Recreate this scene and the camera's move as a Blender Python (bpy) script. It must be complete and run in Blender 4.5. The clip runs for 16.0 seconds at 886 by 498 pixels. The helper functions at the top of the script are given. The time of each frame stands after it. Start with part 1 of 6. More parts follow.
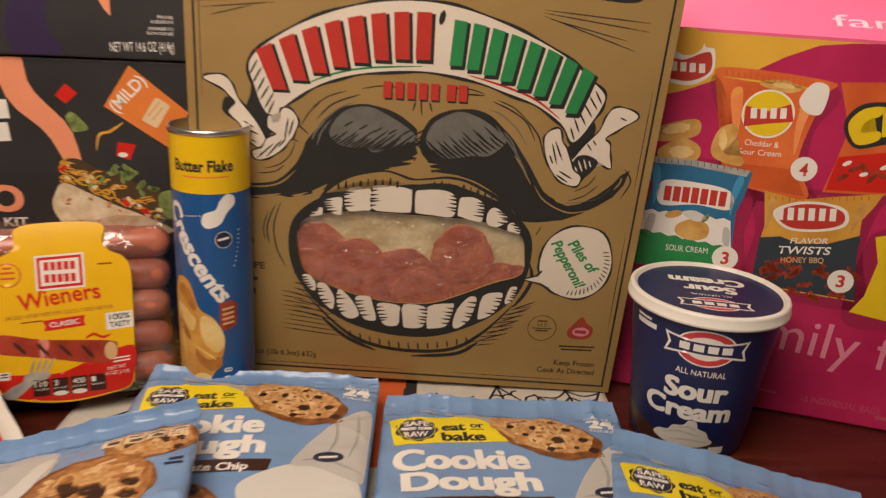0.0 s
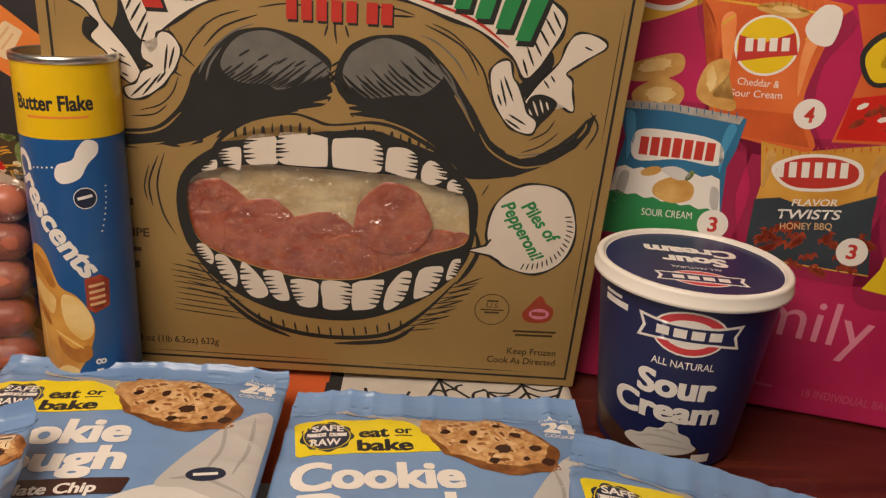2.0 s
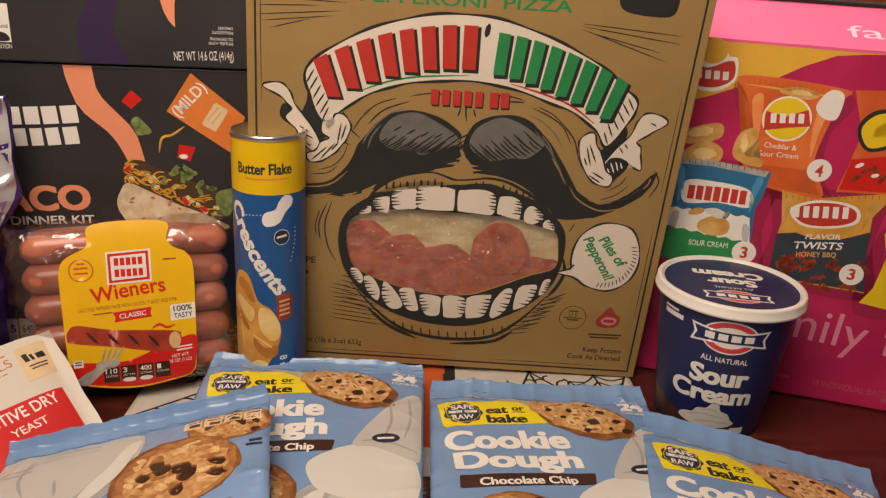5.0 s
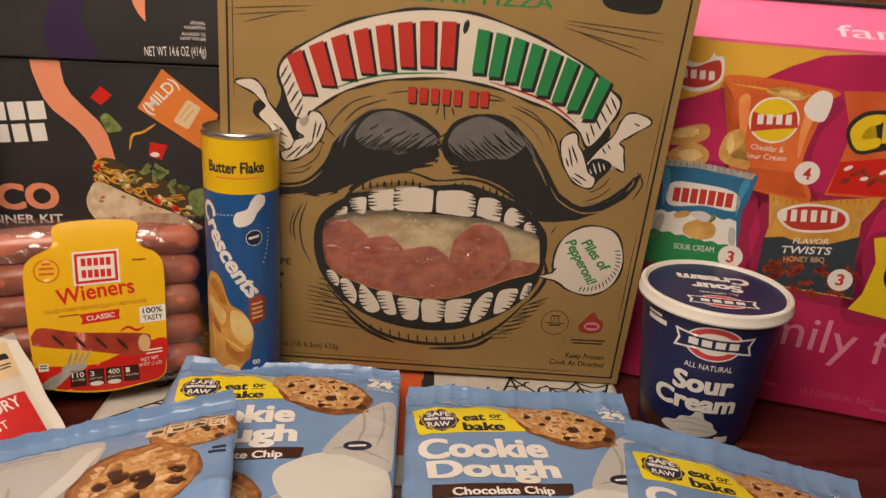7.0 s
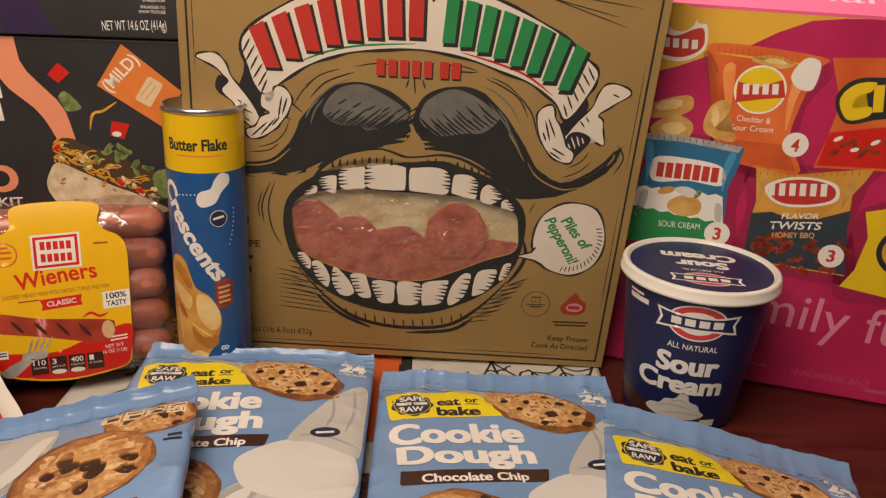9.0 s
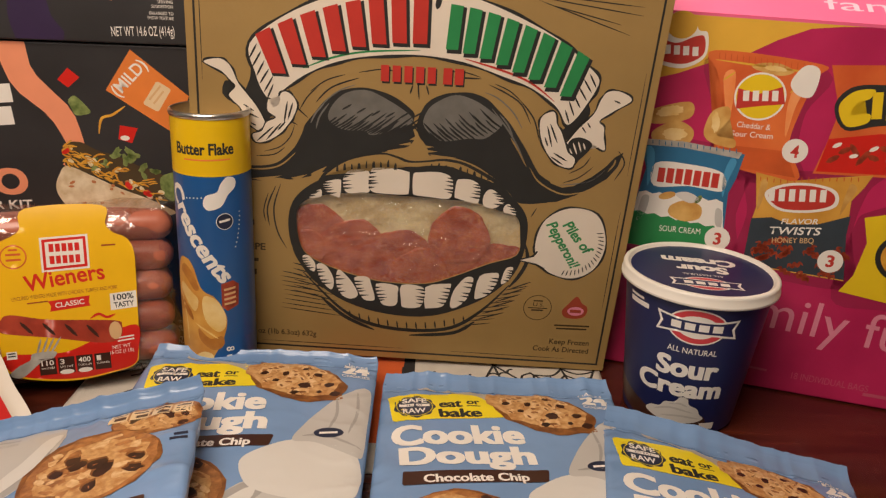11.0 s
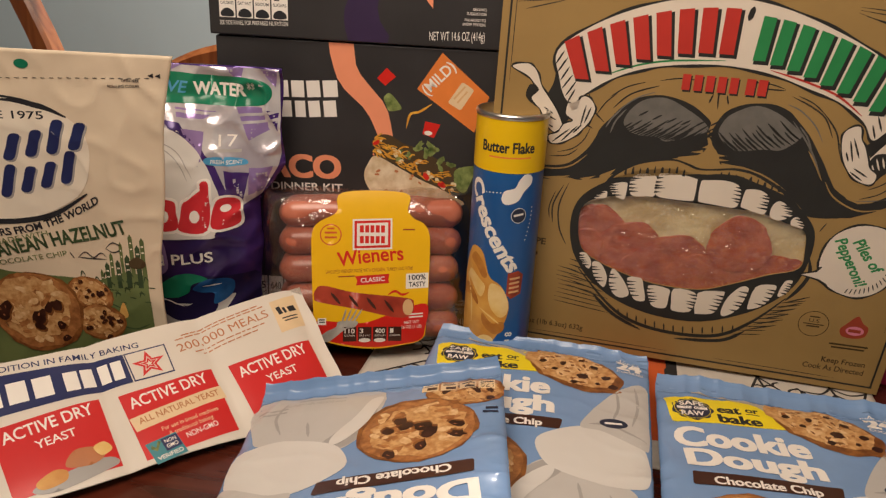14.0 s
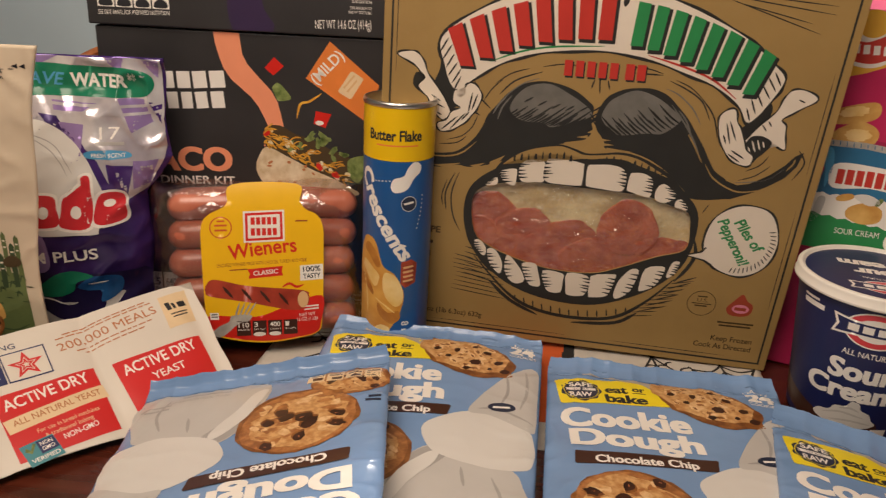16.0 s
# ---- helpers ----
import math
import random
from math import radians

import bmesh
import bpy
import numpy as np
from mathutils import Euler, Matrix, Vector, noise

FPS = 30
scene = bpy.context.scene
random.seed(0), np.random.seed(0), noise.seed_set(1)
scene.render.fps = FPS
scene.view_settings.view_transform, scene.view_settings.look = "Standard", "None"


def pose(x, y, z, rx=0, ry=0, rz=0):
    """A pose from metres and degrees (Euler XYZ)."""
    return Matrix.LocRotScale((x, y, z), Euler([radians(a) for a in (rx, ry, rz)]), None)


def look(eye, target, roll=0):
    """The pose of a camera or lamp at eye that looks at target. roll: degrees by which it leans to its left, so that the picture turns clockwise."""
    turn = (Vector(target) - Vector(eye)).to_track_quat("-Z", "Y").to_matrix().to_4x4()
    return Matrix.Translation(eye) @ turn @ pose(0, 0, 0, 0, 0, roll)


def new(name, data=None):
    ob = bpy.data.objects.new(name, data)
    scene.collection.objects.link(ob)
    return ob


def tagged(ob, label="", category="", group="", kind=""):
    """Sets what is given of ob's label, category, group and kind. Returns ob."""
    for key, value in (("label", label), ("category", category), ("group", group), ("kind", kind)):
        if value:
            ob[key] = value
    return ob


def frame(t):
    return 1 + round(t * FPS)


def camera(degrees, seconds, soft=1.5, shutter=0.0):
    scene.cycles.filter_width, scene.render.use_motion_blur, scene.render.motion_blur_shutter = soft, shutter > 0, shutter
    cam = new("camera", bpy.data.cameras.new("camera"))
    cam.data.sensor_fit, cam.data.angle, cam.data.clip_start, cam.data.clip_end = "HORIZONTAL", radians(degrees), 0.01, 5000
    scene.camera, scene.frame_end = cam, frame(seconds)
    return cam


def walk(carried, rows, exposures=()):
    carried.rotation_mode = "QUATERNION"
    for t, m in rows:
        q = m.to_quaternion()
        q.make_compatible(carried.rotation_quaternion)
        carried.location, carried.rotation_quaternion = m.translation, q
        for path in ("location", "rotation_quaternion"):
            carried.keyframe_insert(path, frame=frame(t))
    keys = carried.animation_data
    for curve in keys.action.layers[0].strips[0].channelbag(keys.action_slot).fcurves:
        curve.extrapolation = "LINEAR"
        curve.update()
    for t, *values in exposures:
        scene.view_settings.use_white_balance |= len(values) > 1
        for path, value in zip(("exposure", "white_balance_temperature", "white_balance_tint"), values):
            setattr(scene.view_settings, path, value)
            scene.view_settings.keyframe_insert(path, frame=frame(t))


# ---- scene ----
cam = camera(58.9, 16.0, 1.25, 0.5)
PATH = [
    (0, (-0.004, -0.043, 0.333), (0.03, 1.845, -0.328), 3.4),
    (0.5, (0.015, 0.005, 0.318), (0.061, 1.893, -0.34), 3.9),
    (1, (0.007, -0.008, 0.318), (0.07, 1.88, -0.339), 4.1),
    (1.5, (0.031, 0.032, 0.299), (0.101, 1.914, -0.374), 4.1),
    (2, (0.037, 0.06, 0.284), (0.11, 1.935, -0.409), 3.8),
    (2.5, (0.02, 0.039, 0.294), (0.091, 1.903, -0.426), 3.6),
    (3, (0.037, 0.08, 0.269), (0.087, 1.927, -0.498), 3.1),
    (3.5, (0.037, 0.072, 0.28), (0.072, 1.909, -0.51), 2.8),
    (4, (-0.012, -0.012, 0.332), (0.004, 1.822, -0.468), 2.6),
    (4.5, (-0.045, -0.08, 0.357), (-0.005, 1.782, -0.371), 3.1),
    (6.8, (-0.033, -0.072, 0.357), (0.032, 1.806, -0.329), 4.2),
    (7, (-0.028, -0.065, 0.35), (0.031, 1.81, -0.344), 4.0),
    (7.5, (-0.013, -0.045, 0.342), (0.04, 1.822, -0.372), 3.5),
    (8, (-0.002, -0.045, 0.341), (0.052, 1.817, -0.387), 3.2),
    (8.5, (0.001, -0.045, 0.338), (0.054, 1.816, -0.392), 3.1),
    (9, (-0.003, -0.047, 0.334), (0.045, 1.821, -0.379), 3.2),
    (11.5, (-0.002, -0.058, 0.338), (0.026, 1.816, -0.361), 3.4),
    (12, (-0.007, -0.065, 0.347), (-0.012, 1.812, -0.345), 3.7),
    (12.5, (-0.021, -0.078, 0.353), (-0.108, 1.798, -0.335), 3.8),
    (13, (-0.072, -0.089, 0.347), (-0.314, 1.769, -0.353), 3.3),
    (13.5, (-0.087, -0.091, 0.346), (-0.408, 1.75, -0.367), 3.3),
    (14, (-0.089, -0.092, 0.344), (-0.475, 1.727, -0.393), 3.0),
    (14.5, (-0.083, -0.093, 0.343), (-0.468, 1.723, -0.401), 2.9),
    (15, (-0.068, -0.091, 0.342), (-0.414, 1.734, -0.398), 2.9),
    (15.5, (-0.056, -0.087, 0.34), (-0.349, 1.75, -0.396), 3.0),
    (16, (-0.046, -0.084, 0.34), (-0.296, 1.757, -0.399), 3.1),
]
walk(cam, [(t, look(eye, target, roll)) for t, eye, target, roll in PATH],
     [(0, -0.1), (2.5, -0.03), (3.5, 0.03), (4.5, -0.1), (8, -0.1), (12, -0.1), (13, -0.22), (16, -0.24)])

# ---- world and lights ----
world = bpy.data.worlds.new("world")
scene.world = world
world.use_nodes = True
world.node_tree.nodes["Background"].inputs[0].default_value = (1.0, 0.86, 0.7, 1)
world.node_tree.nodes["Background"].inputs[1].default_value = 0.03
scene.view_settings.exposure = 0.0


def lamp_light(name, where, aim, size, watts, colour):
    data = bpy.data.lights.new(name, "AREA")
    data.shape, data.size, data.energy, data.color = "DISK", size, watts, colour
    ob = new(name, data)
    ob.matrix_world = look(where, aim)
    return ob


lamp_light("ceiling_lamp_light", (-0.23, -0.02, 0.90), (-0.02, 0.45, 0.25), 0.62, 10.4, (1.0, 0.82, 0.665))
lamp_light("far_lamp_light", (-0.3, 1.5, 1.60), (-0.3, 1.9, 0.4), 0.35, 62, (1.0, 0.91, 0.82))


# ---- materials ----
def srgb(text):
    c = [int(text[i:i + 2], 16) / 255 for i in (0, 2, 4)]
    return tuple(x / 12.92 if x <= 0.04045 else ((x + 0.055) / 1.055) ** 2.4 for x in c) + (1,)


MATS = {}


def paint(name, code, rough=0.5, metal=0.0, var=0.10, scale=45.0, bump=0.05, bscale=300.0, coat=0.0, dark=None):
    """A surface whose colour drifts between two tones at two sizes, with a fine relief."""
    m = bpy.data.materials.new(name)
    m.use_nodes = True
    t = m.node_tree
    b = t.nodes["Principled BSDF"]
    base = srgb(code)
    low = srgb(dark) if dark else tuple(x * (1 - var) for x in base[:3]) + (1,)
    co = t.nodes.new("ShaderNodeTexCoord")
    n1, n2 = t.nodes.new("ShaderNodeTexNoise"), t.nodes.new("ShaderNodeTexNoise")
    n1.inputs["Scale"].default_value, n1.inputs["Detail"].default_value = scale, 6
    n2.inputs["Scale"].default_value, n2.inputs["Detail"].default_value = bscale, 3
    ramp = t.nodes.new("ShaderNodeValToRGB")
    ramp.color_ramp.elements[0].position, ramp.color_ramp.elements[1].position = 0.35, 0.65
    ramp.color_ramp.elements[0].color, ramp.color_ramp.elements[1].color = low, base
    bm = t.nodes.new("ShaderNodeBump")
    bm.inputs["Strength"].default_value, bm.inputs["Distance"].default_value = bump, 0.001
    for n in (n1, n2):
        t.links.new(co.outputs["Object"], n.inputs["Vector"])
    t.links.new(n1.outputs["Fac"], ramp.inputs["Fac"])
    t.links.new(ramp.outputs["Color"], b.inputs["Base Color"])
    t.links.new(n2.outputs["Fac"], bm.inputs["Height"])
    t.links.new(bm.outputs["Normal"], b.inputs["Normal"])
    b.inputs["Roughness"].default_value, b.inputs["Metallic"].default_value = rough, metal
    b.inputs["Coat Weight"].default_value, b.inputs["Coat Roughness"].default_value = coat, 0.12
    MATS[name] = m
    return m


def film(name, gloss=0.10, rough=0.06, tint=(1, 1, 1, 1), bump=0.3, bscale=60):
    """Clear packing film: see-through, with a thin gloss."""
    m = bpy.data.materials.new(name)
    m.use_nodes = True
    t = m.node_tree
    t.nodes.remove(t.nodes["Principled BSDF"])
    out = t.nodes["Material Output"]
    mix, a, g, n, bm, co = (t.nodes.new("ShaderNode" + k) for k in ("MixShader", "BsdfTransparent", "BsdfGlossy", "TexNoise", "Bump", "TexCoord"))
    a.inputs["Color"].default_value = tint
    g.inputs["Roughness"].default_value = rough
    mix.inputs[0].default_value = gloss
    n.inputs["Scale"].default_value, n.inputs["Detail"].default_value = bscale, 4
    bm.inputs["Strength"].default_value, bm.inputs["Distance"].default_value = bump, 0.004
    t.links.new(co.outputs["Object"], n.inputs["Vector"])
    t.links.new(n.outputs["Fac"], bm.inputs["Height"])
    t.links.new(bm.outputs["Normal"], g.inputs["Normal"])
    t.links.new(a.outputs[0], mix.inputs[1])
    t.links.new(g.outputs[0], mix.inputs[2])
    t.links.new(mix.outputs[0], out.inputs[0])
    MATS[name] = m
    return m


def wood(name, light, dark, rough=0.25, along="x", coat=0.3):
    m = paint(name, light, rough, bump=0.04, coat=coat)
    t = m.node_tree
    b = t.nodes["Principled BSDF"]
    co, mp, w, n, ramp = (t.nodes.new("ShaderNode" + k) for k in ("TexCoord", "Mapping", "TexWave", "TexNoise", "ValToRGB"))
    mp.inputs["Scale"].default_value = (1, 9, 9) if along == "x" else ((9, 1, 9) if along == "y" else (9, 9, 1))
    n.inputs["Scale"].default_value, n.inputs["Detail"].default_value, n.inputs["Distortion"].default_value = 5, 8, 1.2
    ramp.color_ramp.elements[0].position, ramp.color_ramp.elements[1].position = 0.32, 0.68
    ramp.color_ramp.elements[0].color, ramp.color_ramp.elements[1].color = srgb(dark), srgb(light)
    t.nodes.remove(w)
    t.links.new(co.outputs["Object"], mp.inputs["Vector"])
    t.links.new(mp.outputs["Vector"], n.inputs["Vector"])
    t.links.new(n.outputs["Fac"], ramp.inputs["Fac"])
    t.links.new(ramp.outputs["Color"], b.inputs["Base Color"])
    return m


TABLE = wood("table_wood", "5a2719", "3a160e", 0.24)
CHAIR = wood("chair_wood", "b06a38", "84441f", 0.35, "z")
WALL = paint("wall_paint", "c4d2d6", 0.9, var=0.04, scale=3, bump=0.1, bscale=180)
CEIL = paint("ceiling_paint", "e8e4da", 0.95, var=0.03, scale=2)
CREAMDOOR = paint("door_paint", "e6dcc6", 0.5, var=0.03, scale=5)
FLOOR = wood("floor_wood", "8a5a36", "5e3a20", 0.4, "y")
# carton and ink colours
GOLD = paint("gold_board", "a78852", 0.55, var=0.07, scale=25, bump=0.08, metal=0.06)
INK = paint("charcoal_ink", "2a2a28", 0.55, var=0.15)
DULLRED = paint("dull_red_ink", "a8452e", 0.5)
INKG = paint("grey_ink", "75726c", 0.55, var=0.2, scale=80)
CREAM = paint("cream_ink", "e9dccb", 0.5, var=0.04)
RED = paint("red_ink", "c83a30", 0.45)
GREEN = paint("green_ink", "2f8f52", 0.45)
LIP = paint("lip_gold_ink", "a98546", 0.42, var=0.1, metal=0.3)
BROWNTXT = paint("brown_ink", "4d3c22", 0.55)
WHITE = paint("white_ink", "f2ece4", 0.4, var=0.03)
CRIMSON = paint("crimson_board", "c62a60", 0.36, var=0.06, scale=15, dark="b22054")
FLAPTXT = paint("flap_ink", "ffc6d4", 0.4, var=0.04)
BAGORANGE = paint("chip_bag_ink", "ea7a3e", 0.35, scale=16, dark="cf5a2c")
BAGGOLD = paint("gold_bag_ink", "e2aa4a", 0.35, scale=22, dark="c88c34")
PINK = paint("pink_board", "f46a94", 0.38, var=0.05, scale=15)
PALEPINK = paint("pale_pink_ink", "e58ca4", 0.4)
ROSE = paint("rose_ink", "cc5674", 0.4)
MUSTARD = paint("mustard_ink", "e8b43e", 0.4, var=0.06)
ORANGE = paint("orange_ink", "ee883e", 0.4, var=0.15, scale=30)
ORANGE2 = paint("deep_orange_ink", "d8602c", 0.4, var=0.2, scale=40)
CHIPTAN = paint("potato_chip_ink", "e0b468", 0.45, scale=60, dark="c68f44")
BLUEBAG = paint("blue_bag_ink", "35759f", 0.35, var=0.2, scale=25)
SLATE = paint("slate_ink", "39434c", 0.4, var=0.15)
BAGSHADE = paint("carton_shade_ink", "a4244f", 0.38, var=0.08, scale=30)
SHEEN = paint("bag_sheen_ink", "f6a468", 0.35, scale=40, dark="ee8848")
RUSTY = paint("rust_ink", "b4492a", 0.45, scale=120, dark="7c2a16")
YELLOW = paint("yellow_ink", "f0cc22", 0.35, var=0.05)
SILVER = paint("silver_foil", "c8c6c2", 0.22, metal=0.9, scale=60, dark="8e8c88")
BLACKBOARD = paint("black_board", "343233", 0.45, var=0.15, scale=14, dark="2b292a")
CORAL = paint("coral_ink", "f29a74", 0.45, var=0.05)
PURPLE = paint("purple_ink", "37264a", 0.45, var=0.1)
TORTILLA = paint("tortilla_ink", "eadbbd", 0.5, scale=90, dark="c9b088")
LETTUCE = paint("lettuce_ink", "93a05e", 0.5, scale=150, dark="55682f")
CHEESEL = paint("pale_cheese_ink", "efe4c4", 0.5, scale=140, dark="d6c08e")
CHEESE = paint("cheese_ink", "e9b03e", 0.5, scale=140, dark="cc8a28")
# pizza
PCHEESE = paint("pizza_cheese", "f0deae", 0.4, scale=38, bump=1.0, bscale=240, dark="d4b67e", coat=0.4)
PEPPERONI = paint("pepperoni", "cb6a44", 0.3, scale=70, bump=1.0, bscale=300, dark="a84a30", coat=0.5)


def specks(m, code, scale, size):
    """Small pale flecks strewn over a surface."""
    t = m.node_tree
    b = t.nodes["Principled BSDF"]
    under = b.inputs["Base Color"].links[0].from_socket
    co, vo, n, ramp, mix = (t.nodes.new("ShaderNode" + k) for k in ("TexCoord", "TexVoronoi", "TexNoise", "ValToRGB", "MixRGB"))
    n.inputs["Scale"].default_value = scale * 1.7
    vo.inputs["Scale"].default_value = scale
    ramp.color_ramp.elements[0].position, ramp.color_ramp.elements[1].position = size, size + 0.12
    ramp.color_ramp.elements[0].color, ramp.color_ramp.elements[1].color = (0.75, 0.75, 0.75, 1), (0, 0, 0, 1)
    t.links.new(co.outputs["Object"], n.inputs["Vector"])
    jig = t.nodes.new("ShaderNodeMixRGB")
    jig.inputs[0].default_value = 0.012
    t.links.new(co.outputs["Object"], jig.inputs[1])
    t.links.new(n.outputs["Color"], jig.inputs[2])
    t.links.new(jig.outputs[0], vo.inputs["Vector"])
    t.links.new(vo.outputs["Distance"], ramp.inputs["Fac"])
    t.links.new(ramp.outputs["Color"], mix.inputs[0])
    t.links.new(under, mix.inputs[1])
    mix.inputs[2].default_value = srgb(code)
    t.links.new(mix.outputs[0], b.inputs["Base Color"])


specks(PEPPERONI, "dc9068", 170, 0.19)
specks(PCHEESE, "f2e4b8", 130, 0.15)
FILM = film("clear_film", 0.2, 0.10, bump=0.9, bscale=120)
PACKFILM = film("pack_film", 0.22, 0.10, (0.94, 0.92, 0.91, 1), 0.6, 110)
# sausage pack
FRANK = paint("frank_skin", "c97a60", 0.34, var=0.12, scale=30, bump=0.15, coat=0.35, dark="b15e47")
PACKYEL = paint("pack_yellow", "f4be12", 0.35, var=0.05)
PACKRED = paint("pack_red", "d8281e", 0.35, var=0.08)
GRILL = paint("grilled_sausage_ink", "b4442e", 0.4, scale=60, dark="8a2c1e")
SILVERINK = paint("silver_ink", "c9c4bc", 0.35, metal=0.1, scale=60, dark="8f8a84")
STEEL = paint("steel", "d8d5cf", 0.28, metal=1.0, scale=30)
CANINNER = paint("tin_lid", "cbbfa8", 0.42, metal=0.55, scale=20)
CANBLUE = paint("can_blue", "1c5a9c", 0.32, var=0.12, scale=20, coat=0.2)
CANYEL = paint("can_yellow", "f0c410", 0.32, var=0.05, coat=0.2)
CROISS = paint("pastry_ink", "e2ad56", 0.45, scale=35, dark="c68432")
CROISSD = paint("brown_pastry_ink", "c88a3c", 0.45, scale=60, dark="a8682a")
CROISSL = paint("pale_pastry_ink", "f2d79a", 0.45, scale=50, dark="e2b868")
# tub
NAVY = paint("tub_navy", "1b2356", 0.42, var=0.1, scale=12, coat=0.05)
LIDWHITE = paint("lid_plastic", "efe9df", 0.35, var=0.03, scale=20, bump=0.02)
TUBRED = paint("tub_red", "d8404a", 0.35)
# pouches
POUCH = paint("pouch_blue", "7c9dc9", 0.26, var=0.09, scale=22, bump=0.4, bscale=60, coat=0.22)
POUCHSEAL = paint("pouch_seal", "86a8d2", 0.22, var=0.1, scale=30, bump=0.5, bscale=120, coat=0.3)
POUCHYEL = paint("pouch_yellow", "f4dc28", 0.28, var=0.04)
NAVYINK = paint("navy_ink", "232c44", 0.3)
CHOCBAR = paint("chocolate_ink", "44281f", 0.3)
COOKIE = paint("cookie_ink", "b97d48", 0.35, scale=190, dark="8c5830", bump=0.2)
COOKIED = paint("baked_edge_ink", "96602f", 0.35, scale=150, dark="6e4020", bump=0.2)
COOKIEP = paint("pale_crumb_ink", "e8c494", 0.35, scale=260, dark="d0a068", bump=0.2)
COOKIEL = paint("light_cookie_ink", "d9ac74", 0.35, scale=230, dark="b57e48", bump=0.2)
CHIPINK = paint("chocolate_chip_ink", "44261c", 0.3, scale=120, dark="2c1610")
PALE = paint("pale_grey_ink", "c6c2bd", 0.3, var=0.1, scale=14)
PALER = paint("soft_white_ink", "dad6d0", 0.3, var=0.05, scale=14)
SPOONINK = paint("spoon_ink", "b9b2a8", 0.3, var=0.1, scale=30)
SHADEINK = paint("mid_grey_ink", "a9a5a1", 0.3, var=0.12, scale=14)
TAN = paint("tan_ink", "e0b684", 0.35)
# yeast strip, kraft bag, detergent bag
YPAPER = paint("sachet_paper", "e0d7ca", 0.35, var=0.04, scale=20, bump=0.2, bscale=70)
YRED = paint("sachet_red", "d62e2e", 0.3, var=0.1, scale=16)
YNAVY = paint("sachet_navy", "28305e", 0.3, var=0.1)
YTAN = paint("sachet_tan", "ecd0a6", 0.35)
YBROWN = paint("sachet_brown", "c07a4c", 0.4)
TEAL = paint("teal_ink", "3f8a94", 0.4)
KRAFT = paint("kraft_pouch", "e2cfb4", 0.5, var=0.07, scale=9, bump=0.8, bscale=28)
KRAFTL = paint("pale_kraft_ink", "eee2ce", 0.5, var=0.05)
BLACKINK = paint("black_ink", "26272c", 0.5)
OLIVE = paint("olive_ink", "6c7a48", 0.5, scale=30, dark="55633a")
DKGREEN = paint("dark_green_ink", "3f5434", 0.5, scale=50, dark="2e4026")
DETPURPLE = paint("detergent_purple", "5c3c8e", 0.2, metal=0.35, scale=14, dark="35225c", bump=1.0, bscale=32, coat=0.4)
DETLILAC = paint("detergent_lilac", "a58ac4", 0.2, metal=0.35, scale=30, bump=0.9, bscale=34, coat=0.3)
PODBLUE = paint("pod_blue", "2a5f96", 0.25, scale=40, dark="1a3f70")
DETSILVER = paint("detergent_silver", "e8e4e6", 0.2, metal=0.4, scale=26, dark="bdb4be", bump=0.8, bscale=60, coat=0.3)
DETGREEN = paint("detergent_green", "1d7a5a", 0.25, var=0.1)
DETDARK = paint("detergent_indigo", "2e2550", 0.2, scale=12, dark="1c1838", coat=0.3)
DETRED = paint("detergent_red", "d03038", 0.25)
AQUA = paint("aqua_ink", "4f9cc8", 0.3)
# cloth
CLOTH = paint("white_cloth", "cec6ba", 0.95, scale=60, bump=0.5, bscale=900)
CLOTHOR = paint("orange_cloth", "cc5a24", 0.95, scale=60, bump=0.5, bscale=900)
CLOTHBK = paint("black_cloth", "262220", 0.95, scale=60, bump=0.5, bscale=900)


# ---- building tools ----
def link(name, bm, material, parent=None, label="", smooth=False):
    me = bpy.data.meshes.new(name)
    bm.to_mesh(me)
    bm.free()
    if smooth:
        me.polygons.foreach_set("use_smooth", [True] * len(me.polygons))
    me.materials.append(material)
    ob = new(name, me)
    ob.parent = parent
    if label:
        ob["label"] = label
    return ob


def part(name, bm, material, parent, label="", smooth=False):
    return link(name, bm, material, parent, label, smooth)


def thing(name, m, label, category, group=""):
    ob = new(name)
    ob.empty_display_size = 0.03
    ob.matrix_world = m
    return tagged(ob, label, category, group)


def box_bm(x0, x1, y0, y1, z0, z1, bevel=0.0, segs=2):
    bm = bmesh.new()
    bmesh.ops.create_cube(bm, size=1)
    for v in bm.verts:
        v.co = Vector((x0 + (v.co.x + 0.5) * (x1 - x0), y0 + (v.co.y + 0.5) * (y1 - y0), z0 + (v.co.z + 0.5) * (z1 - z0)))
    if bevel:
        bmesh.ops.bevel(bm, geom=bm.edges[:], offset=bevel, segments=segs, profile=0.5, affect="EDGES")
    return bm


def lathe(profile, n=64):
    """A turned shape from (radius, height) pairs, in metres."""
    bm = bmesh.new()
    rings = []
    for r, z in profile:
        if r < 1e-6:
            rings.append([bm.verts.new((0, 0, z))])
        else:
            rings.append([bm.verts.new((r * math.cos(2 * math.pi * i / n), r * math.sin(2 * math.pi * i / n), z)) for i in range(n)])
    for a, b in zip(rings, rings[1:]):
        for i in range(n):
            j = (i + 1) % n
            if len(a) == 1 and len(b) > 1:
                bm.faces.new((a[0], b[i], b[j]))
            elif len(b) == 1 and len(a) > 1:
                bm.faces.new((a[i], a[j], b[0]))
            elif len(a) > 1:
                bm.faces.new((a[i], a[j], b[j], b[i]))
    bmesh.ops.recalc_face_normals(bm, faces=bm.faces)
    return bm


def pairs(flat):
    return [(flat[i], flat[i + 1]) for i in range(0, len(flat), 2)]


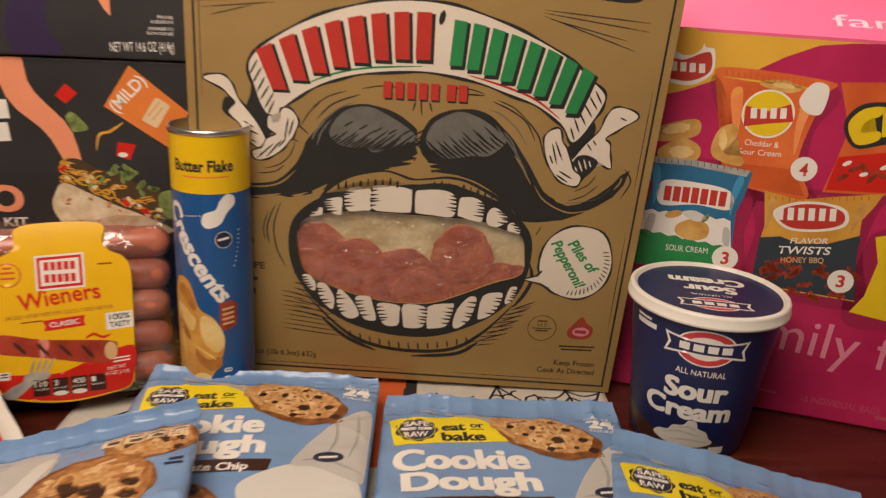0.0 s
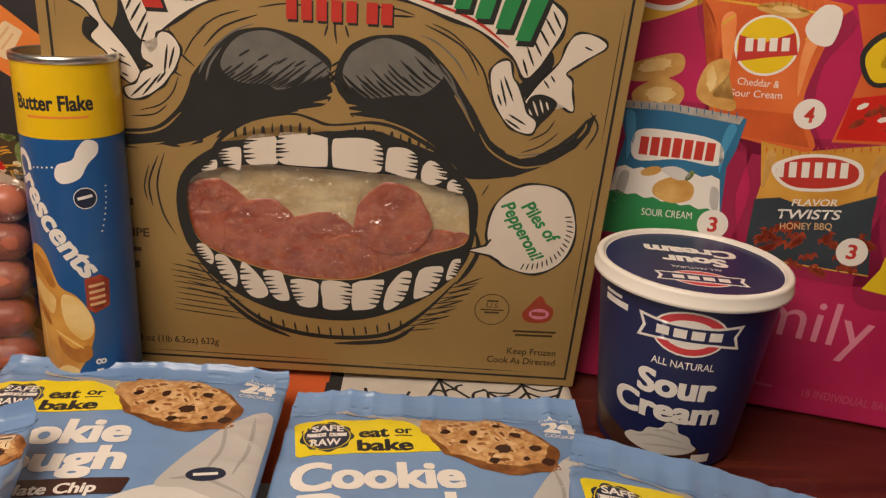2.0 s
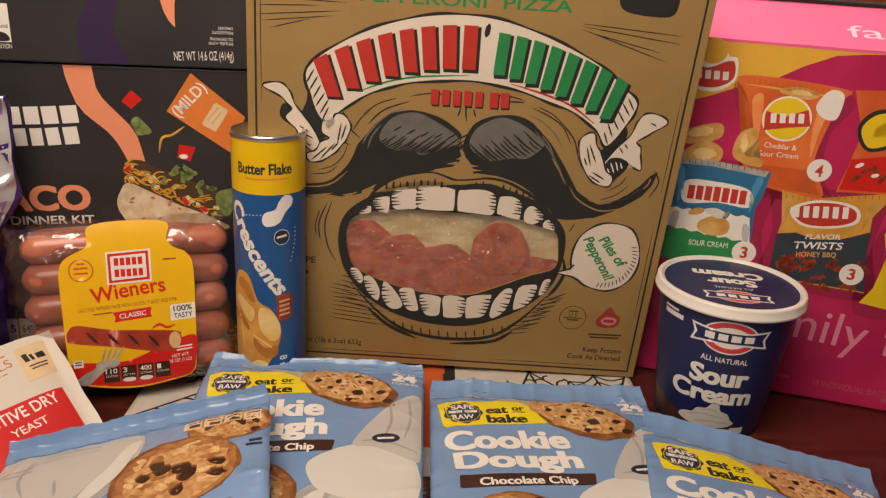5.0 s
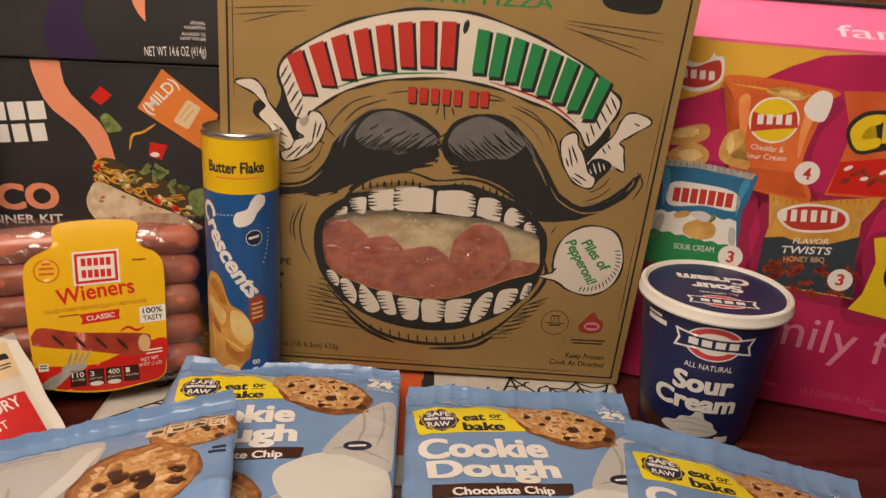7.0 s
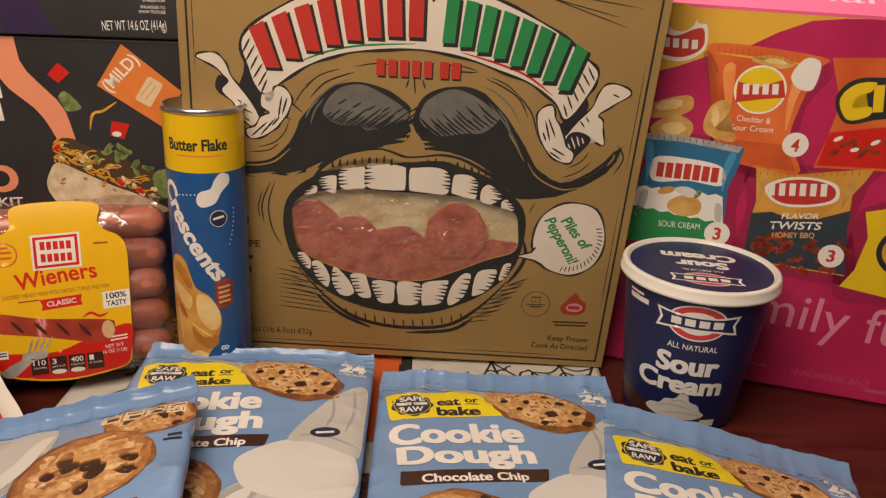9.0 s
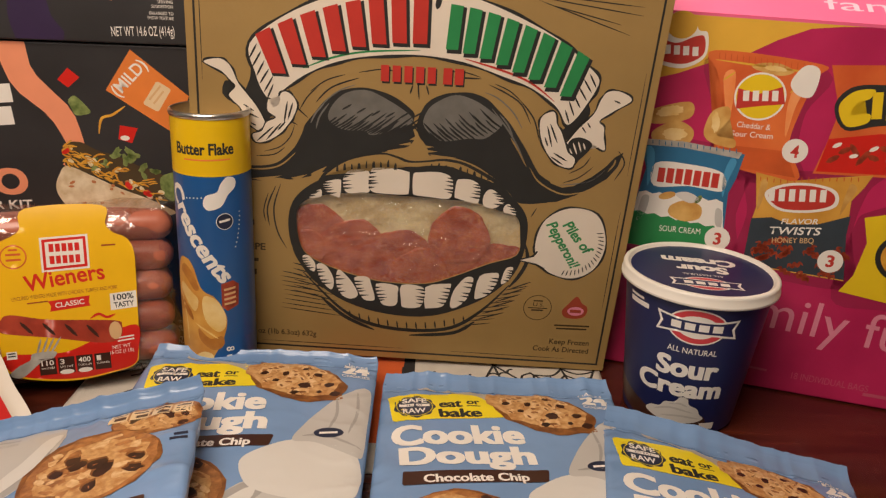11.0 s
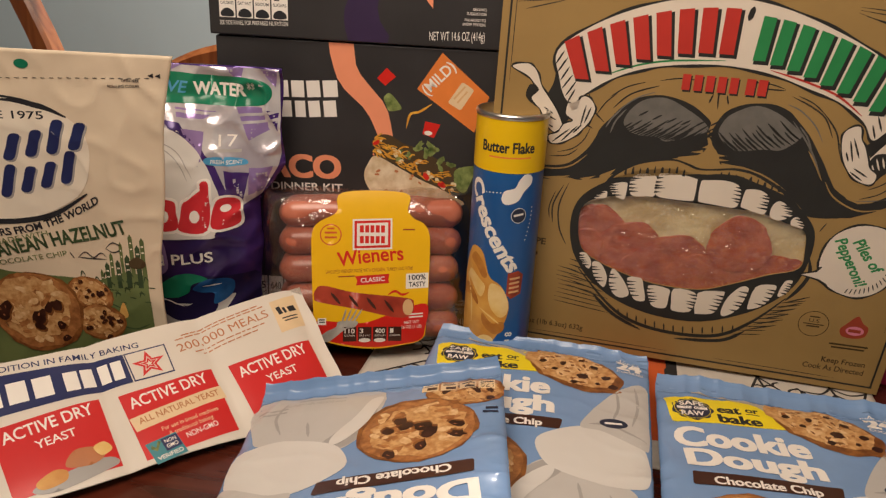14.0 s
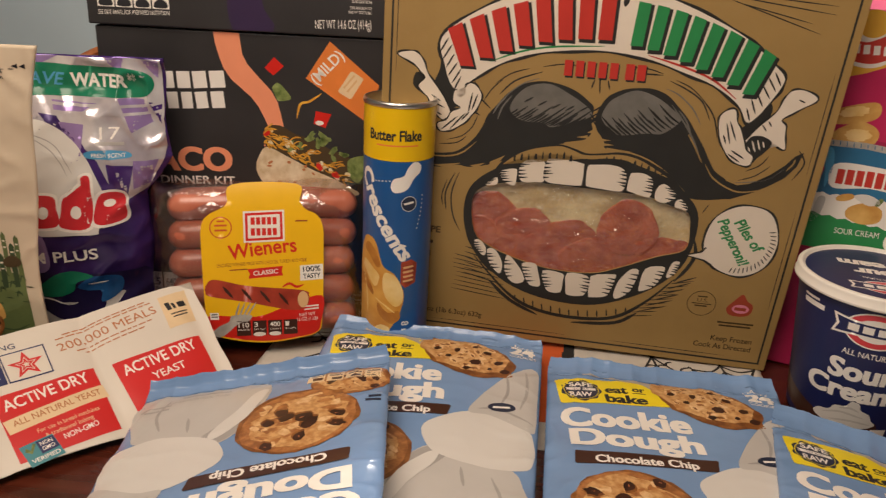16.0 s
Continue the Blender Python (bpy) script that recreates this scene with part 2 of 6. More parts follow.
def rounded(pts, n=5):
    """A closed smooth line through the points."""
    out, k = [], len(pts)
    for i in range(k):
        p0, p1, p2, p3 = (pts[(i + j - 1) % k] for j in range(4))
        for s in range(n):
            t = s / n
            out.append(tuple(0.5 * (2 * b + (c - a) * t + (2 * a - 5 * b + 4 * c - d) * t * t + (3 * b - a - 3 * c + d) * t ** 3)
                             for a, b, c, d in zip(p0, p1, p2, p3)))
    return out


def smooth_line(pts, n=6):
    out = []
    ext = [pts[0], *pts, pts[-1]]
    for i in range(len(pts) - 1):
        p0, p1, p2, p3 = ext[i:i + 4]
        for s in range(n):
            t = s / n
            out.append(tuple(0.5 * (2 * b + (c - a) * t + (2 * a - 5 * b + 4 * c - d) * t * t + (3 * b - a - 3 * c + d) * t ** 3)
                             for a, b, c, d in zip(p0, p1, p2, p3)))
    return out + [pts[-1]]


def ring(cu, cv, ru, rv=None, rot=0, n=28, rough=0, seed=0):
    rnd = random.Random(seed)
    rv = rv or ru
    c, s = math.cos(radians(rot)), math.sin(radians(rot))
    out = []
    for i in range(n):
        a = 2 * math.pi * i / n
        k = 1 + rough * (rnd.random() - 0.5)
        x, y = ru * k * math.cos(a), rv * k * math.sin(a)
        out.append((cu + x * c - y * s, cv + x * s + y * c))
    return out


class Printing:
    """Flat print in millimetres (u, v) laid on a surface: surf(u, v, h) gives the place h mm above the surface."""

    def __init__(self, parent, surf, cut=0, step=0.035, base=0.02):
        self.parent, self.surf, self.cut, self.step, self.base = parent, surf, cut, step, base

    def lay(self, name, bm, material, level, label=""):
        if self.cut:
            us, vs = [v.co.x for v in bm.verts], [v.co.y for v in bm.verts]
            for axis, lo, hi in ((0, min(us), max(us)), (1, min(vs), max(vs))):
                k = math.floor(lo / self.cut) + 1
                while k * self.cut < hi:
                    co, no = [0, 0, 0], [0, 0, 0]
                    co[axis], no[axis] = k * self.cut, 1
                    bmesh.ops.bisect_plane(bm, geom=bm.verts[:] + bm.edges[:] + bm.faces[:], plane_co=co, plane_no=no)
                    k += 1
        for v in bm.verts:
            v.co = Vector(self.surf(v.co.x, v.co.y, self.base + level * self.step + v.co.z))
        return part(name, bm, material, self.parent, label, smooth=bool(self.cut))

    def shapes(self, name, material, level, outlines, label=""):
        for pts in outlines[1:]:
            self.shapes(name, material, level, [pts], label)
        bm = bmesh.new()
        for pts in outlines[:1]:
            vs = [bm.verts.new((u, v, 0)) for u, v in pts]
            if sum(a[0] * b[1] - b[0] * a[1] for a, b in zip(pts, pts[1:] + pts[:1])) < 0:
                vs.reverse()
            f = bm.faces.new(vs)
        bmesh.ops.triangulate(bm, faces=bm.faces[:])
        return self.lay(name, bm, material, level, label)

    def poly(self, name, material, level, flat, smooth=True, label=""):
        pts = pairs(flat)
        return self.shapes(name, material, level, [rounded(pts) if smooth else pts], label)

    def disc(self, name, material, level, cu, cv, ru, rv=None, rot=0, rough=0, label=""):
        return self.shapes(name, material, level, [ring(cu, cv, ru, rv, rot, 36, rough, int(cu * 7 + cv))], label)

    def lines(self, name, material, level, runs, width, taper=True, label=""):
        """Drawn strokes; each run is a flat tuple of u, v."""
        for flat in runs[1:]:
            self.lines(name, material, level, [flat], width, taper, label)
        bm = bmesh.new()
        for flat in runs[:1]:
            pts = smooth_line(pairs(flat)) if len(flat) > 4 else pairs(flat)
            if len(pts) == 2:
                (a, b), (c, d) = pts
                pts = [(a + (c - a) * k / 4, b + (d - b) * k / 4) for k in range(5)]
            n = len(pts) - 1
            left, right = [], []
            for i, (u, v) in enumerate(pts):
                p, q = pts[max(i - 1, 0)], pts[min(i + 1, n)]
                dx, dy = q[0] - p[0], q[1] - p[1]
                d = math.hypot(dx, dy) or 1
                w = width / 2 * (min(1, 0.25 + 3 * min(i, n - i) / n) if taper else 1)
                left.append(bm.verts.new((u - dy / d * w, v + dx / d * w, 0)))
                right.append(bm.verts.new((u + dy / d * w, v - dx / d * w, 0)))
            for i in range(n):
                bm.faces.new((left[i], right[i], right[i + 1], left[i + 1]))
        return self.lay(name, bm, material, level, label)

    def text(self, words, material, level, u0, v0, u1, v1, high, bold=0.0, name="lettering", slant=0.0, bend=0.0):
        """Words on a base line from (u0, v0) to (u1, v1), with capitals that high."""
        cu = bpy.data.curves.new("words", "FONT")
        cu.body, cu.size, cu.offset, cu.shear = words, 1.0, min(bold, 0.018), slant
        cu.dimensions, cu.fill_mode, cu.resolution_u = "2D", "FRONT", 4
        ob = new("words", cu)
        bpy.context.view_layer.update()
        me = bpy.data.meshes.new_from_object(ob.evaluated_get(bpy.context.evaluated_depsgraph_get()))
        bpy.data.objects.remove(ob)
        bm = bmesh.new()
        bm.from_mesh(me)
        if bold > 0.02:
            # heavier letters: copies set a little aside, each a hair lower
            for k, (dx, dy) in enumerate(((1, 0.4), (-1, -0.4), (1, -0.6), (-1, 0.6))):
                start = len(bm.verts)
                bm.from_mesh(me)
                bm.verts.ensure_lookup_table()
                for v in bm.verts[start:]:
                    v.co += Vector((dx * (bold - 0.012), dy * (bold - 0.012), -0.012 * (k + 1)))
        bpy.data.meshes.remove(me)
        xs = [v.co.x for v in bm.verts]
        lo, wide = min(xs), max(xs) - min(xs)
        d = math.hypot(u1 - u0, v1 - v0)
        c, s = (u1 - u0) / d, (v1 - v0) / d
        for v in bm.verts:
            x, y = (v.co.x - lo) / wide * d, v.co.y * high / 0.70
            y += bend * (1 - (2 * x / d - 1) ** 2)
            v.co = Vector((u0 + x * c - y * s, v0 + x * s + y * c, v.co.z))
        return self.lay(name, bm, material, level)

    def bars(self, name, material, level, rows, label=""):
        """Plain bars for small print: (u0, v0, u1, v1, height)."""
        out = []
        for u0, v0, u1, v1, h in rows:
            d = math.hypot(u1 - u0, v1 - v0)
            nx, ny = -(v1 - v0) / d * h, (u1 - u0) / d * h
            out.append([(u0, v0), (u1, v1), (u1 + nx, v1 + ny), (u0 + nx, v0 + ny)])
        return self.shapes(name, material, level, out, label)


def flat_front(u, v, h):
    return (u / 1000, -h / 1000, v / 1000)


# ---- the room ----
def room():
    def slab(name, x0, x1, y0, y1, z0, z1, m):
        return tagged(link(name, box_bm(x0, x1, y0, y1, z0, z1), m), kind="structure")
    tagged(slab("floor", -3.2, 3.2, -2.2, 2.6, -0.85, -0.75, FLOOR), "brown wooden floor under the dining table", "floor")
    tagged(slab("ceiling", -3.2, 3.2, -2.2, 2.6, 1.75, 1.85, CEIL), "plain off-white painted ceiling", "ceiling")
    tagged(slab("wall_north", -3.2, 3.2, 2.5, 2.6, -0.75, 1.75, WALL), "pale blue-grey painted wall behind the table", "wall")
    tagged(slab("wall_south", -3.2, 3.2, -2.2, -2.1, -0.75, 1.75, WALL), "pale blue-grey painted wall", "wall")
    tagged(slab("wall_west", -3.2, -3.1, -2.1, 2.5, -0.75, 1.75, WALL), "pale blue-grey painted wall", "wall")
    tagged(slab("wall_east", 3.1, 3.2, -2.1, 2.5, -0.75, 1.75, WALL), "pale blue-grey painted wall", "wall")


room()


def dining_table():
    t = thing("dining_table", pose(0.1, 0.35, -0.75), "dark red-brown polished wooden dining table", "table")
    part("tabletop", box_bm(-1.0, 0.8, -0.75, 0.55, 0.715, 0.75, 0.006), TABLE, t)
    for x in (-0.9, 0.7):
        for y in (-0.65, 0.45):
            part("leg", box_bm(x - 0.035, x + 0.035, y - 0.035, y + 0.035, 0, 0.715, 0.005), TABLE, t)
    for x0, x1, y0, y1 in ((-0.86, 0.66, -0.66, -0.64), (-0.86, 0.66, 0.44, 0.46)):
        part("apron", box_bm(x0, x1, y0, y1, 0.62, 0.714, 0.003), TABLE, t)
    return t


dining_table()


# ---- pizza box ----
def pizza_box():
    lean, yaw = math.degrees(math.atan(0.072)), math.degrees(math.atan(0.016))
    b = thing("pizza_box", pose(0, 0.550, 0.002, lean, 0, yaw), "gold-brown pizza carton with a moustached mouth print and film window", "pizza box")
    L, R, T, D = -0.1915, 0.1555, 0.352, 0.045
    lean_right = Matrix.Translation((R, 0, 0)) @ Matrix.Rotation(radians(1.5), 4, "Y") @ Matrix.Translation((-R, 0, 0))

    def panel(name, *sides):
        bm = box_bm(*sides)
        bmesh.ops.transform(bm, matrix=lean_right, verts=bm.verts)
        part(name, bm, GOLD, b)
    hole = rounded(pairs((-107, 140, -95, 150, -68, 155, -40, 157, -4, 156, 29, 153, 52, 146, 67, 141, 71, 126, 70, 108, 48, 99, 20, 86, -3, 78, -37, 78,
                          -65, 84, -89, 93, -103, 103, -108, 121)), 4)
    # front board with the window cut through it
    bm = bmesh.new()
    outer = [bm.verts.new(lean_right @ Vector((x, 0, z))) for x, z in ((L, 0), (R, 0), (R, T), (L, T))]
    inner = [bm.verts.new((u / 1000, 0, v / 1000)) for u, v in hole]
    edges = [bm.edges.new((a, c)) for loop in (outer, inner) for a, c in zip(loop, loop[1:] + loop[:1])]
    bmesh.ops.triangle_fill(bm, use_beauty=True, edges=edges)
    bmesh.ops.recalc_face_normals(bm, faces=bm.faces)
    front = bm.faces[:]
    ext = bmesh.ops.extrude_face_region(bm, geom=front)
    for v in ext["geom"]:
        if isinstance(v, bmesh.types.BMVert):
            v.co.y += 0.0012
    bmesh.ops.recalc_face_normals(bm, faces=bm.faces)
    part("front_panel", bm, GOLD, b)
    panel("back_panel", L, R, D - 0.0012, D, 0, T)
    panel("side_panel", L, L + 0.0012, 0.0013, D - 0.0013, 0, T)
    panel("side_panel", R - 0.0012, R, 0.0013, D - 0.0013, 0, T)
    panel("end_flap", L + 0.0013, R - 0.0013, 0.0013, D - 0.0013, 0, 0.0012)
    panel("end_flap", L + 0.0013, R - 0.0013, 0.0013, D - 0.0013, T - 0.0012, T)
    # pizza behind the film
    rnd = random.Random(3)
    bm = bmesh.new()
    bmesh.ops.create_grid(bm, x_segments=70, y_segments=50, size=0.5)
    for v in bm.verts:
        x, z = v.co.x * 0.25 - 0.018, v.co.y * 0.13 + 0.117
        y = 0.0046 - 0.0016 * noise.noise(Vector((x * 40, z * 40, 1))) - 0.0012 * noise.noise(Vector((x * 110, z * 110, 5)))
        v.co = Vector((x, y, z))
    part("pizza_cheese", bm, PCHEESE, b, "pale melted cheese of the frozen pizza", smooth=True)
    for u, v, r, d in ((-92, 118, 25, 2.8), (-64, 106, 26, 2.3), (-26, 99, 26, 2.9), (22, 121, 25, 1.7), (-78, 92, 24, 2.6), (-46, 88, 24, 2.1), (-8, 84, 25, 2.0),
                       (22, 88, 25, 2.7), (54, 90, 25, 2.5), (-102, 104, 17, 2.0), (66, 98, 16, 2.9)):
        bm = bmesh.new()
        n = 40
        tilt = (rnd.uniform(-0.02, 0.02), rnd.uniform(-0.02, 0.02))
        rim = []
        for k, (f, dy) in enumerate(((1.0, 0.55), (0.985, 0.2), (0.95, 0.06), (0.9, 0.0), (0.75, 0.03), (0.6, 0.05), (0.45, 0.06), (0.3, 0.1), (0.12, 0.1))):
            row = []
            for i in range(n):
                a = 2 * math.pi * i / n
                q = r * f * (1 + 0.045 * math.sin(3 * a + u) + 0.02 * math.sin(7 * a + v) + 0.012 * math.sin(13 * a + u))
                x, z = q * math.cos(a), q * math.sin(a)
                y = d + dy + tilt[0] * x + tilt[1] * z + 0.5 * noise.noise(Vector((x * 0.12 + u, z * 0.12, v))) + 0.28 * noise.noise(Vector((x * 0.4 + u, z * 0.4, v)))
                row.append(bm.verts.new(((u + x) / 1000, max(y, 1.5) / 1000, (v + z) / 1000)))
            rim.append(row)
        for a, c in zip(rim, rim[1:]):
            for i in range(n):
                bm.faces.new((a[i], a[(i + 1) % n], c[(i + 1) % n], c[i]))
        bm.faces.new(rim[-1])
        bmesh.ops.recalc_face_normals(bm, faces=bm.faces)
        part("pepperoni_slice", bm, PEPPERONI, b, smooth=True)
    bm = bmesh.new()
    bmesh.ops.create_grid(bm, x_segments=150, y_segments=70, size=0.5)
    for v in bm.verts:
        x, z = v.co.x * 0.19 - 0.018, v.co.y * 0.084 + 0.117
        free = max(0.0, 1 - ((x + 0.018) / 0.088) ** 2 - ((z - 0.117) / 0.037) ** 2)
        fold = 1 - abs(noise.noise(Vector((x * 26 + z * 20, z * 44 - x * 14, 9)))) * 2.2
        fine = noise.noise(Vector((x * 120, z * 150, 3)))
        v.co = Vector((x, 0.00135 - free ** 0.5 * (0.0022 * max(0, fold) ** 3 + 0.0005 * fine), z))
    part("window_film", bm, FILM, b, "clear film over the window", smooth=True)
    # print
    p = Printing(b, flat_front)

    def turned(*flat):
        spots = [lean_right @ Vector((u / 1000, 0, v / 1000)) for u, v in pairs(flat)]
        return tuple(c * 1000 for q in spots for c in (q.x, q.z))
    for line in ((-185, 6, -185, 345), (149, 6, 149, 345), (-186, 6, 150, 6), (-186, 345, 150, 345)):
        p.lines("border_line", INK, 1, [turned(*line)], 1.6, False)
    for line in ((-181, 12, -181, 190), (-181, 230, -181, 335), (145, 60, 145, 150), (145, 180, 145, 260), (-140, 10, -20, 10), (20, 10, 120, 10)):
        p.lines("border_line", INK, 1, [turned(*line)], 0.6)

    def drawn(name, material, level, flat, line=1.6):
        pts = rounded(pairs(flat))
        area = sum(a[0] * c[1] - c[0] * a[1] for a, c in zip(pts, pts[1:] + pts[:1]))
        sign = 1 if area > 0 else -1
        grown = []
        k = len(pts)
        for i in range(k):
            a, c = pts[i - 1], pts[(i + 1) % k]
            dx, dy = c[0] - a[0], c[1] - a[1]
            d = math.hypot(dx, dy) or 1
            w = line * (1 + 0.35 * math.sin(i * 0.9))
            grown.append((pts[i][0] + sign * dy / d * w, pts[i][1] - sign * dx / d * w))
        p.shapes(name + "_outline", INK, level, [grown])
        p.shapes(name, material, level + 1, [pts])

    # banner with curled ends
    p.poly("banner_fold", INK, 1, (-144, 232, -140, 242, -138, 254, -132, 237, -128, 227, -126, 221, -119, 220, -128, 211, -132, 204, -132, 213, -137, 222, -142, 229))
    p.poly("banner_fold", INK, 1, (-158, 239, -151, 235, -155, 227, -156, 224, -161, 230))
    p.poly("banner_fold", INK, 1, (94, 213, 102, 223, 110, 236, 114, 228, 107, 216, 99, 207, 93, 203))
    drawn("banner_end", CREAM, 1, (-173, 252, -163, 255, -157, 253, -153, 248, -149, 238, -143, 230, -137, 222, -132, 213, -130, 206, -135, 202, -141, 206, -144, 210, -148, 219, -154, 225, -156, 229,
                                   -151, 235, -155, 240, -161, 246), 1.3)
    drawn("banner_end", CREAM, 1, (144, 240, 134, 246, 125, 245, 121, 239, 117, 228, 107, 216, 101, 207, 98, 202, 102, 193, 106, 187, 116, 202, 120, 204, 129, 200, 127, 210, 126, 218, 122, 223, 132, 231), 1.3)
    p.poly("banner_fold", INK, 3, (100, 202, 103, 208, 111, 209, 119, 204, 113, 194, 106, 189, 102, 195))
    p.lines("banner_hatch", CREAM, 4, [(104, 205, 108, 196), (108, 206, 111, 198), (112, 205, 114, 200), (102, 200, 105, 194)], 1.2)
    p.lines("banner_hatch", INK, 3, [(131, 239, 136, 237), (109, 218, 113, 213), (113, 221, 116, 217), (-146, 222, -138, 217), (-144, 216, -135, 212), (-141, 208, -137, 206)], 1.1)
    drawn("banner", CREAM, 3, (-139, 267, -113, 288, -80, 303, -48, 311, -15, 313, 18, 308, 53, 296, 85, 281, 106, 265, 117, 255, 116, 246, 110, 234, 104, 224, 97, 219, 88, 232, 68, 245,
                               45, 253, 14, 262, -20, 265, -54, 262, -79, 256, -100, 246, -116, 234, -124, 226, -131, 232, -136, 246), 1.9)
    drawn("banner_curl", CREAM, 5, (-127, 227, -124, 221, -119, 224, -118, 231, -114, 233, -109, 230, -106, 223, -109, 214, -113, 208, -119, 201, -128, 195, -137, 193, -140, 199, -133, 202,
                                    -129, 209, -122, 213, -128, 218), 1.3)
    drawn("banner_curl", CREAM, 5, (87, 228, 79, 225, 77, 218, 80, 205, 87, 193, 96, 186, 105, 185, 107, 192, 101, 197, 98, 204, 94, 213, 90, 219), 1.3)
    p.lines("banner_hatch", INK, 8, [(-140, 256, -134, 267), (-138, 250, -131, 262), (-135, 244, -129, 255), (-133, 238, -126, 249), (-130, 232, -123, 244), (-128, 227, -123, 238),
                                     (-137, 194, -124, 206), (-130, 195, -118, 209), (-116, 209, -113, 226), (-113, 212, -109, 225), (-121, 203, -115, 210)], 1.3)
    p.lines("banner_hatch", INK, 8, [(99, 220, 95, 230), (102, 226, 97, 237), (106, 232, 100, 242), (110, 238, 103, 248), (113, 244, 106, 254), (116, 248, 110, 258), (83, 217, 88, 201),
                                     (85, 219, 92, 204), (88, 193, 98, 187), (82, 208, 85, 201), (90, 196, 101, 190)], 1.3)
    # the maker's mark as plain upright blocks along the arc
    def arc_blocks(n, a0, a1, tall, material, fall):
        ink, face = [], []
        for i in range(n):
            u = a0 + (a1 - a0) * (i + 0.5) / n
            w = (a1 - a0) / n
            slope = -(u + 15) / 190.0
            base = 273 - 0.00275 * (u + 15) ** 2 + fall(u)
            h = tall(u)
            for out, g in ((ink, 0.9), (face, 0)):
                hw = w * 0.36 + g
                c0 = (u + (1.6 if g else 0), base - (1.8 if g else 0))
                out.append([(c0[0] - hw, c0[1] - hw * slope * -1 - g), (c0[0] + hw, c0[1] + hw * slope - g),
                            (c0[0] + hw - slope * h * 0.6, c0[1] + hw * slope + h + g), (c0[0] - hw - slope * h * 0.6, c0[1] - hw * slope + h + g)])
        p.shapes("mark_shadow", INK, 7, ink)
        p.shapes("mark_block", material, 8, face)
    arc_blocks(8, -126, -9, lambda u: 33, RED, lambda u: 0)
    arc_blocks(8, 1, 100, lambda u: 31 - max(0, u - 60) * 0.06, GREEN, lambda u: -1 + max(0, u - 60) * 0.10)
    p.lines("mark_block", INK, 8, [(-5, 298, -3, 308)], 4)
    p.lines("green_line", GREEN, 7, [(-101, 251, -79, 260, -54, 265.5, -16, 268.5)], 1.4)
    p.lines("red_line", RED, 7, [(17, 264, 45, 257, 67, 249, 86, 236)], 1.6)
    p.bars("mark_shadow", INK, 1, [(-44 + k * 8.6 + 1, 243, -38 + k * 8.6 + 1, 243, 12.5) for k in range(5)] + [(3, 243, 9.5, 243, 12.5), (11.5, 243, 18, 243, 12.5)])
    p.bars("mark_block", RED, 2, [(-44 + k * 8.6, 244.5, -38 + k * 8.6, 244.5, 12) for k in range(5)] + [(2, 244.5, 8.5, 244.5, 12), (10.5, 244.5, 17, 244.5, 12)])
    p.text("PEPPERONI  PIZZA", GREEN, 1, -100, 319, 58, 319.5, 8.5, 0.015)
    p.poly("dark_emblem", INK, 1, (92, 330, 100, 322, 128, 320, 136, 326, 132, 340, 96, 342))
    # moustache
    p.poly("moustache_print", INK, 1, (-18, 221, -19, 211, -17, 203, -20, 197, -25, 194, -34, 192, -40, 190, -54, 187, -67, 183, -74, 178, -81, 173, -88, 171, -95, 168, -112, 164, -122, 165,
                                       -135, 162, -153, 164, -153, 175, -145, 174, -130, 175, -120, 179, -109, 190, -103, 201, -100, 209, -93, 218, -86, 227, -78, 233, -70, 237, -57, 239, -44, 237,
                                       -33, 233, -24, 227))
    p.poly("moustache_print", INK, 1, (-14, 221, -16, 212, -14, 204, -10, 199, -7, 194, -5, 189, 7, 189, 18, 187, 30, 183, 42, 176, 52, 168, 60, 160, 66, 154, 73, 153, 84, 154, 92, 157, 91, 171, 82, 177, 75, 187, 69, 197, 62, 207, 54, 218, 44, 228, 36, 235, 25, 239,
                                       14, 239, 3, 237, -8, 231))
    p.poly("moustache_print", INK, 2, (76, 153.5, 97, 156, 111, 162, 123, 169, 134, 177, 141, 187, 144, 199, 138, 195, 132, 187, 122, 178, 109, 170, 100, 168, 91, 171, 80, 179), False)
    p.poly("lip_shadow", INK, 2, (-94, 156, -88, 169, -79, 177, -68, 184, -53, 188, -40, 189.5, -29, 187, -19, 184, -7, 185, 7, 187, 21, 185, 35, 179, 50, 170, 63, 155, 58, 151, 44, 160, 27, 170, 13, 172, -21, 174,
                                  -47, 173, -71, 169, -85, 158))
    for flat in ((-21, 195, -38, 191.5, -37, 190.2, -22, 192), (-20, 199, -29, 196.5, -20, 196.2), (-9, 197, -2, 196, -9, 194.6), (-8, 193.5, 1, 192.5, -7, 191.2), (-5, 190, 16, 188.2, -3, 188), (-17, 203.5, -21, 200.8, -17, 200.6)):
        p.shapes("skin_stripe", GOLD, 3, [pairs(flat)])
    for flat in ((-96, 170, -84, 176.5, -90, 168.5, -96, 166), (-112, 165.5, -99, 169, -107, 163.8), (-143, 163.5, -119, 167, -132, 161.6)):
        p.shapes("skin_stripe", GOLD, 3, [pairs(flat)])
    p.lines("skin_stripe", GOLD, 3, [(-147, 171.5, -131, 172, -119, 176, -108, 186), (73, 183, 80, 173, 92, 165.5, 104, 162.5, 120, 166), (56, 206, 63, 196, 70, 184), (134, 183, 138, 189, 138.5, 193)], 1.3)
    p.lines("moustache_edge", INKG, 3, [(46, 224, 53, 216, 58, 206), (40, 228, 52, 214, 61, 201, 68, 188), (-96, 210, -92, 218, -86, 225), (-92, 206, -89, 216, -82, 226)], 1.3)
